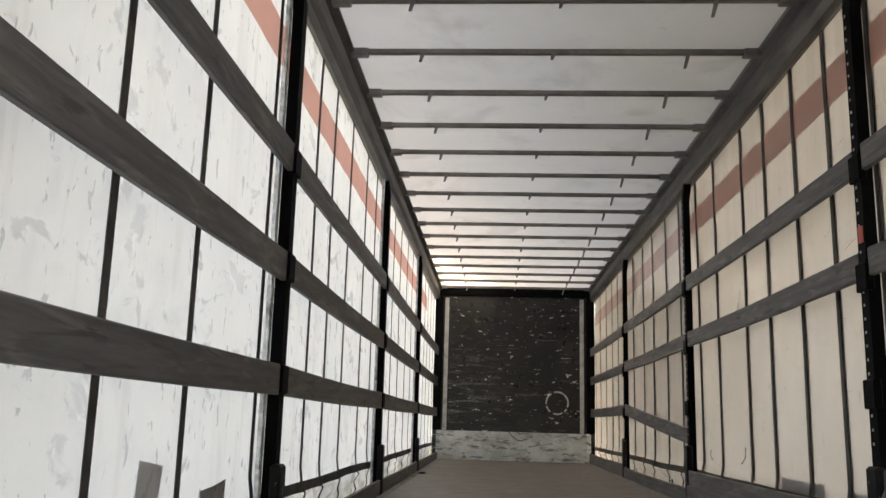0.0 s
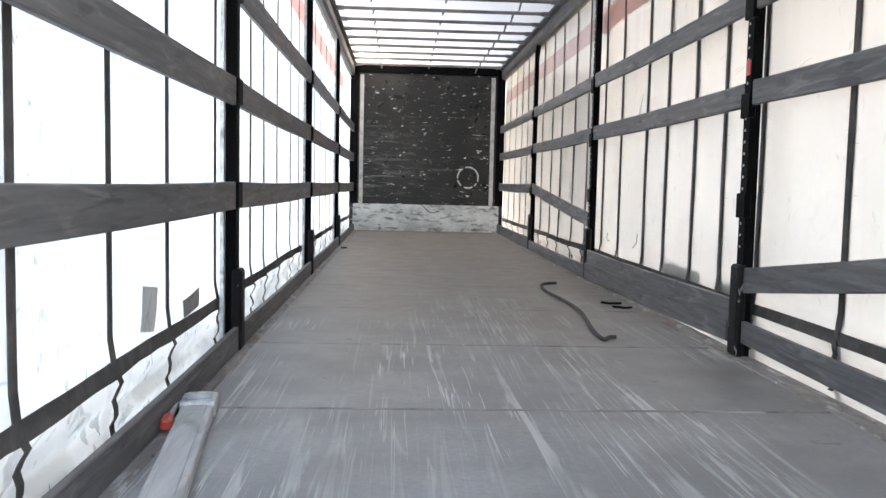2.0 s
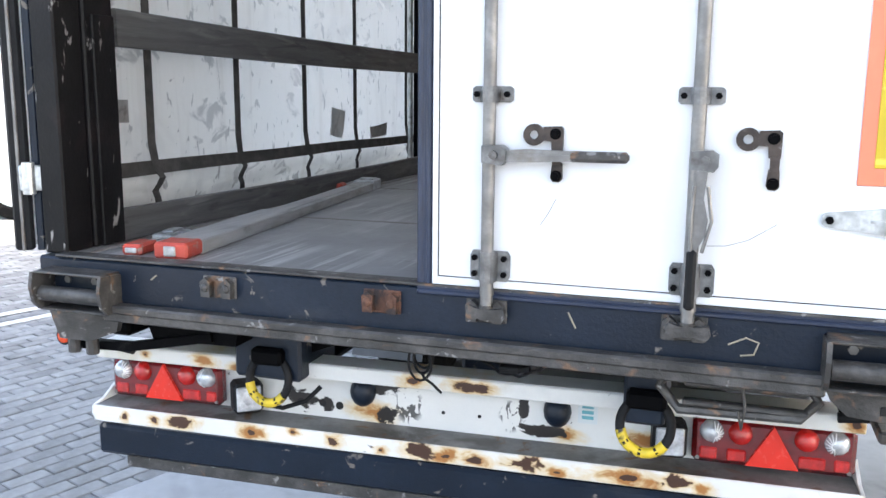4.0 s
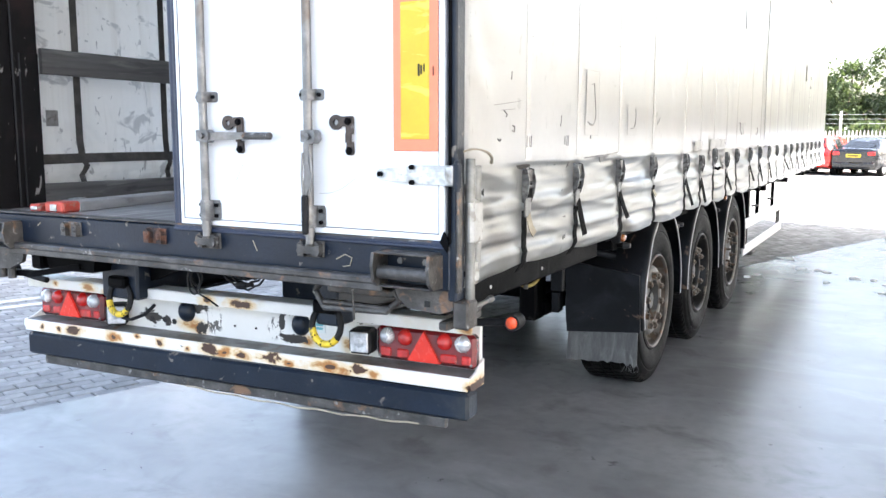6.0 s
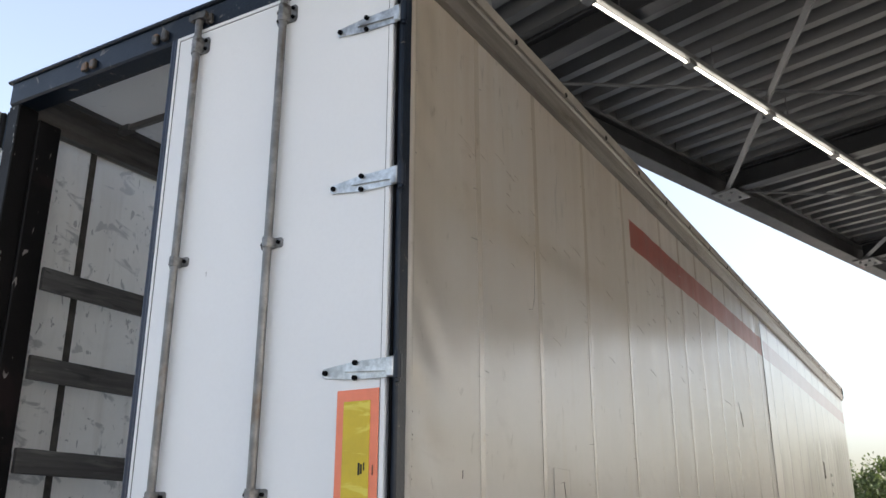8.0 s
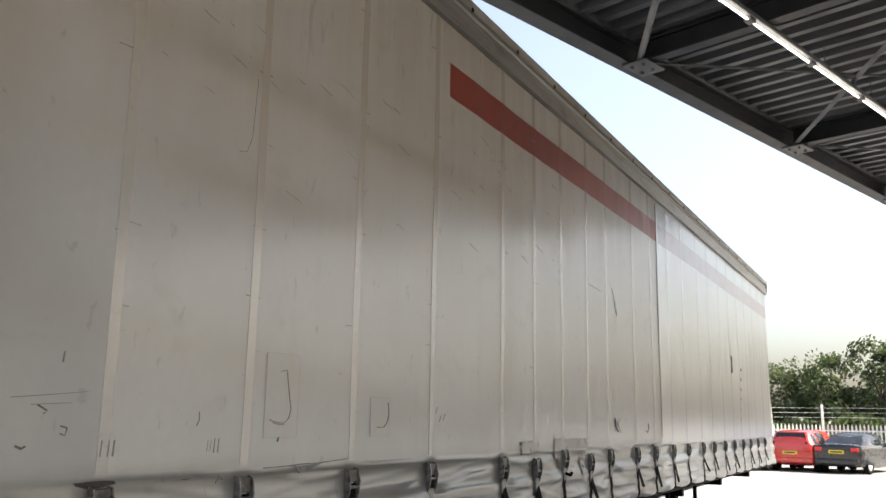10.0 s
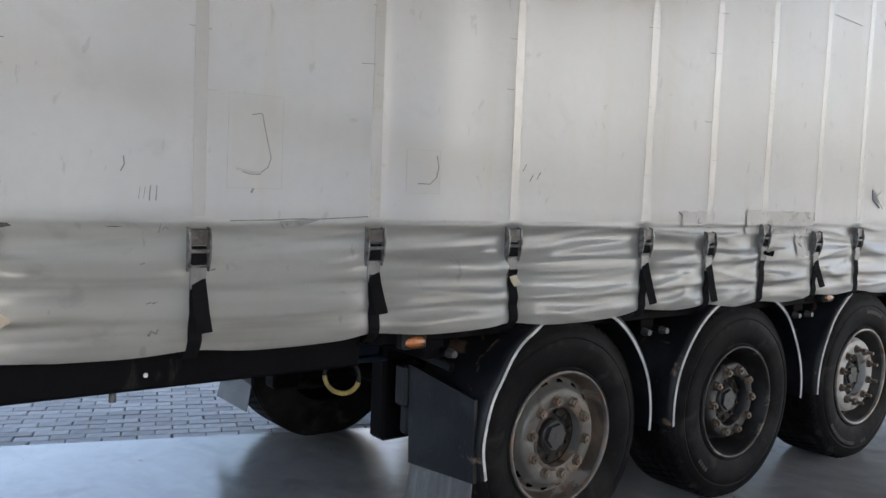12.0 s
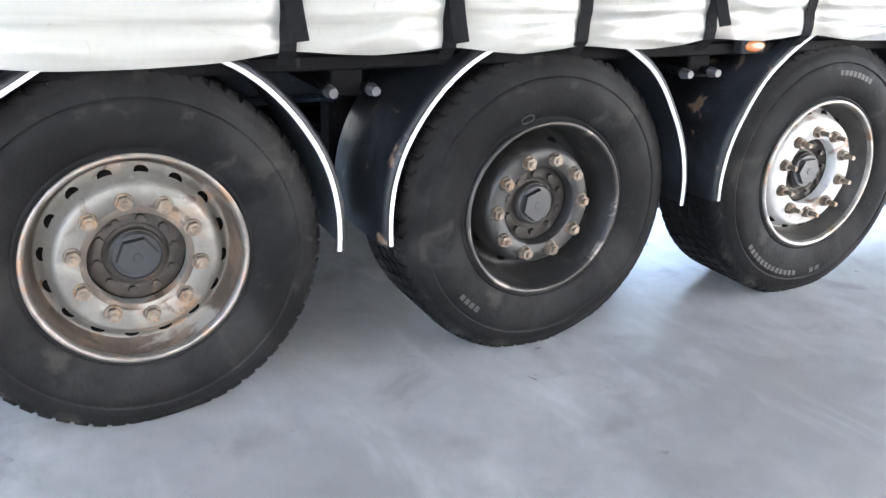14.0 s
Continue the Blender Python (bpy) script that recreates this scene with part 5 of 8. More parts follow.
for x in (-0.61, -0.10, 0.19, 0.69):
    part("top_keeper", chamfer_box(chamfer_box(B(), x - 0.05, x - 0.012, -0.055, -0.03, 3.79, 3.84, 0.006), x + 0.012, x + 0.05, -0.055, -0.03, 3.79, 3.84, 0.006), M["oily"], frame_part)

sill = part("rear_sill", chamfer_box(B(), -1.27, 1.27, -0.055, 0.02, 1.035, 1.198, 0.008), M["navy"], trailer, "dark blue rear sill with scraped paint")
part("sill_edge", chamfer_box(B(), -1.2, 1.2, -0.06, 0.0, 1.199, 1.207, 0.002), M["oily"], sill)
part("rub_rail", chamfer_box(chamfer_box(B(), -1.0, 1.02, -0.105, -0.055, 1.045, 1.072, 0.006), -1.0, 1.02, -0.098, -0.085, 1.02, 1.05, 0.004), M["oily"], sill, "worn brown steel rub rail")
for x in (-0.61, -0.10, 0.195, 0.695):
    bm = B()
    for dx in (-0.035, 0.035):
        prism(bm, [(x + dx - 0.014, 1.12), (x + dx + 0.014, 1.12), (x + dx + 0.016, 1.165), (x + dx, 1.178), (x + dx - 0.016, 1.165)], "y", -0.085, -0.055)
        ball(bm, (x + dx, -0.085, 1.148), 0.013, (1, 0.6, 1), 8)
    chamfer_box(bm, x - 0.055, x + 0.055, -0.062, -0.055, 1.115, 1.18, 0.003)
    part("lock_keeper", bm, M["rust"] if x == -0.10 else M["oily"], sill, "rusty lock keeper" if x == -0.10 else "oily steel lock keeper")
for s, x0, x1 in ((-1, -1.215, -0.965), (1, 1.015, 1.235)):
    bm = B()
    for x in (x0, x1):
        prism(bm, [(-0.05, 1.16), (-0.145, 1.165), (-0.155, 1.12), (-0.145, 1.07), (-0.12, 1.045), (-0.05, 1.045)], "x", x - 0.006, x + 0.006)
    chamfer_box(bm, x0, x1, -0.14, -0.05, 1.160, 1.168, 0.003)
    chamfer_box(bm, x0, x1, -0.12, -0.05, 1.042, 1.05, 0.003)
    buffer = part("roller_buffer", bm, M["oily"], sill, "rusty roller buffer bracket")
    part("roller", rod(B(), (x0 + 0.01, -0.115, 1.095), (x1 - 0.01, -0.115, 1.095), 0.024, 16), M["oily"], sill, "steel roller", True)
    for dx in (0.06, 0.16):
        part("buffer_bolt", rod(B(), (x0 + dx, -0.062, 1.13), (x0 + dx, -0.05, 1.13), 0.012, 6), M["bar"], sill)
for pts in ([(0.80, 1.115), (0.84, 1.135), (0.87, 1.125), (0.86, 1.095), (0.83, 1.09)], [(0.41, 1.16), (0.43, 1.12)], [(-0.85, 1.15), (-0.83, 1.165)]):
    part("paint_scrape", pipe(B(), [(x, -0.056, z) for x, z in pts], 0.0025, 5), M["beige_strap"], sill)

# closed right-hand door
DY, DX0, DX1 = -0.055, 0.043, 1.247
door = part("rear_door", chamfer_box(B(), DX0, DX1, DY, -0.012, 1.207, 3.755, 0.006), M["door"], trailer, "white rear door with galvanised hinges")
bm = B()
chamfer_box(bm, -0.004, DX0, DY + 0.006, -0.008, 1.2, 3.76, 0.006)
rod(bm, (0.006, DY + 0.012, 1.2), (0.006, DY + 0.012, 3.76), 0.010, 12)
rod(bm, (0.030, DY + 0.008, 1.2), (0.030, DY + 0.008, 3.76), 0.008, 12)
part("edge_seal", bm, M["seal"], door, "dark blue rubber edge seal", True)
bm = B()
for x0, x1, z0, z1 in ((DX0 + 0.015, DX0 + 0.018, 1.232, 3.735), (DX1 - 0.022, DX1 - 0.019, 1.232, 3.735), (DX0 + 0.015, DX1 - 0.019, 1.229, 1.232), (DX0 + 0.015, DX1 - 0.019, 3.735, 3.738)):
    chamfer_box(bm, x0, x1, DY - 0.0015, DY + 0.002, z0, z1, 0.0007)
part("panel_joint", bm, M["ink"], door)
bm = B()
for x0, x1, z0, z1 in ((DX0, DX0 + 0.015, 1.208, 3.755), (DX1 - 0.019, DX1, 1.208, 3.755), (DX0 + 0.015, DX1 - 0.019, 1.208, 1.229), (DX0 + 0.015, DX1 - 0.019, 3.738, 3.755)):
    chamfer_box(bm, x0, x1, DY - 0.004, DY + 0.001, z0, z1, 0.002)
part("border_profile", bm, M["door"], door)
part("bottom_seal", chamfer_box(chamfer_box(B(), 0.0, 1.25, DY - 0.004, -0.012, 1.190, 1.207, 0.004), 0.0, 1.25, DY - 0.010, DY, 1.178, 1.193, 0.005), M["seal"], door)


def saddle(bm, x, z, half, lobes):
    """A pressed strap over the bar with bolted ears."""
    prof = [(-0.050, 0.0), (-0.050, 0.006), (-0.024, 0.007), (-0.021, 0.030), (-0.013, 0.044), (0.0, 0.049), (0.013, 0.044), (0.021, 0.030), (0.024, 0.007), (0.056, 0.006), (0.056, 0.0)]
    rows = []
    for dz, k in ((-half, 0.86), (-half * 0.7, 1.0), (half * 0.7, 1.0), (half, 0.86)):
        rows.append([bm.verts.new((x + px * k, DY - 0.001 - py, z + dz)) for px, py in prof])
    n = len(prof)
    for a, b in zip(rows, rows[1:]):
        for k in range(n):
            bm.faces.new([a[k], a[(k + 1) % n], b[(k + 1) % n], b[k]])
    bm.faces.new(rows[0][::-1])
    bm.faces.new(rows[-1])
    for dx in (-0.037, 0.041):
        for dz in lobes:
            rod(bm, (x + dx, DY - 0.006, z + dz), (x + dx, DY - 0.010, z + dz), 0.0125, 12)


for n, x in enumerate((0.200, 0.703)):
    y = DY - 0.026
    bm = B()
    rod(bm, (x, y, 1.165), (x, y, 3.80), 0.0165, 16)
    rod(bm, (x, y, 1.195), (x, y, 1.245), 0.0195, 14, 0.0165)
    part("locking_bar", bm, M["bar"], door, "worn steel locking bar", True)
    for z in (1.150, 3.805):
        bm = B()
        rod(bm, (x, y, z - 0.018), (x, y, z + 0.018), 0.020, 14)
        prism(bm, [(x - 0.05, z - 0.010), (x - 0.04, z - 0.022), (x - 0.02, z - 0.016), (x + 0.02, z - 0.016), (x + 0.045, z - 0.024), (x + 0.056, z - 0.008), (x + 0.05, z + 0.014), (x + 0.02, z + 0.010), (x - 0.02, z + 0.010), (x - 0.042, z + 0.018)], "y", y - 0.020, y + 0.004)
        part("locking_cam", bm, M["oily"], door, "worn locking cam", True)
    for z, half, lobes in ((1.268, 0.040, (-0.021, 0.021)), (1.706, 0.020, (0.0,)), (2.640, 0.020, (0.0,)), (3.66, 0.040, (-0.021, 0.021))):
        bm = B()
        saddle(bm, x, z, half, lobes)
        bearing = part("bar_bearing" if half > 0.03 else "bar_guide", bm, M["bearing"], door, "", True)
        for dx in (-0.037, 0.041):
            for dz in lobes:
                part("bearing_bolt", rod(B(), (x + dx, DY - 0.008, z + dz), (x + dx, DY - 0.019, z + dz), 0.0082, 6), M["black"], bearing)
    # catch: an eyed arm on a bolted, stepped strap
    cx = x + 0.111
    bm = B()
    eye = [(cx + 0.027 * math.cos(k * math.pi / 10), 1.608 + 0.027 * math.sin(k * math.pi / 10)) for k in range(20)]
    hole = [(cx + 0.011 * math.cos(k * math.pi / 10), 1.608 + 0.011 * math.sin(k * math.pi / 10)) for k in range(20)]
    rings = [[bm.verts.new((px, yy, pz)) for px, pz in line] for line, yy in ((eye, DY - 0.003), (eye, DY - 0.014), (hole, DY - 0.014), (hole, DY - 0.003))]
    for a, b in zip(rings, rings[1:] + rings[:1]):
        for k in range(20):
            bm.faces.new([a[k], a[(k + 1) % 20], b[(k + 1) % 20], b[k]])
    prism(bm, [(cx + 0.022, 1.594), (cx + 0.044, 1.592), (cx + 0.046, 1.566), (cx + 0.073, 1.566), (cx + 0.074, 1.624), (cx + 0.068, 1.630), (cx + 0.024, 1.628)], "y", DY - 0.015, DY - 0.004)
    prism(bm, [(cx + 0.050, 1.570), (cx + 0.071, 1.570), (cx + 0.070, 1.536), (cx + 0.050, 1.536)], "y", DY - 0.026, DY - 0.013)
    prism(bm, [(cx + 0.048, 1.540), (cx + 0.072, 1.540), (cx + 0.074, 1.500), (cx + 0.066, 1.492), (cx + 0.050, 1.493), (cx + 0.044, 1.502)], "y", DY - 0.014, DY - 0.002)
    catch = part("handle_catch", bm, M["catch"], door, "brown steel handle catch")
    for px, pz in ((cx + 0.055, 1.611), (cx + 0.059, 1.508)):
        part("catch_bolt", rod(rod(B(), (px, DY - 0.010, pz), (px, DY - 0.018, pz), 0.014, 12), (px, DY - 0.016, pz), (px, DY - 0.026, pz), 0.0095, 6), M["black"], catch)
    bm = B()
    prism(bm, [(x - 0.012, 1.538), (x + 0.040, 1.532), (x + 0.050, 1.545), (x + 0.050, 1.572), (x + 0.036, 1.582), (x - 0.012, 1.580)], "y", y - 0.030, y + 0.010)
    rod(bm, (x + 0.020, y - 0.040, 1.558), (x + 0.020, y + 0.012, 1.558), 0.011, 8)
    clamp = part("handle_clamp", bm, M["bearing"], door)
    if n == 0:
        bm = B()
        prism(bm, [(x + 0.04, 1.540), (x + 0.12, 1.542), (x + 0.22, 1.547), (x + 0.22, 1.571), (x + 0.10, 1.574), (x + 0.04, 1.568)], "y", y - 0.020, y - 0.010)
        prism(bm, [(x + 0.06, 1.553), (x + 0.21, 1.556), (x + 0.21, 1.562), (x + 0.06, 1.560)], "y", y - 0.026, y - 0.012)
        handle = part("door_handle", bm, M["bar"], door, "steel lever handle lying level")
        part("grip", chamfer_box(B(), x + 0.205, x + 0.350, y - 0.024, y - 0.004, 1.545, 1.572, 0.008), M["oily"], handle)
    else:
        bm = B()
        prism(bm, [(x + 0.002, 1.535), (x + 0.028, 1.535), (x + 0.022, 1.47), (x + 0.034, 1.42), (x + 0.030, 1.385), (x + 0.010, 1.345), (x - 0.004, 1.36), (x + 0.004, 1.42)], "y", y - 0.034, y - 0.024)
        for dx0, dx1 in ((0.000, -0.004), (0.030, 0.042)):
            pipe(bm, [(x + dx0, y - 0.034, 1.50), (x + dx1, y - 0.036, 1.42), (x + (dx0 + dx1) / 3, y - 0.034, 1.345)], 0.0045, 6)
        handle = part("door_handle", bm, M["bar"], door, "steel lever handle hanging down")
        part("grip", chamfer_box(B(), x - 0.010, x + 0.014, y - 0.042, y - 0.018, 1.205, 1.35, 0.007), M["rubber"], handle)
for z in (1.430, 2.11, 2.805, 3.48):
    bm = B()
    prism(bm, [(0.984, z - 0.010), (0.992, z - 0.016), (1.12, z - 0.031), (1.262, z - 0.034), (1.262, z + 0.034), (1.12, z + 0.031), (0.992, z + 0.016), (0.984, z + 0.010)], "y", DY - 0.010, DY - 0.003)
    prism(bm, [(1.085, z - 0.003), (1.262, z - 0.013), (1.262, z + 0.013), (1.085, z + 0.003)], "y", DY - 0.019, DY - 0.009)
    chamfer_box(bm, 1.258, 1.290, DY - 0.022, DY - 0.003, z - 0.035, z + 0.035, 0.005)
    hinge = part("hinge", bm, M["galv"], door, "galvanised strap hinge")
    part("hinge_pin", rod(rod(B(), (1.300, DY - 0.008, z - 0.040), (1.300, DY - 0.008, z + 0.040), 0.015, 14), (1.300, DY - 0.008, z - 0.052), (1.300, DY - 0.008, z + 0.052), 0.010, 10), M["navy"], hinge, "", True)
    for x, dz in ((1.0, 0), (1.128, 0.026), (1.128, -0.026)):
        part("hinge_bolt", rod(B(), (x, DY - 0.008, z + dz), (x, DY - 0.021, z + dz), 0.0095, 6), M["black"], hinge)
bm = B()
chamfer_box(bm, 1.05, 1.225, DY - 0.006, DY - 0.001, 1.51, 2.045, 0.002)
board = part("marker_board", bm, M["board_orange"], door, "orange-bordered reflective marker board")
part("board_centre", chamfer_box(B(), 1.082, 1.192, DY - 0.009, DY - 0.005, 1.55, 2.005, 0.001), M["board_yellow"], board, "faded yellow centre panel")
for x0, x1, z0, z1 in ((1.150, 1.157, 1.76, 1.80), (1.160, 1.166, 1.765, 1.795), (1.172, 1.176, 1.775, 1.80), (1.207, 1.210, 1.76, 1.79)):
    part("label_bar", box(x0, x1, DY - 0.011, DY - 0.008, z0, z1, 0.0005), M["ink"], board)
for pts in ([(0.33, 1.38), (0.35, 1.41), (0.37, 1.45)], [(0.73, 1.352), (0.78, 1.355), (0.83, 1.372), (0.89, 1.412)], [(0.36, 2.56), (0.362, 2.58)]):
    part("scratch", pipe(B(), [(x, DY - 0.0002, z) for x, z in pts], 0.0009, 4), M["tongue"], door)
part("corner_bracket", prism(B(), [(1.235, 1.205), (1.262, 1.17), (1.268, 1.21), (1.25, 1.24)], "y", DY - 0.012, DY), M["black"], door)

# open left-hand door, folded back along the side
odoor = part("rear_door", chamfer_box(B(), -1.385, -1.345, 0.02, 1.26, 1.205, 3.755, 0.008), M["door"], trailer, "white rear door folded back against the side")
part("edge_seal", chamfer_box(B(), -1.395, -1.335, -0.005, 0.02, 1.2, 3.76, 0.008), M["rubber"], odoor)
part("edge_profile", chamfer_box(B(), -1.37, -1.36, -0.012, -0.004, 1.2, 3.76, 0.002), M["bar"], odoor)
part("edge_profile", chamfer_box(B(), -1.325, -1.30, -0.01, 0.06, 1.2, 3.76, 0.004), M["navy"], odoor)
for z in (1.435, 2.11, 2.80, 3.48):
    part("hinge", rod(chamfer_box(B(), -1.36, -1.27, -0.03, -0.012, z - 0.04, z + 0.04, 0.004), (-1.33, -0.03, z - 0.05), (-1.33, -0.03, z + 0.05), 0.02, 12), M["galv"], odoor, "", True)
odoor.matrix_local = pose(-1.345, 0, 0, 0, 0, 28) @ pose(1.345, 0, 0)

# curtain pole at the right-hand rear corner, with its ratchet
bm = B()
rod(bm, (1.302, 0.03, 0.98), (1.302, 0.03, 1.485), 0.017, 14)
rod(bm, (1.300, 0.075, 1.10), (1.300, 0.075, 1.46), 0.020, 14)
pole = part("curtain_pole", bm, M["pole_grey"], trailer, "worn grey curtain tension pole", True)
bm = B()
loop = []
for k in range(17):
    th = math.pi * (k / 16 * 1.2 - 0.1)
    loop.append((1.308 + 0.062 * 0.80 * math.cos(th), 0.045 + 0.062 * 0.60 * math.cos(th), 1.478 + 0.036 * math.sin(th)))
part("cloth_hem", rod(B(), (1.276, 0.032, 1.40), (1.276, 0.032, 3.74), 0.019, 12), M["curtain"], curtain_r, "cloth hem sewn round the end pole", True)
part("strap_loop", ribbon(B(), loop, (-0.032, 0.044, 0), (0, 0, 0.006)), M["beige_strap"], pole, "stiff beige strap loop")
part("pole_sleeve", chamfer_box(B(), 1.290, 1.322, 0.012, 0.10, 1.19, 1.345, 0.012), M["sleeve"], pole, "taped white sleeve")
part("pole_sleeve", chamfer_box(B(), 1.288, 1.316, 0.015, 0.085, 1.05, 1.14, 0.012), M["sleeve"], pole)
part("rust_edge", chamfer_box(B(), 1.288, 1.300, -0.052, -0.02, 1.03, 1.42, 0.004), M["oily"], pole)
ratchet = part("ratchet", chamfer_box(B(), 1.265, 1.325, -0.03, 0.05, 0.90, 1.0, 0.008), M["oily"], trailer, "steel curtain ratchet")
part("ratchet_handle", pipe(pipe(B(), [(1.285, 0.02, 0.950), (1.30, 0.07, 0.962), (1.32, 0.15, 0.978)], 0.009, 8), [(1.285, 0.03, 0.97), (1.30, 0.05, 0.945), (1.312, 0.10, 0.96)], 0.005, 6), M["bar"], ratchet, "", True)
part("ratchet_knob", ball(B(), (1.322, 0.158, 0.98), 0.014, (1, 1.6, 1)), M["tongue"], ratchet, "", True)

# ---- rear underrun panel, lamps and chassis ----
PY = 0.225
under_run = []
EDGE_RUST = ((-1.10, 0.614, 0.012, 0.014, 0.8), (-0.985, 0.612, 0.018, 0.014, 0.7), (-0.885, 0.616, 0.042, 0.017, 0.95), (-0.62, 0.612, 0.035, 0.02, 0.3), (-0.47, 0.63, 0.02, 0.012, 0.5), (-0.33, 0.614, 0.022, 0.017, 0.75), (-0.17, 0.604, 0.018, 0.012, 0.5),
             (-0.04, 0.618, 0.042, 0.018, 1.0), (0.045, 0.61, 0.035, 0.02, 0.3), (0.135, 0.612, 0.034, 0.02, 0.65), (0.29, 0.616, 0.05, 0.018, 1.0), (0.39, 0.602, 0.03, 0.012, 0.3), (0.60, 0.612, 0.085, 0.022, 0.35), (0.735, 0.616, 0.05, 0.018, 0.95), (0.80, 0.606, 0.025, 0.016, 0.2), (1.23, 0.60, 0.02, 0.02, 0.8))
LIP_RUST = ((-0.075, 0.829, 0.028, 0.016, 0.5), (0.115, 0.829, 0.045, 0.014, 0.85), (-0.66, 0.815, 0.03, 0.012, 0.1), (-0.80, 0.83, 0.03, 0.016, 0.1), (-1.03, 0.83, 0.012, 0.012, 0.4), (1.20, 0.83, 0.02, 0.02, 0.5))
PANEL_RUST = ((-0.50, 0.695, 0.055, 0.026, 1.1), (-0.40, 0.690, 0.016, 0.016, 1.3), (-0.205, 0.765, 0.028, 0.03, 1.3), (-0.245, 0.675, 0.05, 0.022, 0.0), (-0.19, 0.675, 0.024, 0.018, 1.2), (0.29, 0.79, 0.026, 0.014, 1.3), (0.265, 0.76, 0.009, 0.03, 1.4),
              (0.33, 0.672, 0.05, 0.014, 1.2), (0.40, 0.668, 0.03, 0.016, 0.0), (0.63, 0.675, 0.04, 0.02, 0.2))
PANEL_SCUFFS = ((-0.53, 0.80, 0.06, 0.022), (-0.12, 0.71, 0.05, 0.06), (0.22, 0.71, 0.035, 0.05), (0.66, 0.79, 0.04, 0.02))
panel = part("bumper_panel", chamfer_box(B(), -1.22, 1.22, PY, PY + 0.02, 0.63, 0.85, 0.004), rusted("rusty_panel", PANEL_RUST, PANEL_SCUFFS, (0.022, 0.018, 0.016)), trailer, "rust-blistered white bumper panel")
lip_paint, edge_paint = rusted("rusty_lip", LIP_RUST), rusted("rusty_step_edge", EDGE_RUST)
part("top_lip", chamfer_box(chamfer_box(B(), -1.225, 1.225, 0.13, PY + 0.01, 0.845, 0.855, 0.003), -1.225, 1.225, 0.126, 0.134, 0.805, 0.853, 0.003), lip_paint, panel)
part("step", chamfer_box(B(), -1.222, 1.222, 0.10, PY + 0.005, 0.628, 0.640, 0.003), M["step_dirt"], panel, "dirty step under the lamps")
part("step_edge", chamfer_box(B(), -1.225, 1.222, 0.092, 0.102, 0.585, 0.642, 0.004), edge_paint, panel, "white step edge with rust blisters")
for s in (-1, 1):
    rim = [(0.235, 0.585), (0.125, 0.585), (0.103, 0.592), (0.094, 0.61), (0.098, 0.640), (0.15, 0.648), (0.235, 0.69)]
    part("end_plate", prism(B(), rim, "x", s * 1.227 - 0.005, s * 1.227 + 0.005), edge_paint, panel, "white end plate rusted along its lower corner")
under_run.append(panel)
beam = part("underrun_beam", chamfer_box(B(), -1.22, 1.22, 0.135, 0.235, 0.475, 0.585, 0.012), M["navy"], trailer, "dark blue underrun beam")
part("rubber_strip", chamfer_box(B(), -1.12, 1.12, 0.15, 0.175, 0.43, 0.476, 0.006), M["oily"], beam, "frayed brown rubber strip")
part("loose_edge", pipe(B(), [(-0.2 + 1.2 * k / 20, 0.148, 0.432 - 0.012 * math.sin(math.pi * k / 20) + 0.004 * math.sin(k * 1.7)) for k in range(21)], 0.004, 5), M["beige_strap"], beam)
for x in (-0.275, 0.368):
    bm = B()
    ball(bm, (x, PY, 0.745), 0.052, (0.85, 0.9, 1.0), 16)
    part("rubber_buffer", bm, M["navy"], panel, "dark rubber dome buffer", True)
part("sticker", box(0.432, 0.492, PY - 0.003, PY, 0.715, 0.795, 0.001), M["sticker"], panel, "small pale sticker")
for z in (0.735, 0.752, 0.77):
    part("sticker_bar", box(0.444, 0.480, PY - 0.0045, PY - 0.002, z - 0.006, z + 0.005, 0.0005), M["teal"], panel)
for x, z in ((-0.52, 0.80), (-0.44, 0.80), (-0.50, 0.685), (-0.42, 0.69), (-0.36, 0.685), (0.0, 0.80), (0.12, 0.80), (0.0, 0.70), (0.12, 0.70), (0.62, 0.80)):
    part("bolt_hole", rod(B(), (x, PY - 0.002, z), (x, PY + 0.004, z), 0.014 if x < -0.3 else 0.006, 10), M["ink"], panel)


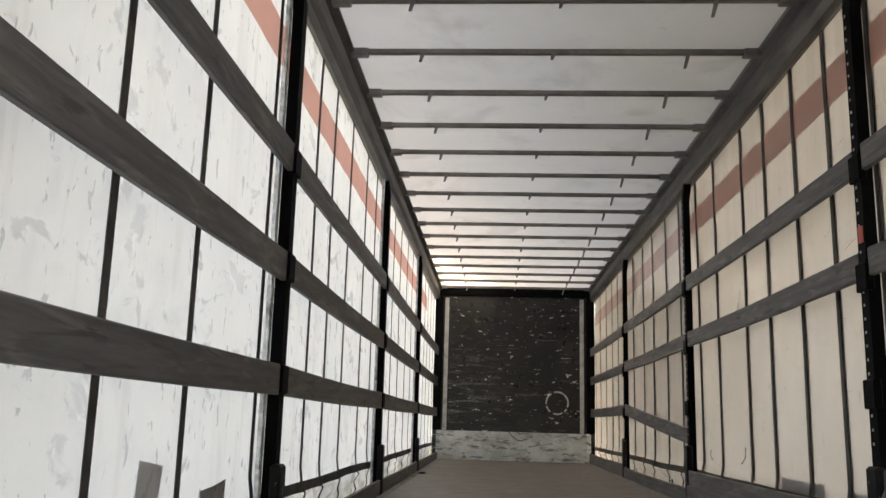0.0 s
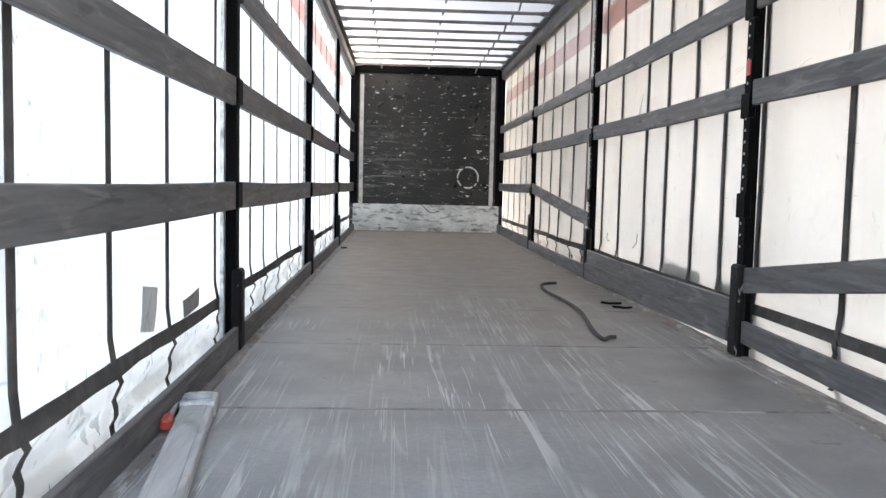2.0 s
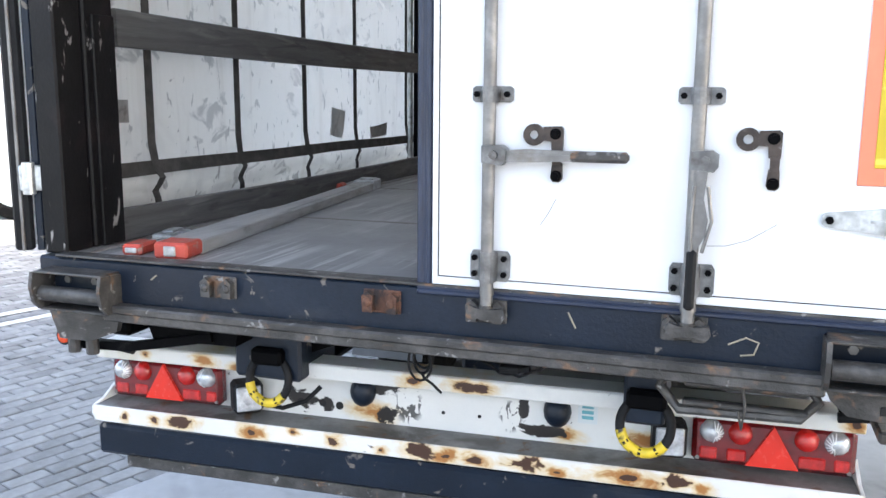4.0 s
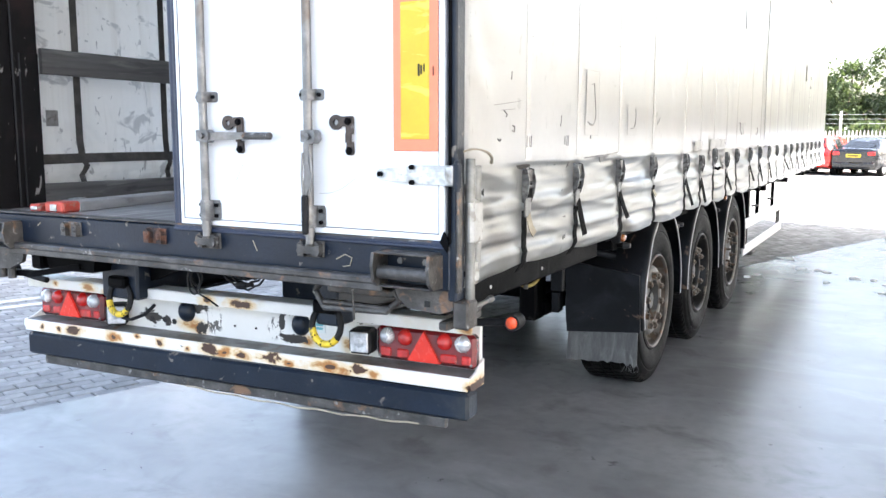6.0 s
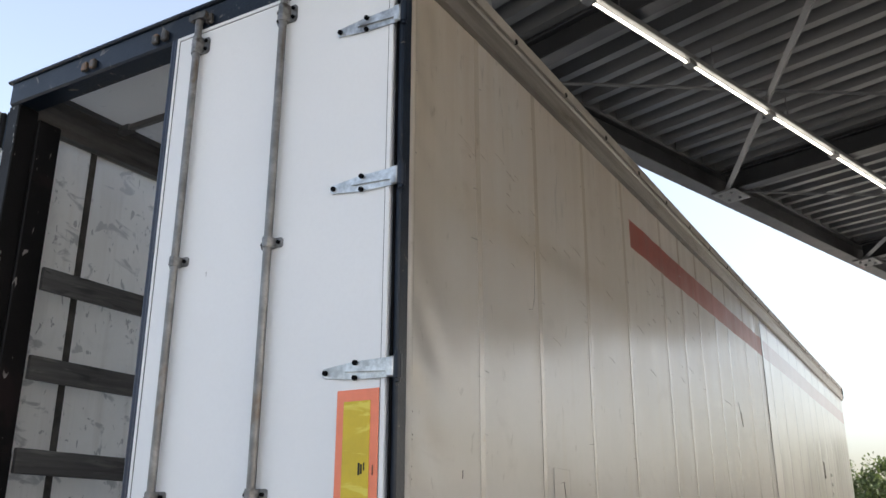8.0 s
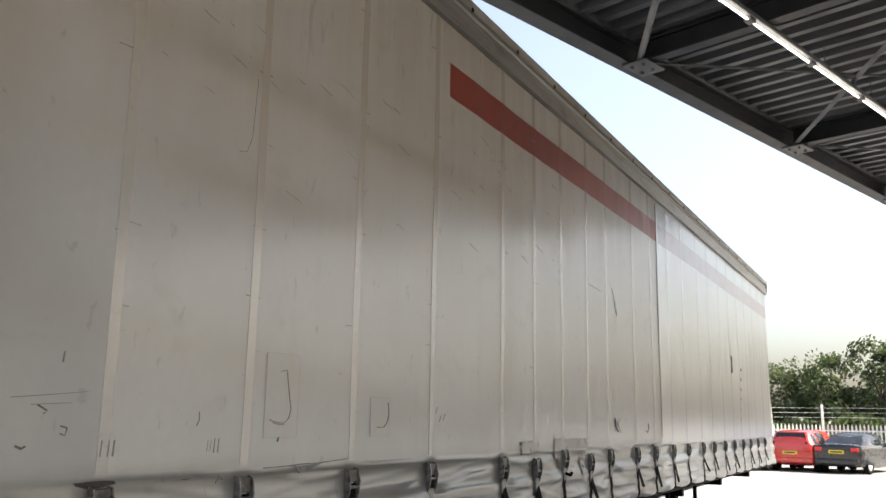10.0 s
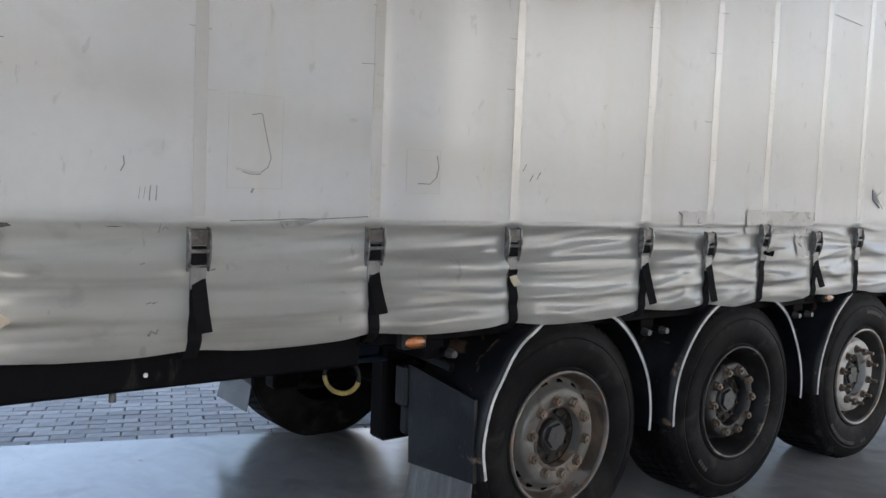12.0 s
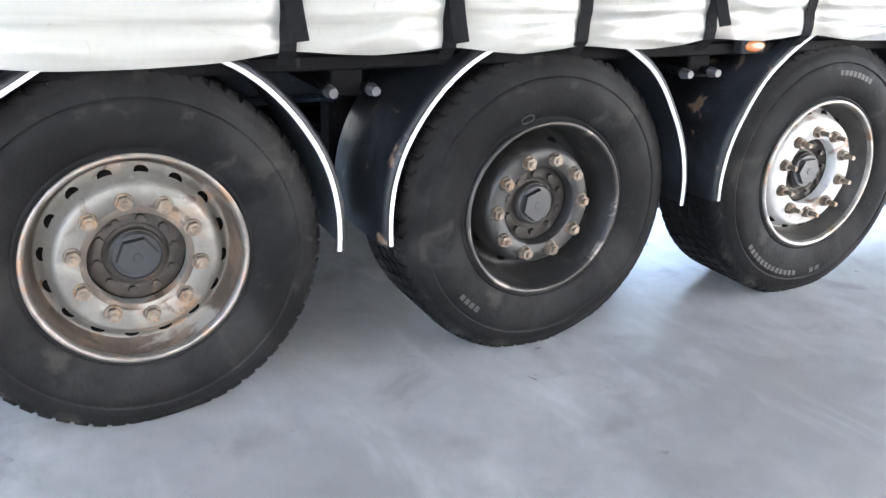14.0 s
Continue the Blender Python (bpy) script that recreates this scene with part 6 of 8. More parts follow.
def rear_lamp(x0, x1, flip):
    z0, z1 = 0.652, 0.79
    y = PY - 0.05
    bm = chamfer_box(B(), x0, x1, y, PY + 0.002, z0, z1, 0.014)
    lamp = part("rear_lamp", bm, M["red_dark"], trailer, "red combination rear lamp with triangle reflector")
    under_run.append(lamp)
    w = x1 - x0
    for f, mt, nm in ((0.12, "clear", "white_lens"), (0.30, "red", "red_lens"), (0.70, "red", "red_lens"), (0.88, "clear", "white_lens")):
        c = (x0 + f * w, y + 0.008, 0.752)
        bm = B()
        turned(bm, [(0.001, 0.034), (0.014, 0.032), (0.027, 0.024), (0.034, 0.010), (0.035, -0.01)], 24, Matrix.Translation(c) @ pose(0, 0, 0, 0, 0, -90))
        lens = part(nm, bm, M[mt], lamp, "", True)
        if mt == "clear":
            for q in range(9):
                a = math.pi * (0.06 + 0.11 * q) + (math.pi if f > 0.5 else 0) - math.pi / 2
                ray = [(c[0] + r * math.cos(a) - 0.012 * math.copysign(1, f - 0.5) * (1 - r / 0.033), c[1] - 0.0345 * math.sqrt(max(0.05, 1 - (r / 0.0355) ** 2)), c[2] + r * math.sin(a)) for r in (0.008, 0.018, 0.026, 0.032)]
                part("rib", pipe(B(), ray, 0.0018, 5), M["lens_rib"], lens)
    for f0, f1 in ((0.05, 0.16), (0.22, 0.34), (0.66, 0.82), (0.87, 0.96)):
        part("lower_lens", chamfer_box(B(), x0 + f0 * w, x0 + f1 * w, y - 0.006, y + 0.004, 0.668, 0.704, 0.006), M["red"], lamp)
    m = x0 + 0.5 * w
    part("triangle", prism(B(), [(m - 0.072, 0.662), (m + 0.072, 0.662), (m, 0.787)], "y", y - 0.012, y + 0.002), M["reflector"], lamp, "flat red triangle reflector")
    for f in (0.04, 0.96):
        part("screw", rod(B(), (x0 + f * w, y - 0.004, 0.668), (x0 + f * w, y + 0.004, 0.668), 0.006, 8), M["bar"], lamp)


rear_lamp(0.772, 1.218, 1)
rear_lamp(-1.205, -0.775, -1)
for x, z, turn in ((0.704, 0.718, 6), (-0.69, 0.702, 38)):
    body = Matrix.Translation((x, PY - 0.03, z)) @ pose(0, 0, 0, 0, 0, turn)
    wl = part("work_lamp", chamfer_box(B(), -0.05, 0.05, -0.055, 0.03, -0.052, 0.052, 0.012, body), M["rubber"], trailer, "black square reversing lamp")
    under_run.append(wl)
    part("glass", chamfer_box(B(), -0.041, 0.041, -0.060, -0.05, -0.043, 0.043, 0.008, body), M["clear"], wl, "clear ribbed glass")
    bm = B()
    turned(bm, [(0.001, 0.0), (0.02, -0.001), (0.027, -0.004)], 20, body @ pose(0, -0.061, 0, 0, 0, -90))
    part("bulb_ring", bm, M["clear"], wl, "", True)
for x in (0.622, -0.556):
    pts = [(x + 0.070 * math.cos(2 * math.pi * k / 28), 0.085 + 0.012 * math.sin(2 * math.pi * k / 28), 0.812 + 0.076 * math.sin(2 * math.pi * k / 28)) for k in range(28)]
    ring = part("towing_ring", pipe(B(), pts, 0.0135, 10, True), M["rubber"], trailer, "yellow and black towing ring", True)
    part("yellow_part", pipe(B(), pts[15:26], 0.0150, 10), M["yellow"], ring, "chipped yellow paint", True)
    for k in (17, 20, 23):
        part("chip", pipe(B(), [pts[k], [(a + b) / 2 for a, b in zip(pts[k], pts[k + 1])]], 0.0154, 8), M["rubber"], ring)
    part("ring_bracket", chamfer_box(B(), x - 0.055, x + 0.055, 0.06, 0.16, 0.862, 0.915, 0.01), M["black"], ring)
    ring.location = (-0.022, 0.065, -0.006)
for s, x0, x1 in ((-1, -0.71, -0.47), (1, 0.535, 0.65)):
    part("chassis_beam", chamfer_box(chamfer_box(chamfer_box(B(), x0, x1, 0.16, 0.42, 0.80, 1.04, 0.01), s * 0.56 - 0.06, s * 0.56 + 0.06, 0.42, 12.8, 0.78, 0.80, 0.004), s * 0.56 - 0.01, s * 0.56 + 0.01, 0.42, 12.8, 0.80, 1.04, 0.004), M["navy"], trailer, "dark chassis beam")
part("cross_member", chamfer_box(B(), -0.6, 0.6, 1.45, 1.60, 0.80, 1.03, 0.01), M["black"], trailer)
part("cross_box", chamfer_box(B(), -0.12, 0.16, 0.75, 1.15, 0.70, 1.03, 0.015), M["navy"], trailer, "dark steel box between the beams")
part("wing_plate", prism(B(), [(-0.14, 1.03), (-0.34, 0.93), (-0.47, 0.88), (-0.47, 1.03)], "y", 0.24, 0.28), M["black"], trailer)
for y in (2.2, 3.5, 4.85, 6.4, 8.0, 10.0, 12.0):
    part("cross_member", chamfer_box(B(), -1.15, 1.15, y - 0.05, y + 0.05, 0.90, 1.03, 0.006), M["black"], trailer)
for s in (-1, 1):
    part("outer_rail", chamfer_box(B(), min(s * 1.08, s * 1.16), max(s * 1.08, s * 1.16), 0.12, 1.85, 0.905, 1.03, 0.01), M["black"], trailer, "black outer floor rail")
    part("floor_edge", chamfer_box(B(), min(s * 1.10, s * 1.2), max(s * 1.10, s * 1.2), 1.86, 13.5, 0.985, 1.03, 0.006), M["black"], trailer)
for y in (0.5, 1.05):
    part("rail_hole", rod(B(), (1.155, y, 0.955), (1.163, y, 0.955), 0.008, 8), M["white_edge"], trailer)
part("rail_bolt", rod(B(), (1.12, 0.96, 0.87), (1.12, 0.96, 0.91), 0.012, 8), M["oily"], trailer)

# the whole under-run sits slightly askew under the bed, its right end pushed in
ASKEW = radians(2.9)
for ob in under_run:
    ob.location, ob.rotation_euler.z = (-0.04, 0.113, -0.006), ASKEW
beam.location, beam.rotation_euler.z = (-0.035, 0.074, -0.016), ASKEW

# loose lock gear carried under the right-hand corner
gear = part("ramp_gear", chamfer_box(B(), 0.70, 1.0, 0.02, 0.07, 0.955, 0.985, 0.006), M["oily"], trailer, "oily steel folding gear under the sill")
part("gear_arm", pipe(B(), [(0.66, 0.03, 0.985), (0.64, 0.03, 0.95), (0.69, 0.02, 0.895), (0.98, 0.0, 0.91), (1.02, 0.02, 0.95), (1.0, 0.03, 0.985)], 0.014, 8), M["oily"], gear)
part("gear_bar", chamfer_box(B(), 0.70, 1.0, -0.01, 0.02, 0.915, 0.93, 0.004), M["oily"], gear)
part("gear_tie", pipe(B(), [(0.84, -0.015, 0.995), (0.85, -0.02, 0.93), (0.845, -0.012, 0.87), (0.83, 0.0, 0.93)], 0.004, 6), M["oily"], gear)
part("corner_plate", prism(B(), [(1.02, 1.035), (1.27, 1.035), (1.27, 0.965), (1.21, 0.945), (1.08, 0.955), (1.04, 0.99)], "y", -0.02, 0.0), M["oily"], trailer, "dirty steel corner plate")
part("plate_hole", box(1.15, 1.172, -0.023, -0.018, 0.966, 0.988, 0.001), M["ink"], trailer)
part("stay", chamfer_box(B(), 1.165, 1.205, 0.05, 0.33, 0.868, 0.90, 0.006), M["oily"], trailer)
# left-hand corner
gear.location.z = 0.018
part("corner_plate", prism(B(), [(-1.26, 1.035), (-0.98, 1.035), (-1.0, 0.97), (-1.10, 0.93), (-1.22, 0.93)], "y", -0.04, -0.02), M["oily"], trailer)
part("corner_arm", pipe(B(), [(-1.2, 0.02, 0.90), (-1.0, 0.03, 0.905), (-0.72, 0.06, 0.955)], 0.02, 4), M["black"], trailer)
part("tool_box", prism(B(), [(-0.98, 1.03), (-0.62, 1.03), (-0.64, 0.93), (-0.94, 0.925)], "y", 0.06, 0.3), M["black"], trailer)
for x in (-1.19, -1.12):
    part("corner_bolt", rod(B(), (x, -0.01, 0.88), (x, -0.01, 0.94), 0.02, 8), M["oily"], trailer)

# marker lamps on rubber stalks
for s in (-1, 1):
    y = 0.285 if s > 0 else 0.16
    arm = part("marker_stalk", pipe(B(), [(s * 1.10, y, 0.845), (s * 1.25, y, 0.862), (s * 1.35, y + 0.005, 0.874)], 0.015, 10), M["rubber"], trailer, "black rubber marker stalk", True)
    bm = B()
    rod(bm, (s * 1.362, y - 0.03, 0.876), (s * 1.362, y + 0.03, 0.876), 0.031, 18)
    part("lamp_body", bm, M["rubber"], arm, "", True)
    bm = B()
    turned(bm, [(0.001, 0.010), (0.014, 0.008), (0.022, 0.003), (0.025, -0.012)], 20, Matrix.Translation((s * 1.362, y - 0.032, 0.876)) @ pose(0, 0, 0, 0, 0, -90))
    part("lens", bm, M["marker"], arm, "orange-red lens", True)
for y, z in ((2.04, 0.995), (5.01, 1.02)):
    bm = B()
    ball(bm, (1.246, y, z), 0.03, (0.4, 1.6, 0.75), 14)
    marker = part("side_marker", bm, M["amber"], trailer, "amber side marker lamp", True)
    part("marker_bracket", chamfer_box(B(), 1.19, 1.243, y - 0.056, y + 0.056, z - 0.028, z + 0.05, 0.008), M["rubber"], marker)
for k, (wide, drop) in enumerate(((0.036, 0.11), (0.026, 0.09), (0.030, 0.075))):
    pts = [(-0.04 + 0.004 * k + wide * math.sin(2 * math.pi * j / 16), 0.08 + 0.006 * k, 0.995 - 0.5 * drop * (1 - math.cos(2 * math.pi * j / 16))) for j in range(17)]
    part("cable", pipe(B(), pts, 0.0042, 6), M["rubber"], trailer, "", True)
part("cable", pipe(B(), [(-0.035, 0.08, 0.91), (-0.03, 0.09, 0.89), (-0.018, 0.13, 0.86), (-0.012, 0.19, 0.815)], 0.0042, 6), M["rubber"], trailer, "", True)
for k, drop in enumerate((0.085, 0.06, 0.045, 0.03)):
    pts = [(0.10 + 0.01 * k + (0.27 - 0.02 * k) * j / 14, 0.085 + 0.005 * k, 1.015 - drop * math.sin(math.pi * j / 14) ** 0.8 + 0.004 * math.sin(2.1 * j + k)) for j in range(15)]
    part("cable", pipe(B(), pts, 0.0045, 6), M["rubber"], trailer, "", True)
part("plug", rod(rod(B(), (0.20, 0.078, 0.948), (0.255, 0.078, 0.95), 0.012, 10), (0.255, 0.078, 0.95), (0.285, 0.078, 0.956), 0.009, 10), M["rubber"], trailer, "black cable plug")
part("cable", pipe(B(), [(-0.62, PY - 0.03, 0.70), (-0.55, PY - 0.04, 0.70), (-0.47, PY - 0.03, 0.73), (-0.43, PY - 0.005, 0.775)], 0.008, 6), M["rubber"], trailer)

# ---- wheels and mudguards ----
HUB_Z, AXLES = 0.495, (2.868, 4.183, 5.495)


def tyre_mesh():
    """Sidewall, shoulder and five worn ribs cut into blocks."""
    wall = [(0.292, -0.02), (0.300, -0.008), (0.312, -0.006), (0.318, -0.010), (0.324, -0.005), (0.36, 0.003), (0.405, 0.006), (0.440, 0.003), (0.446, -0.002), (0.452, 0.001), (0.470, -0.004), (0.488, -0.012), (0.494, -0.018), (0.506, -0.021)]
    rows = [(r, x, 0) for r, x in wall] + [(0.519, -0.031, 1), (0.527, -0.040, 1)]
    for n, x in enumerate((-0.046, -0.110, -0.174, -0.238, -0.302)):
        rows += [(0.531, x, 1 + n), (0.5325, x - 0.026, 1 + n), (0.531, x - 0.052, 1 + n), (0.522, x - 0.054, 0), (0.522, x - 0.062, 0)]
    rows += [(r, x, 0) for r, x in ((0.505, -0.362), (0.47, -0.378), (0.42, -0.386), (0.36, -0.384), (0.30, -0.36))]
    pitches, beats = 64, (0.0, 0.66, 0.70, 0.95)
    bm = B()
    rings = []
    for r, x, rib in rows:
        ring = []
        for k in range(pitches):
            for n, f in enumerate(beats):
                a = 2 * math.pi * (k + f + 0.37 * rib) / pitches
                q = r - (0.007 if rib and n >= 2 else 0.0)
                z = max(q * math.sin(a), GROUND - HUB_Z + 0.002)
                ring.append(bm.verts.new((x, q * math.cos(a), z)))
        rings.append(ring)
    n = pitches * len(beats)
    for a, b in zip(rings, rings[1:]):
        for k in range(n):
            bm.faces.new([a[k], a[(k + 1) % n], b[(k + 1) % n], b[k]])
    return mesh_of("tyre", bm, M["tyre"], True, False)


TYRE = tyre_mesh()
LIP = [(0.292, -0.03), (0.3015, -0.012), (0.303, -0.001), (0.298, 0.004), (0.290, 0.0), (0.284, -0.014)]
DISCS = {
    "silver": [(0.279, -0.045), (0.272, -0.072), (0.263, -0.082), (0.252, -0.080), (0.236, -0.060), (0.222, -0.036), (0.214, -0.026), (0.206, -0.022), (0.141, -0.022), (0.137, -0.028), (0.136, -0.07)],
    "black": [(0.276, -0.08), (0.266, -0.17), (0.250, -0.195), (0.226, -0.17), (0.214, -0.10), (0.207, -0.062), (0.199, -0.047), (0.188, -0.042), (0.141, -0.040), (0.137, -0.046), (0.136, -0.09)],
    "white": [(0.277, -0.06), (0.269, -0.105), (0.256, -0.115), (0.244, -0.098), (0.232, -0.068), (0.223, -0.050), (0.214, -0.043), (0.141, -0.042), (0.137, -0.048), (0.136, -0.09)],
}
# face of the disc, reach of the studs, ring of vent holes: count, radius, x, tilt of the cone
FITTINGS = {"silver": (-0.022, 0.030, 16, 0.240, -0.0655, 55), "black": (-0.040, 0.034, 10, 0.219, -0.13, 78), "white": (-0.042, 0.062, 16, 0.236, -0.078, 62)}


def wheel(kind, place):
    face, reach, nh, hr, hx, tilt = FITTINGS[kind]
    bm = B()
    turned(bm, LIP[-2:] + DISCS[kind], 72, None, False)
    w = part("wheel", bm, M["rim_" + kind], trailer, {"silver": "dirty silver steel wheel", "black": "dusty black steel wheel", "white": "pale steel wheel with long studs"}[kind], True, True)
    w.matrix_local = place
    t = new("tyre", TYRE)
    t.parent = w
    tagged(t, "black worn truck tyre")
    part("rim_lip", turned(B(), LIP, 72, None, False), M[{"silver": "rim_lip", "black": "rim_lip_dark", "white": "rim_lip_pale"}[kind]], w, "scraped rim edge", True, True)
    if kind != "black":
        inner = [(r - 0.0008, x + 0.0012) for r, x in [LIP[-1]] + DISCS[kind][:3]]
        part("rim_barrel", turned(B(), inner, 72, None, False), M["rim_rust" if kind == "silver" else "rim_dim"], w, "rusty brown rim barrel" if kind == "silver" else "", True, True)
    for k in range(nh):
        m = pose(0, 0, 0, 360 * (k + 0.3) / nh, 0, 0) @ Matrix.Translation((hx, hr, 0)) @ pose(0, 0, 0, 0, 0, 90 - tilt)
        hole = turned(B(), [(0.0005, -0.004), (0.0125, -0.004), (0.0145, 0.0015), (0.0165, 0.001)], 16, m @ Matrix.Diagonal((1, 1, 1.2, 1)))
        part("vent_hole", hole, M["hole"], w)
    for k in range(10):
        a = 2 * math.pi * (k + 0.5) / 10
        c = Vector((face, 0.1685 * math.cos(a), 0.1685 * math.sin(a)))
        bm = B()
        rod(bm, c - Vector((0.002, 0, 0)), c + Vector((0.006, 0, 0)), 0.026, 14, 0.024)
        rod(bm, c, c + Vector((0.024, 0, 0)), 0.0228, 6, 0.0205)
        rod(bm, c, c + Vector((reach, 0, 0)), 0.0115, 10, 0.0095)
        part("nut", bm, M["nut"], w)
    if kind == "silver":
        part("hub_grime", turned(B(), [(0.1335, face + 0.0004), (0.138, face + 0.0012), (0.149, face + 0.0010), (0.1515, face + 0.0002)], 60, None, False), M["rim_rust"], w, "rusty grime round the hub", True, True)
    # the hub sits back inside the disc's opening
    deep = face - 0.052
    bm = B()
    turned(bm, [(0.1355, deep - 0.01), (0.134, deep), (0.118, deep + 0.004), (0.092, deep + 0.004), (0.085, deep - 0.004), (0.076, deep - 0.004), (0.074, deep + 0.016), (0.001, deep + 0.016)], 48, None, True)
    part("hub", bm, M["hub"], w, "rusty wheel hub", True)
    for k in range(10):
        a = 2 * math.pi * k / 10
        part("hub_bolt", rod(B(), (deep, 0.106 * math.cos(a), 0.106 * math.sin(a)), (deep + 0.020, 0.106 * math.cos(a), 0.106 * math.sin(a)), 0.0125, 6), M["hub"], w)
    bm = B()
    turned(bm, [(0.070, deep), (0.070, deep + 0.020), (0.064, deep + 0.026)], 32, None, True)
    rod(bm, (deep + 0.02, 0, 0), (deep + 0.042, 0, 0), 0.060, 6, 0.055)
    rod(bm, (deep + 0.04, 0, 0), (deep + 0.0435, 0, 0), 0.016, 12, 0.012)
    part("hub_cap", bm, M["cap"], w, "dark hexagonal hub cap")
    # moulded marks on the sidewall
    marks = {"silver": (), "black": ((84, 90, 0.318), (200, 214, 0.40)), "white": ((215, 262, 0.41), (272, 281, 0.41), (60, 88, 0.40))}[kind]
    for a0, a1, r in marks:
        if kind == "black" and r < 0.33:
            ring = [(0.0, (r + 0.012) * math.cos(radians(87)) + 0.024 * math.cos(q), (r + 0.012) * math.sin(radians(87)) + 0.011 * math.sin(q)) for q in [2 * math.pi * k / 20 for k in range(20)]]
            part("moulded_mark", pipe(B(), ring, 0.0022, 6, True), M["rubber_pale"], w)
            continue
        n = max(2, int((a1 - a0) / 3.4))
        for k in range(n):
            a, b = radians(a0 + (a1 - a0) * k / n), radians(a0 + (a1 - a0) * (k + 0.72) / n)
            bar = [(0.0055, q * math.cos(c), q * math.sin(c)) for q, c in ((r, a), (r, b), (r + 0.020, b), (r + 0.020, a))]
            bm = B()
            prism(bm, [(p[1], p[2]) for p in bar], "x", 0.002, 0.0068)
            part("moulded_mark", bm, M["rubber_pale"], w)
    return w


# arch of each guard's white edge: rows of (angle from the rear, radius, outward x)
ARCHES = [
    [(-10, 0.487, 1.29), (10, 0.503, 1.29), (33, 0.515, 1.288), (60, 0.548, 1.28), (85, 0.580, 1.262), (115, 0.584, 1.255), (148, 0.570, 1.252), (184, 0.562, 1.25)],
    [(-4, 0.577, 1.264), (27, 0.590, 1.264), (60, 0.596, 1.262), (90, 0.594, 1.258), (125, 0.582, 1.255), (150, 0.562, 1.255), (184, 0.566, 1.255)],
    [(-4, 0.556, 1.258), (27, 0.560, 1.258), (50, 0.574, 1.256), (75, 0.592, 1.254), (110, 0.590, 1.252), (150, 0.575, 1.25), (184, 0.570, 1.25)],
]


def arch(rows, a):
    for (a0, r0, x0), (a1, r1, x1) in zip(rows, rows[1:]):
        if a <= a1:
            f = fade(a, a0, a1)
            return r0 + (r1 - r0) * f, x0 + (x1 - x0) * f
    return rows[-1][1:]


def swept(rows, profile, s, y):
    """A profile of (x from the lip or an absolute x, radius beyond the lip) carried round the arch."""
    bm = B()
    rings = []
    a0, a1 = rows[0][0], rows[-1][0]
    for k in range(57):
        a = a0 + (a1 - a0) * k / 56
        r, lip = arch(rows, a)
        ca, sa = math.cos(radians(a)), math.sin(radians(a))
        rings.append([bm.verts.new((s * (lip + x if x <= 0.1 else x), y - (r + dr) * ca, HUB_Z + (r + dr) * sa)) for x, dr in profile])
    n = len(profile)
    for a, b in zip(rings, rings[1:]):
        for k in range(n):
            bm.faces.new([a[k], a[(k + 1) % n], b[(k + 1) % n], b[k]])
    bm.faces.new(rings[0][::-1])
    bm.faces.new(rings[-1])
    return bm


GUARD = ((-0.010, 0.0), (-0.001, 0.0), (0.0, 0.016), (-0.002, 0.024), (-0.010, 0.031), (-0.030, 0.035), (1.02, 0.042), (0.83, 0.036), (0.80, 0.02), (0.806, 0.014), (0.835, 0.030), (1.02, 0.036), (-0.032, 0.029), (-0.014, 0.022))
for n, y in enumerate(AXLES):
    kind = ("silver", "black", "white")[n]
    wheel(kind, pose(1.229, y, HUB_Z, (8, 20, 3)[n], 0, 0))
    wheel("black", pose(-1.215, y, HUB_Z, 0, 0, 180))
    part("axle", rod(B(), (-1.1, y, HUB_Z), (1.1, y, HUB_Z), 0.065, 16), M["black"], trailer, "black axle tube", True)
    for s in (-1, 1):
        part("brake_drum", turned(B(), [(0.05, 0.0), (0.20, 0.0), (0.20, 0.20), (0.05, 0.20)], 32, Matrix.Translation((s * 0.95 - 0.1, y, HUB_Z)), True), M["black"], trailer, "", True)
        part("air_spring", rod(B(), (s * 0.60, y + 0.33, 0.52), (s * 0.60, y + 0.33, 0.82), 0.14, 20), M["rubber"], trailer, "", True)
        part("trailing_arm", chamfer_box(B(), min(s * 0.54, s * 0.66), max(s * 0.54, s * 0.66), y - 0.45, y + 0.45, 0.42, 0.52, 0.02), M["black"], trailer)
        part("hanger_bracket", chamfer_box(B(), min(s * 0.5, s * 0.62), max(s * 0.5, s * 0.62), y - 0.55, y - 0.38, 0.40, 0.85, 0.015), M["black"], trailer)
        guard = part("mudguard", swept(ARCHES[n], GUARD, s, y), M["guard"], trailer, "dusty black plastic mudguard with white edge", True)
        part("white_edge", swept(ARCHES[n], ((0.0005, 0.001), (0.0035, 0.002), (0.0035, 0.013), (0.0015, 0.0145)), s, y), M["white_edge"], guard, "white painted edge")
        for dy in (-0.66, 0.60):
            part("guard_stay", pipe(B(), [(s * 0.62, y + dy, 0.95), (s * 0.95, y + dy, 0.94), (s * 1.19, y + dy * 0.94, 0.925)], 0.016, 8), M["black"], guard, "", True)
            part("stay_end", rod(B(), (s * 1.185, y + dy * 0.94, 0.925), (s * 1.225, y + dy * 0.94, 0.925), 0.020, 12, 0.014), M["stay"], guard, "", True)
    part("brake_chamber", rod(B(), (0.35, y - 0.2, 0.62), (0.35, y + 0.1, 0.62), 0.09, 18), M["black"], trailer, "", True)

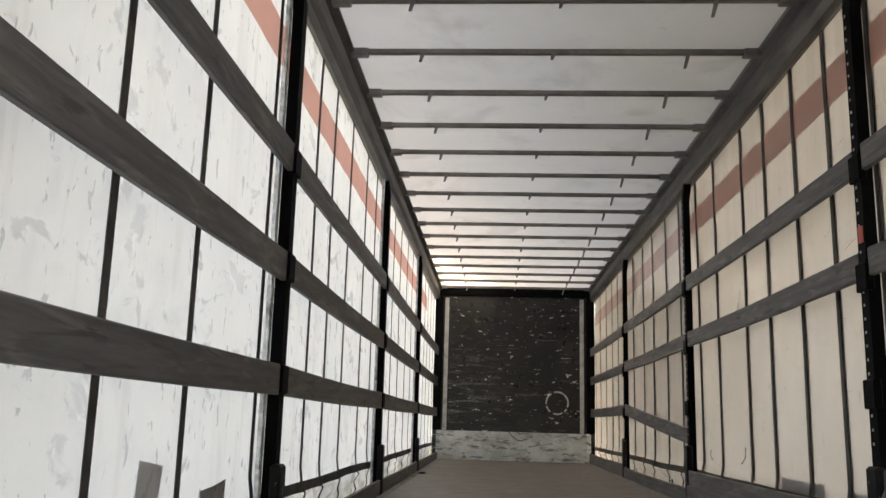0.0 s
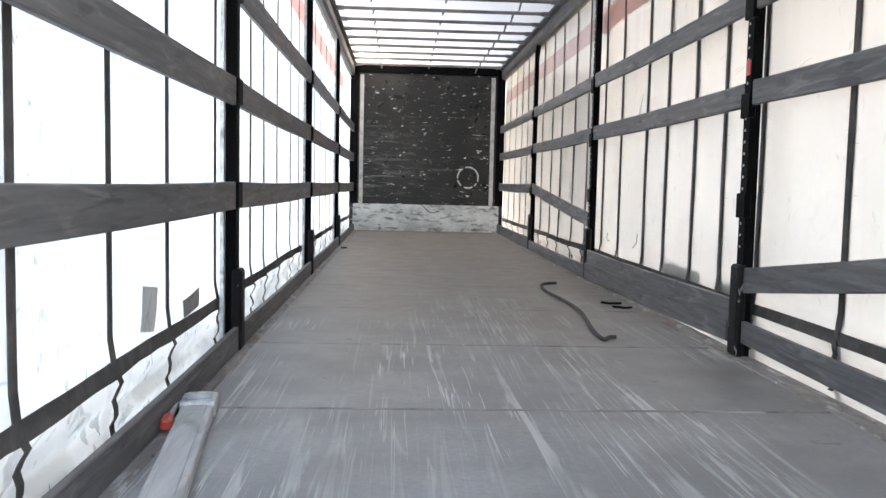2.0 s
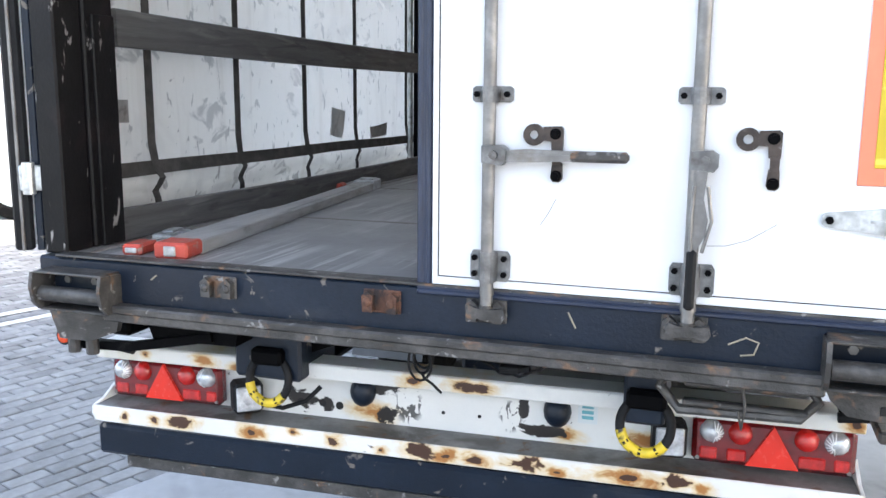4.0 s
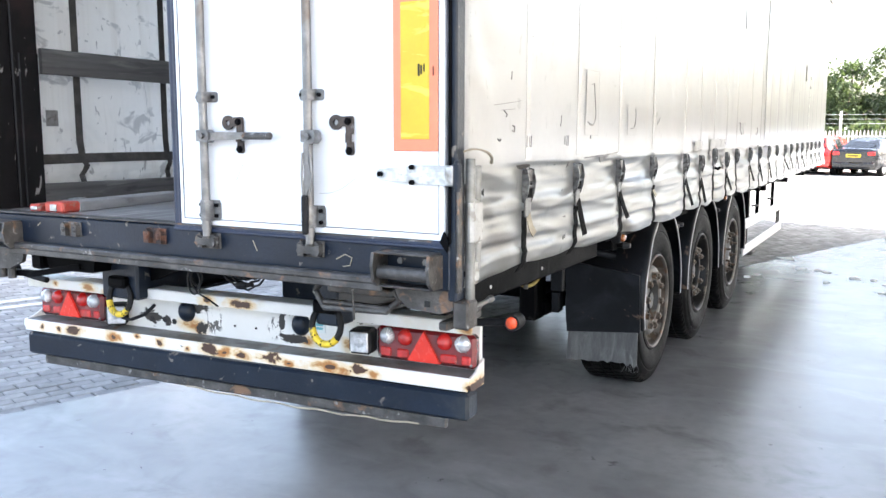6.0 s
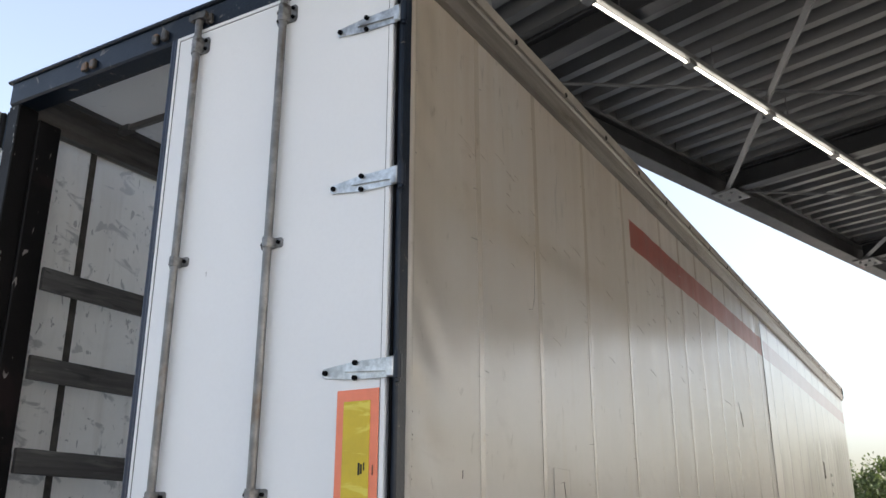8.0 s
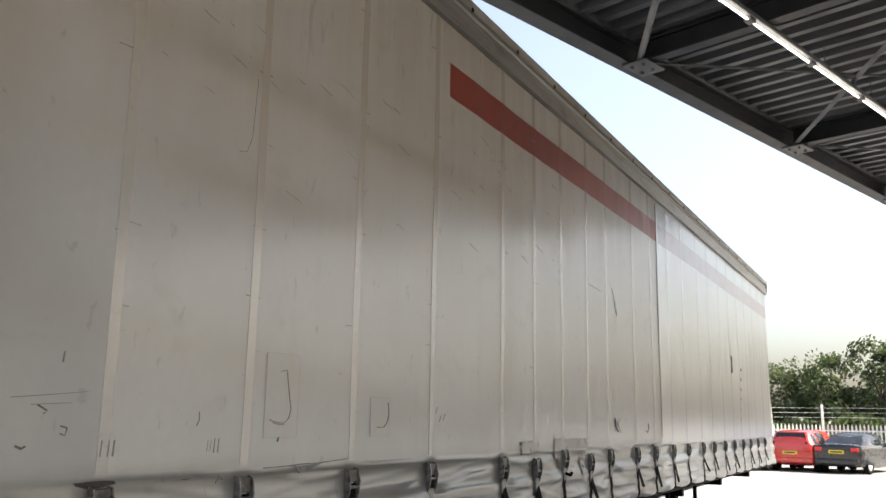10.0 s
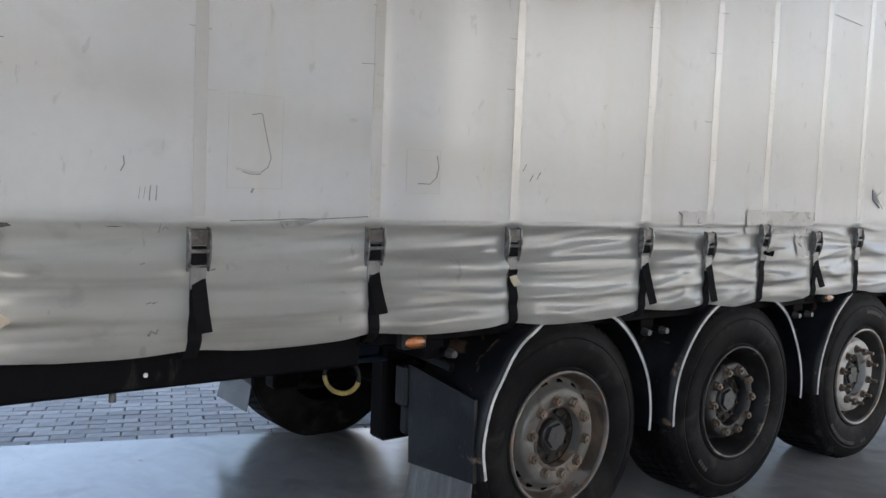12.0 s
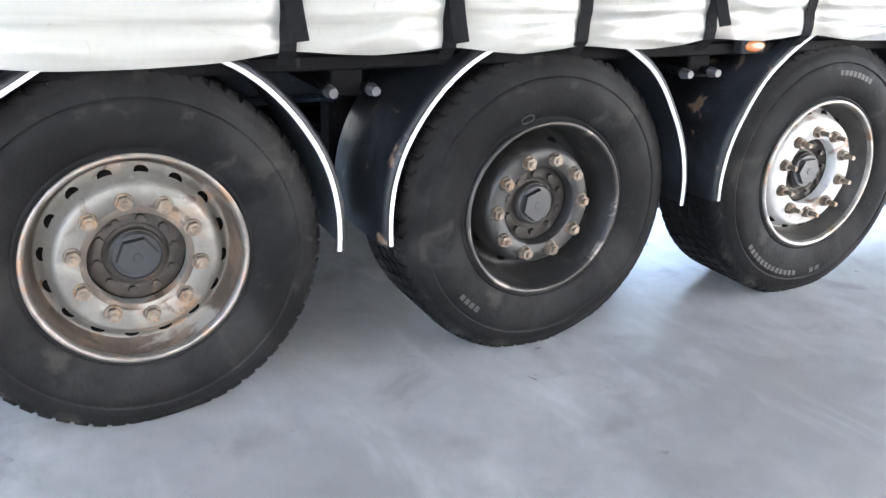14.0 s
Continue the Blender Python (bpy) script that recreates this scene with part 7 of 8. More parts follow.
# mud flaps behind the rear axle
for s in (-1, 1):
    y = AXLES[0] - 0.535
    frayed = random.Random(9 + s)
    bm = B()
    rows = []
    for k in range(23):
        f = k / 22
        x = 0.83 + 0.43 * f
        z1 = 0.185 + 0.025 * f + 0.012 * frayed.random() - (0.03 * frayed.random() if k > 18 else 0) if s > 0 else 0.20
        top = 0.36 + 0.05 * f
        rows.append([bm.verts.new((s * (x + dx * f), y + dy, z)) for z, dy, dx in ((top, 0, 0), (0.29, -0.012, 0.004), (z1, -0.03, 0.01), (z1, -0.025, 0.01), (0.29, -0.007, 0.004), (top, 0.005, 0))])
    for a, b in zip(rows, rows[1:]):
        for k in range(6):
            bm.faces.new([a[k], a[(k + 1) % 6], b[(k + 1) % 6], b[k]])
    bm.faces.new(rows[0][::-1])
    bm.faces.new(rows[-1])
    flap = part("mud_flap", bm, M["flap"] if s > 0 else M["flap_blue"], trailer, "frayed pale grey mud flap" if s > 0 else "whole blue-grey mud flap")
    for k in range(7 if s > 0 else 0):
        x, z = 1.20 + 0.012 * k, 0.20 + 0.01 * frayed.random()
        part("frayed_thread", pipe(B(), [(s * x, y - 0.03, z), (s * (x + frayed.uniform(-0.01, 0.02)), y - 0.032, z - 0.025), (s * (x + frayed.uniform(-0.03, 0.03)), y - 0.034, z - 0.045)], 0.0016, 4), M["flap"], flap)
    # the guard's flat rear end and the brackets beside it
    part("guard_panel", prism(B(), [(s * 0.80, 0.80), (s * 1.262, 0.74), (s * 1.275, 0.40), (s * 0.82, 0.36)], "y", y - 0.006, y + 0.012), M["guard"], trailer)
    part("guard_bracket", chamfer_box(B(), min(s * 0.71, s * 0.80), max(s * 0.71, s * 0.80), y - 0.02, y + 0.08, 0.60, 0.79, 0.012), M["guard"], trailer)
    part("guard_bracket", chamfer_box(B(), min(s * 0.70, s * 0.76), max(s * 0.70, s * 0.76), y + 0.02, y + 0.10, 0.46, 0.60, 0.012), M["guard"], trailer)
    part("guard_stay", pipe(B(), [(s * 0.72, y - 0.16, 0.93), (s * 0.95, y - 0.07, 0.885), (s * 1.12, y - 0.015, 0.845)], 0.020, 10), M["guard"], trailer, "", True)
loop = [(0.66 + 0.055 * math.cos(2 * math.pi * k / 24), 2.07 + 0.055 * math.cos(2 * math.pi * k / 24), 0.742 + 0.075 * math.sin(2 * math.pi * k / 24)) for k in range(24)]
hose_loop = part("air_hose", pipe(B(), loop, 0.010, 8, True), M["rubber"], trailer, "looped air hose with a yellow stretch", True)
part("yellow_stretch", pipe(B(), loop[12:24], 0.0108, 8), M["yellow_dim"], hose_loop, "dirty yellow hose", True)

# side guard and landing legs
for s in (-1, 1):
    def slab(y0, y1, z0, z1, x0=1.18, x1=1.205):
        return chamfer_box(B(), min(s * x0, s * x1), max(s * x0, s * x1), y0, y1, z0, z1, 0.008)

    guard = part("side_guard", slab(6.36, 9.18, 0.61, 0.71), M["alu"], trailer, "pale alloy side guard rail")
    part("lower_rail", slab(6.30, 9.12, 0.345, 0.445), M["alu"], guard)
    for y in (6.45, 8.98):
        part("guard_post", slab(y - 0.14, y + 0.14, 0.445, 0.61, 1.165, 1.179), M["black"], guard)
    for y in (7.35, 8.5):
        part("hanger", slab(y - 0.02, y + 0.02, 0.66, 1.0, 1.14, 1.178), M["black"], guard)
        part("hanger_brace", rod(B(), (s * 1.16, y - 0.02, 0.78), (s * 1.16, y - 0.35, 0.80), 0.012, 6), M["black"], guard)
    leg = part("landing_leg", chamfer_box(chamfer_box(B(), s * 0.72 - 0.06, s * 0.72 + 0.06, 9.2, 9.34, 0.35, 1.03, 0.012), s * 0.72 - 0.045, s * 0.72 + 0.045, 9.215, 9.325, 0.08, 0.36, 0.008), M["black"], trailer, "black landing leg")
    part("foot", chamfer_box(chamfer_box(B(), s * 0.72 - 0.15, s * 0.72 + 0.15, 9.12, 9.42, GROUND, 0.03, 0.012), s * 0.72 - 0.07, s * 0.72 + 0.07, 9.2, 9.34, 0.03, 0.11, 0.02), M["oily"], leg)
part("leg_cross_bar", rod(B(), (-0.7, 9.27, 0.72), (0.7, 9.27, 0.72), 0.03, 12), M["black"], trailer)
part("air_tank", rod(B(), (-0.35, 7.9, 0.72), (-0.35, 8.8, 0.72), 0.15, 24), M["black"], trailer, "black air tank", True)

# ---- loose things on the floor ----
def load_bar(p0, p1, wide, high, cap):
    a, b = Vector(p0), Vector(p1)
    q = (b - a).to_track_quat("Y", "Z").to_matrix().to_4x4()
    n = (b - a).length
    m = Matrix.Translation(a) @ q
    t = thing("load_bar", "grey alloy load bar with red end cap lying on the floor", "load bar", "load bars on the floor")
    part("bar", chamfer_box(chamfer_box(B(), -wide / 2, wide / 2, 0.10, n - 0.06, 0, high, 0.004, m), -wide / 2 + 0.02, wide / 2 - 0.02, 0.1, n - 0.06, high, high + 0.004, 0.002, m), M["alloy_bar"], t)
    if cap:
        part("sleeve", chamfer_box(B(), -wide / 2 - 0.018, wide / 2 + 0.006, 0.10, 0.88, 0.0, high + 0.006, 0.004, m), M["alloy_bar"], t)
    part("end_cap", chamfer_box(B(), -wide / 2 - 0.004, wide / 2 + 0.004, 0.0, 0.11, 0.0, high + 0.01, 0.008, m), M["red_plastic"], t, "scuffed red plastic end cap")
    part("cap_plate", chamfer_box(B(), -0.02, 0.02, -0.006, 0.001, 0.008, high, 0.003, m), M["galv"], t)
    part("end_bracket", chamfer_box(chamfer_box(B(), -wide / 2 - 0.006, wide / 2 + 0.006, n - 0.14, n, 0.0, high + 0.012, 0.004, m), -wide / 2 + 0.01, wide / 2 - 0.01, n - 0.10, n - 0.02, high + 0.012, high + 0.02, 0.003, m), M["galv"], t, "galvanised end bracket")
    if cap:
        part("latch", pipe(B(), [m @ Vector((-wide / 2 - 0.006, n - 0.05, 0.03)), m @ Vector((-wide / 2 - 0.022, n - 0.12, 0.035)), m @ Vector((-wide / 2 - 0.024, n - 0.24, 0.03))], 0.011, 8), M["galv"], t)
        part("latch_handle", chamfer_box(B(), -wide / 2 - 0.040, -wide / 2 - 0.006, n - 0.34, n - 0.25, 0.012, 0.052, 0.010, m), M["red_plastic"], t, "red latch handle")
    return t


load_bar((-0.835, 0.02, FLOOR + 0.001), (-1.115, 2.24, FLOOR + 0.001), 0.105, 0.040, True)
load_bar((-0.985, 0.03, FLOOR + 0.001), (-1.03, 0.36, FLOOR + 0.001), 0.06, 0.025, False)
hose = [(0.84, 6.13), (0.78, 6.12), (0.70, 6.0), (0.665, 5.75), (0.665, 5.5), (0.70, 5.05), (0.705, 4.6), (0.665, 4.2), (0.63, 3.9), (0.615, 3.66), (0.63, 3.60), (0.66, 3.66), (0.71, 3.67)]
fine = []
for i in range(len(hose) - 1):
    p0, p1, p2, p3 = hose[max(0, i - 1)], hose[i], hose[i + 1], hose[min(len(hose) - 1, i + 2)]
    for k in range(5):
        f = k / 5
        fine.append(tuple(0.5 * (2 * p1[c] + (p2[c] - p0[c]) * f + (2 * p0[c] - 5 * p1[c] + 4 * p2[c] - p3[c]) * f * f + (3 * p1[c] - p0[c] - 3 * p2[c] + p3[c]) * f ** 3) for c in (0, 1)))
single("lashing_strap", pipe(B(), [(x, y, FLOOR + 0.013) for x, y in fine], 0.011, 8), M["webbing_dusty"], "dark lashing strap lying curled on the plywood floor", "strap", smooth=True)
for pts in ([(0.95, 5.05), (1.0, 5.0), (1.08, 5.02)], [(0.98, 4.85), (1.05, 4.8), (1.1, 4.83)], [(-1.12, 9.5), (-1.05, 9.52)]):
    single("scrap", pipe(B(), [(x, y, FLOOR + 0.008) for x, y in pts], 0.008, 6), M["webbing"], "dark scrap of webbing on the plywood floor", "scrap", group="scraps on the trailer floor")


# ---- yard beyond: litter, cars, fence, trees, a parked truck ----
scrap_rnd = random.Random(21)
for x, y, r in ((1.17, 7.51, 0.05), (1.30, 9.0, 0.13), (1.55, 8.2, 0.07), (1.75, 8.15, 0.06), (1.85, 8.05, 0.05), (2.15, 7.75, 0.07), (2.35, 7.7, 0.05), (2.5, 7.45, 0.07), (1.1, 7.3, 0.04), (1.9, 7.3, 0.04), (2.45, 6.9, 0.06), (2.65, 6.85, 0.05), (2.85, 6.9, 0.09), (2.9, 6.55, 0.04), (2.7, 9.4, 0.06)):
    bm = B()
    poly = []
    for k in range(9):
        f = r * (0.55 + 0.6 * scrap_rnd.random())
        poly.append((x + f * math.cos(k * 0.7), y + 1.3 * f * math.sin(k * 0.7)))
    prism(bm, poly, "z", GROUND, GROUND + 0.004 + 0.01 * scrap_rnd.random())
    single("litter", bm, M["litter"], "small white scrap of litter on the concrete", "litter", group="litter on the concrete")

CARS = {
    # rows of (y from the rear, half width, floor, waist, roof, roof half width)
    "hatch": [(0.0, 0.74, 0.42, 0.86, 0.90, 0.62), (0.06, 0.80, 0.30, 0.95, 1.16, 0.60), (0.22, 0.83, 0.24, 0.96, 1.42, 0.57), (0.7, 0.84, 0.2, 0.95, 1.48, 0.57), (1.6, 0.85, 0.2, 0.93, 1.49, 0.57), (2.3, 0.85, 0.2, 0.92, 1.42, 0.56), (2.95, 0.84, 0.2, 0.92, 0.98, 0.62), (3.4, 0.82, 0.22, 0.84, 0.87, 0.60), (3.7, 0.74, 0.3, 0.70, 0.72, 0.5)],
    "saloon": [(0.0, 0.76, 0.42, 0.86, 0.90, 0.66), (0.08, 0.84, 0.28, 0.98, 1.00, 0.68), (0.62, 0.88, 0.22, 1.00, 1.03, 0.68), (1.25, 0.89, 0.2, 0.98, 1.36, 0.58), (2.0, 0.89, 0.2, 0.96, 1.42, 0.57), (2.7, 0.89, 0.2, 0.94, 1.36, 0.56), (3.35, 0.88, 0.2, 0.93, 0.97, 0.66), (4.1, 0.86, 0.22, 0.84, 0.87, 0.62), (4.5, 0.76, 0.3, 0.68, 0.70, 0.5)],
}


def car(name, label, shape, paint, x, y, turn, group="parked cars"):
    t = thing(name, label, "car", group)
    t.matrix_local = pose(x, y, -0.05, 0, 0, turn)
    rows = CARS[shape]
    bm = B()
    rings = []
    for yy, w, zf, zw, zr, wr in rows:
        half = [(0.35 * w, zf), (0.92 * w, zf + 0.01), (w, zf + 0.14), (w, zw - 0.12), (0.97 * w, zw), (wr + 0.02, zr - 0.05), (wr * 0.86, zr), (wr * 0.3, zr + 0.012)]
        rings.append([bm.verts.new((px, yy, pz)) for px, pz in half] + [bm.verts.new((-px, yy, pz)) for px, pz in half[::-1]])
    for a, b in zip(rings, rings[1:]):
        for k in range(16):
            bm.faces.new([a[k], a[(k + 1) % 16], b[(k + 1) % 16], b[k]])
    bm.faces.new(rings[0][::-1])
    bm.faces.new(rings[-1])
    body = part("body", bm, M[paint], t, "", True)

    def pane(name, pts, lift):
        bm = B()
        bm.faces.new([bm.verts.new(Vector(p) + Vector(lift)) for p in pts])
        bmesh.ops.solidify(bm, geom=bm.faces[:], thickness=0.006)
        part(name, bm, M["dark_window"], t)

    i = 1 if shape == "hatch" else 2
    a, b = rows[i], rows[i + 1]
    pane("rear_window", [(-a[1] * 0.80, a[0], a[3] + 0.03), (a[1] * 0.80, a[0], a[3] + 0.03), (b[5] * 0.88, b[0] - 0.03, b[4] - 0.06), (-b[5] * 0.88, b[0] - 0.03, b[4] - 0.06)], (0, -0.035, 0.03))
    for s in (-1, 1):
        for j in range(i + 1, i + 3):
            a, b = rows[j], rows[j + 1]
            pane("side_window", [(s * (a[1] * 0.965), a[0] + 0.06, a[3] + 0.03), (s * (b[1] * 0.965), b[0] - 0.04, b[3] + 0.03), (s * (b[5] + 0.035), b[0] - 0.08, max(b[3] + 0.05, b[4] - 0.09)), (s * (a[5] + 0.035), a[0] + 0.10, a[4] - 0.09)], (s * 0.012, 0, 0))
        zc = 0.80 if shape == "hatch" else 0.84
        part("tail_lamp", chamfer_box(B(), min(s * 0.50, s * 0.76), max(s * 0.50, s * 0.76), -0.03, 0.05, zc - 0.07, zc + 0.07, 0.02), M["red"], t, "red tail lamp")
        ln = rows[-1][0]
        for yy in (0.17 * ln, 0.81 * ln):
            m = Matrix.Translation((s * 0.80, yy, 0.31)) @ Matrix.Diagonal((s, 1, 1, 1))
            wh = part("wheel", turned(B(), [(0.19, 0.0), (0.21, 0.06), (0.29, 0.075), (0.31, 0.04), (0.31, -0.11), (0.2, -0.12)], 28, m), M["tyre"], t, "", True)
            part("rim", turned(B(), [(0.001, 0.06), (0.06, 0.066), (0.18, 0.052), (0.2, 0.06)], 20, m), M["alloy"], wh, "pale alloy rim", True)
        part("mirror", chamfer_box(B(), min(s * 0.86, s * 1.0), max(s * 0.86, s * 1.0), 2.55, 2.65, 0.95, 1.07, 0.03), M[paint], t)
    part("number_plate", chamfer_box(B(), -0.26, 0.26, -0.035, 0.02, 0.62 if shape == "hatch" else 0.70, 0.74 if shape == "hatch" else 0.82, 0.004), M["plate"], t, "yellow number plate")
    part("plate_bar", box(-0.2, 0.2, -0.039, -0.034, 0.655 if shape == "hatch" else 0.735, 0.705 if shape == "hatch" else 0.785, 0.001), M["ink"], t)
    part("bumper", chamfer_box(B(), -0.78, 0.78, -0.05, 0.25, 0.30, 0.52, 0.05), M[paint], t)
    return t


car("hatchback_car", "small bright red hatchback parked by the fence", "hatch", "car_red", -0.88, 33.4, -14)
car("saloon_car", "dark grey saloon car parked by the fence", "saloon", "car_dark", 0.70, 33.0, -16)
car("hatchback_car", "blue hatchback parked nose-out by the fence", "hatch", "car_blue", 4.9, 35.6, 165)

car("saloon_car", "silver saloon car parked beside a white van", "saloon", "car_silver", -2.62, 32.6, -12)
van = thing("delivery_van", "white delivery van with a green band parked by the fence", "van")
van.matrix_local = pose(-2.85, 35.6, -0.05, 0, 0, 6)
part("body", prism(B(), [(0.0, 0.45), (4.6, 0.45), (5.2, 0.6), (5.25, 1.1), (4.5, 1.35), (3.9, 2.2), (3.5, 2.55), (0.08, 2.62), (0.0, 2.4)], "x", -0.98, 0.98), M["truck_white"], van, "white van body")
part("green_band", chamfer_box(B(), -0.99, 0.99, -0.012, 3.6, 1.52, 1.74, 0.004), M["green_band"], van, "green painted band")
part("rear_window", chamfer_box(B(), -0.75, -0.1, -0.014, 0.02, 1.78, 2.3, 0.01), M["dark_window"], van)
part("bumper", chamfer_box(B(), -0.95, 0.95, -0.1, 0.1, 0.4, 0.6, 0.03), M["rubber"], van)
for s in (-1, 1):
    part("tail_lamp", chamfer_box(B(), s * 0.9 - 0.06, s * 0.9 + 0.06, -0.02, 0.03, 0.9, 1.4, 0.01), M["red"], van)
    for yy in (0.9, 4.2):
        m = Matrix.Translation((s * 0.86, yy, 0.34)) @ Matrix.Diagonal((s, 1, 1, 1))
        wh = part("wheel", turned(B(), [(0.2, 0.0), (0.22, 0.08), (0.31, 0.09), (0.34, 0.05), (0.34, -0.12), (0.2, -0.12)], 28, m), M["tyre"], van, "", True)
        part("rim", turned(B(), [(0.001, 0.05), (0.2, 0.06), (0.22, 0.07)], 20, m), M["alloy"], wh, "", True)

fence = thing("palisade_fence", "pale steel palisade fence behind the cars", "fence")
FY, FX0 = 39.5, -14.0
pale_bm = prism(B(), [(-0.034, 0.08), (0.034, 0.08), (0.034, 1.62), (0.0, 1.74), (-0.034, 1.62)], "y", -0.012, 0.012)
pale_mesh = mesh_of("pale", pale_bm, M["fence"])
for k in range(136):
    ob = new("pale", pale_mesh)
    ob.parent = fence
    ob.location = (FX0 + 0.155 * k, FY, -0.05)
for z in (0.35, 1.40):
    part("fence_rail", box(FX0, FX0 + 21.1, FY + 0.015, FY + 0.055, z - 0.03, z + 0.03), M["fence"], fence)
for k in range(8):
    x = FX0 + 2.75 * k
    part("fence_post", chamfer_box(B(), x - 0.05, x + 0.05, FY + 0.06, FY + 0.14, -0.05, 2.5, 0.008), M["fence"], fence)
for z in (1.95, 2.15, 2.35):
    part("fence_wire", rod(B(), (FX0, FY + 0.1, z), (FX0 + 19.3, FY + 0.1, z), 0.006, 5), M["fence"], fence)


def tree_meshes(seed, high, wide):
    rnd = random.Random(seed)
    trunk, crown = B(), B()
    pipe_pts = [(0.06 * math.sin(k), 0.05 * math.cos(k * 1.3), high * 0.62 * k / 6) for k in range(7)]
    for k in range(6):
        rod(trunk, pipe_pts[k], pipe_pts[k + 1], 0.19 - 0.025 * k, 9, 0.165 - 0.025 * k)
    clumps = []
    for k in range(46):
        a = rnd.uniform(0, 2 * math.pi)
        f = rnd.random() ** 0.6
        h = rnd.uniform(0.14, 1.0)
        reach = wide * f * (0.55 + 0.75 * math.sin(math.pi * min(1, 0.12 + h * 0.86)))
        c = Vector((reach * math.cos(a), reach * math.sin(a), high * h))
        clumps.append((c, rnd.uniform(0.45, 0.95)))
        if k % 3 == 0:
            base = Vector(pipe_pts[2 + k % 4])
            mid = base.lerp(c, 0.5) + Vector((0, 0, 0.25))
            rod(trunk, base, mid, 0.06, 6, 0.04)
            rod(trunk, mid, c, 0.04, 6, 0.012)
    for c, r in clumps:
        for j in range(150):
            d = Vector((rnd.gauss(0, 1), rnd.gauss(0, 1), rnd.gauss(0, 0.8))).normalized() * r * rnd.uniform(0.45, 1.08)
            p = c + d
            s = rnd.uniform(0.07, 0.17)
            u = Vector((rnd.gauss(0, 1), rnd.gauss(0, 1), rnd.gauss(0, 1))).normalized()
            w = u.orthogonal().normalized()
            v = u.cross(w)
            crown.faces.new([crown.verts.new(p + q) for q in (-s * w, 0.55 * s * v + 0.1 * s * u, s * w, -0.55 * s * v + 0.1 * s * u)])
    return mesh_of("trunk", trunk, M["bark"], True), mesh_of("crown", crown, M["leaf"], False, True)


KINDS = [tree_meshes(31, 6.6, 1.9), tree_meshes(57, 5.8, 2.1), tree_meshes(83, 7.2, 2.0)]
for n, (x, y, k, s, turn) in enumerate(((-11.5, 46, 0, 1.0, 0), (-8.2, 47, 1, 1.08, 40), (-5.2, 45.5, 2, 0.98, 100), (-2.9, 46.5, 0, 0.80, 160), (-0.4, 46, 1, 0.95, 220), (1.9, 47, 2, 0.93, 20), (4.4, 46, 0, 1.06, 300), (-1.6, 49.5, 1, 0.8, 10), (3.2, 50, 2, 0.95, 200))):
    t = thing("tree", "leafy green tree behind the fence", "tree", "trees behind the fence")
    t.matrix_local = pose(x, y, -0.05, 0, 0, turn) @ Matrix.Scale(0.88 * s, 4)
    for name, me in zip(("trunk", "crown"), KINDS[k]):
        ob = new(name, me)
        ob.parent = t
# low bushes fill the gap under the crowns
bush_rnd = random.Random(4)
bm = B()
for k in range(6200):
    p = Vector((bush_rnd.uniform(-15, 6.5), bush_rnd.uniform(42.5, 45), 0))
    p.z = bush_rnd.random() ** 0.8 * (1.9 + 0.6 * noise.noise(Vector((p.x * 0.5, 0, 3))))
    s = bush_rnd.uniform(0.08, 0.18)
    u = Vector((bush_rnd.gauss(0, 1), bush_rnd.gauss(0, 1), bush_rnd.gauss(0, 1))).normalized()
    w = u.orthogonal().normalized()
    v = u.cross(w)
    bm.faces.new([bm.verts.new(p + q) for q in (-s * w, 0.6 * s * v, s * w, -0.6 * s * v)])
single("undergrowth", bm, M["leaf"], "dense green undergrowth along the fence", "bushes", "stuff", sheet=True)

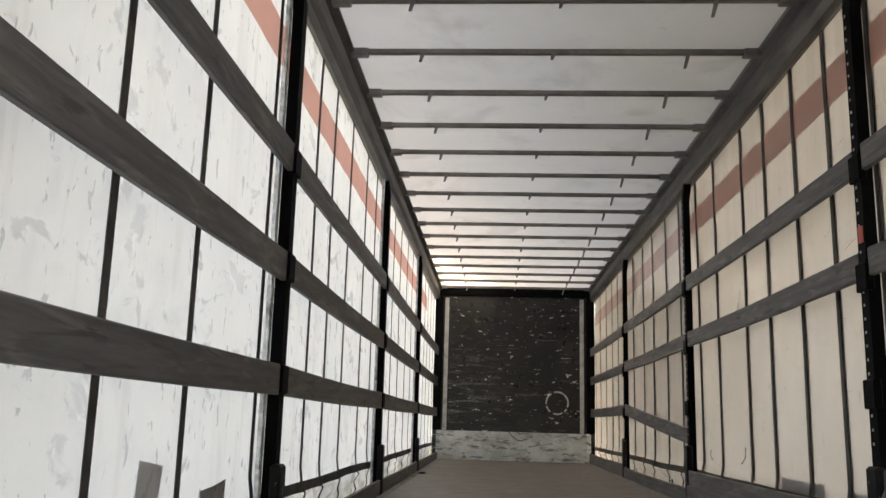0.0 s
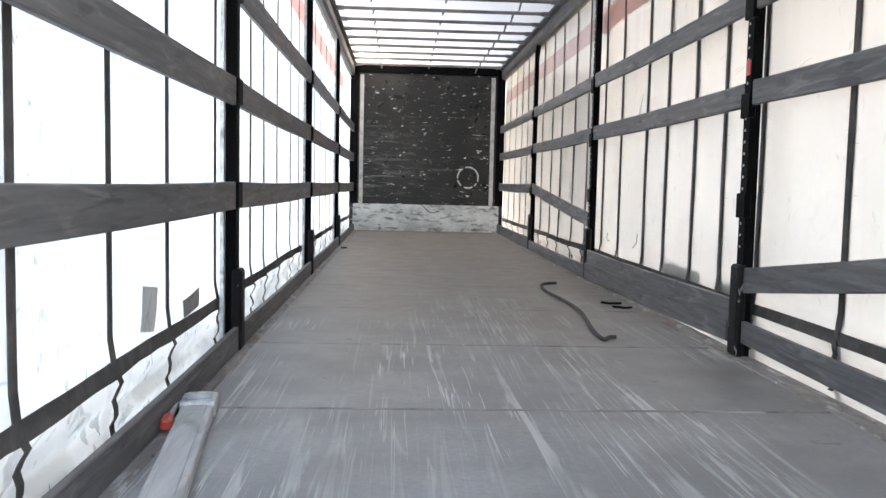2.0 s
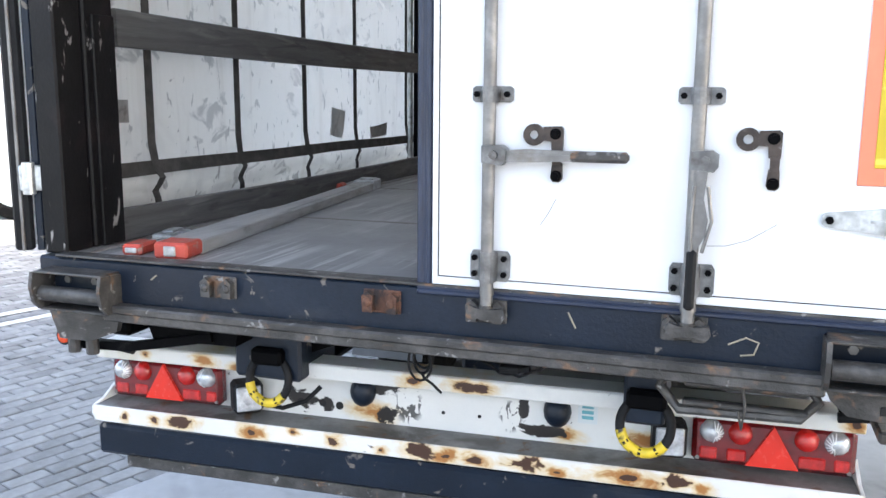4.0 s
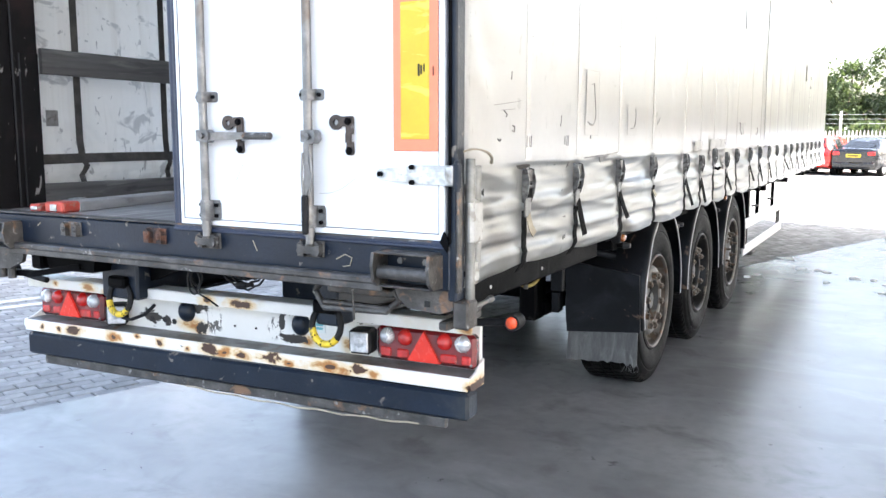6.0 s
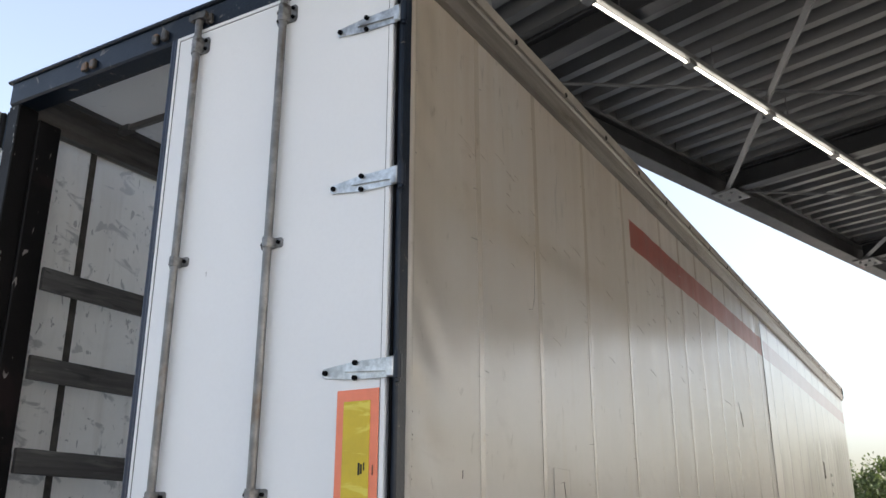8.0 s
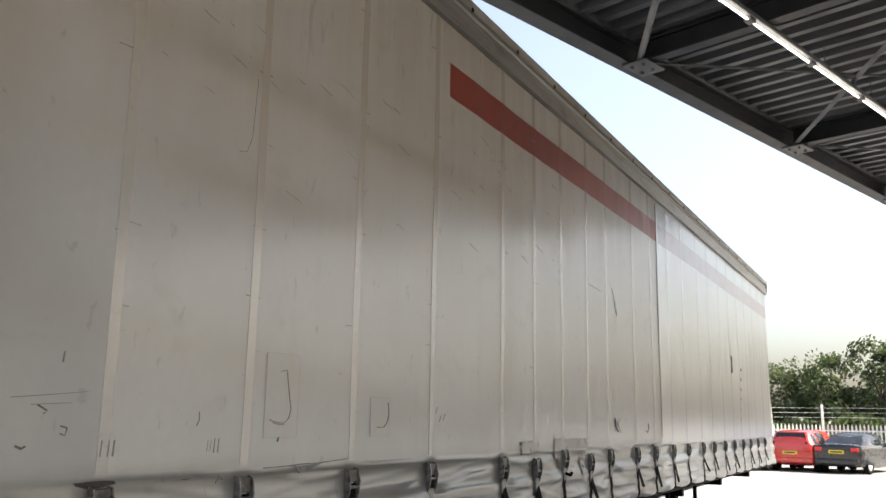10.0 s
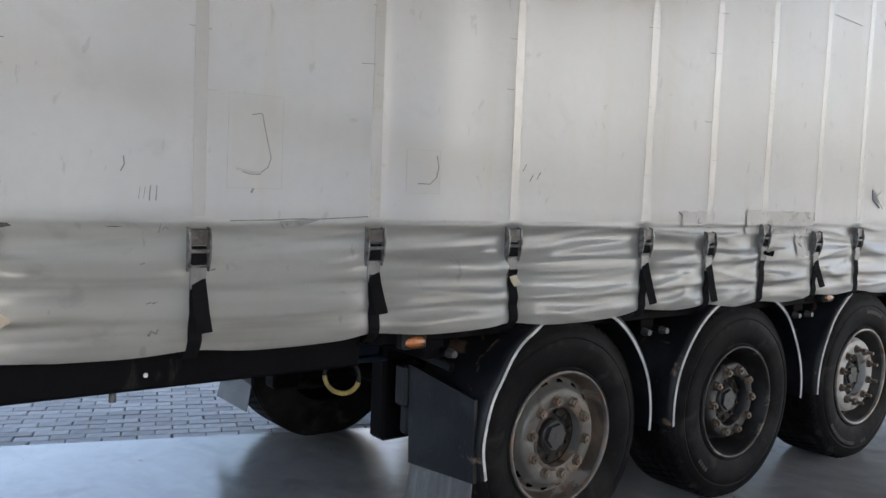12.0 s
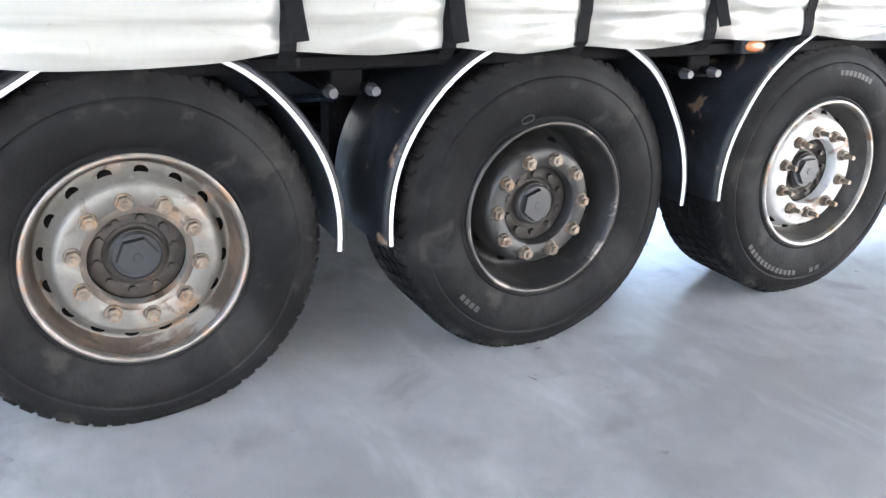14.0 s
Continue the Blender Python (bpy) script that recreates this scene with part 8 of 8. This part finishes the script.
# the truck that stands beyond the trailer's open side
truck = thing("parked_truck", "green and white truck parked in the sun", "truck")
truck.matrix_local = pose(-10.6, 7.9, -0.05, 0, 0, -72)
part("cargo_body", chamfer_box(B(), -1.2, 1.2, -6.2, 0.6, 1.05, 3.0, 0.03), M["truck_green"], truck)
part("cab", prism(B(), [(0.9, 0.6), (2.6, 0.6), (2.6, 1.6), (2.4, 2.7), (0.9, 2.8)], "x", -1.15, 1.15), M["truck_white"], truck)
part("windscreen", prism(B(), [(2.605, 1.65), (2.63, 1.65), (2.43, 2.6), (2.405, 2.6)], "x", -1.0, 1.0), M["dark_window"], truck)
part("chassis", chamfer_box(B(), -0.5, 0.5, -6.0, 2.4, 0.55, 1.04, 0.02), M["black"], truck)
for s in (-1, 1):
    for yy in (1.6, -3.4, -4.7):
        m = Matrix.Translation((s * 1.0, yy, 0.5)) @ Matrix.Diagonal((s, 1, 1, 1))
        wh = part("wheel", turned(B(), [(0.3, 0.05), (0.34, 0.13), (0.46, 0.13), (0.5, 0.09), (0.5, -0.12), (0.3, -0.14)], 36, m), M["tyre"], truck, "", True)
        part("rim", turned(B(), [(0.001, 0.02), (0.12, 0.03), (0.16, 0.0), (0.27, 0.02), (0.31, 0.10), (0.32, 0.10)], 30, m), M["truck_white"], wh, "white steel rim", True)
        for k in range(8):
            a = 2 * math.pi * k / 8
            part("nut", rod(B(), m @ Vector((0.01, 0.14 * math.cos(a), 0.14 * math.sin(a))), m @ Vector((0.05, 0.14 * math.cos(a), 0.14 * math.sin(a))), 0.018, 6), M["nut"], wh)

# ---- single paving blocks nearest to the trailer ----
bm = B()
ring = []
for inset, z in ((GAP / 2, -0.03), (GAP / 2, -0.005), (GAP / 2 + 0.006, 0.0)):
    ring.append([bm.verts.new(s * SLAB_U - w * SLAB_V + Vector((0, 0, z))) for s, w in ((inset, inset), (LB - inset, inset), (LB - inset, WB - inset), (inset, WB - inset))])
for lo, hi in zip(ring, ring[1:]):
    for k in range(4):
        bm.faces.new([lo[k], lo[(k + 1) % 4], hi[(k + 1) % 4], hi[k]])
bm.faces.new(ring[-1])
block_mesh = mesh_of("paving_block", bm, M["paver_each"])
for a, v, lift in single_blocks:
    ob = new("paving_block", block_mesh)
    ob.parent = paving
    ob.location = slab_point(a, v, lift)
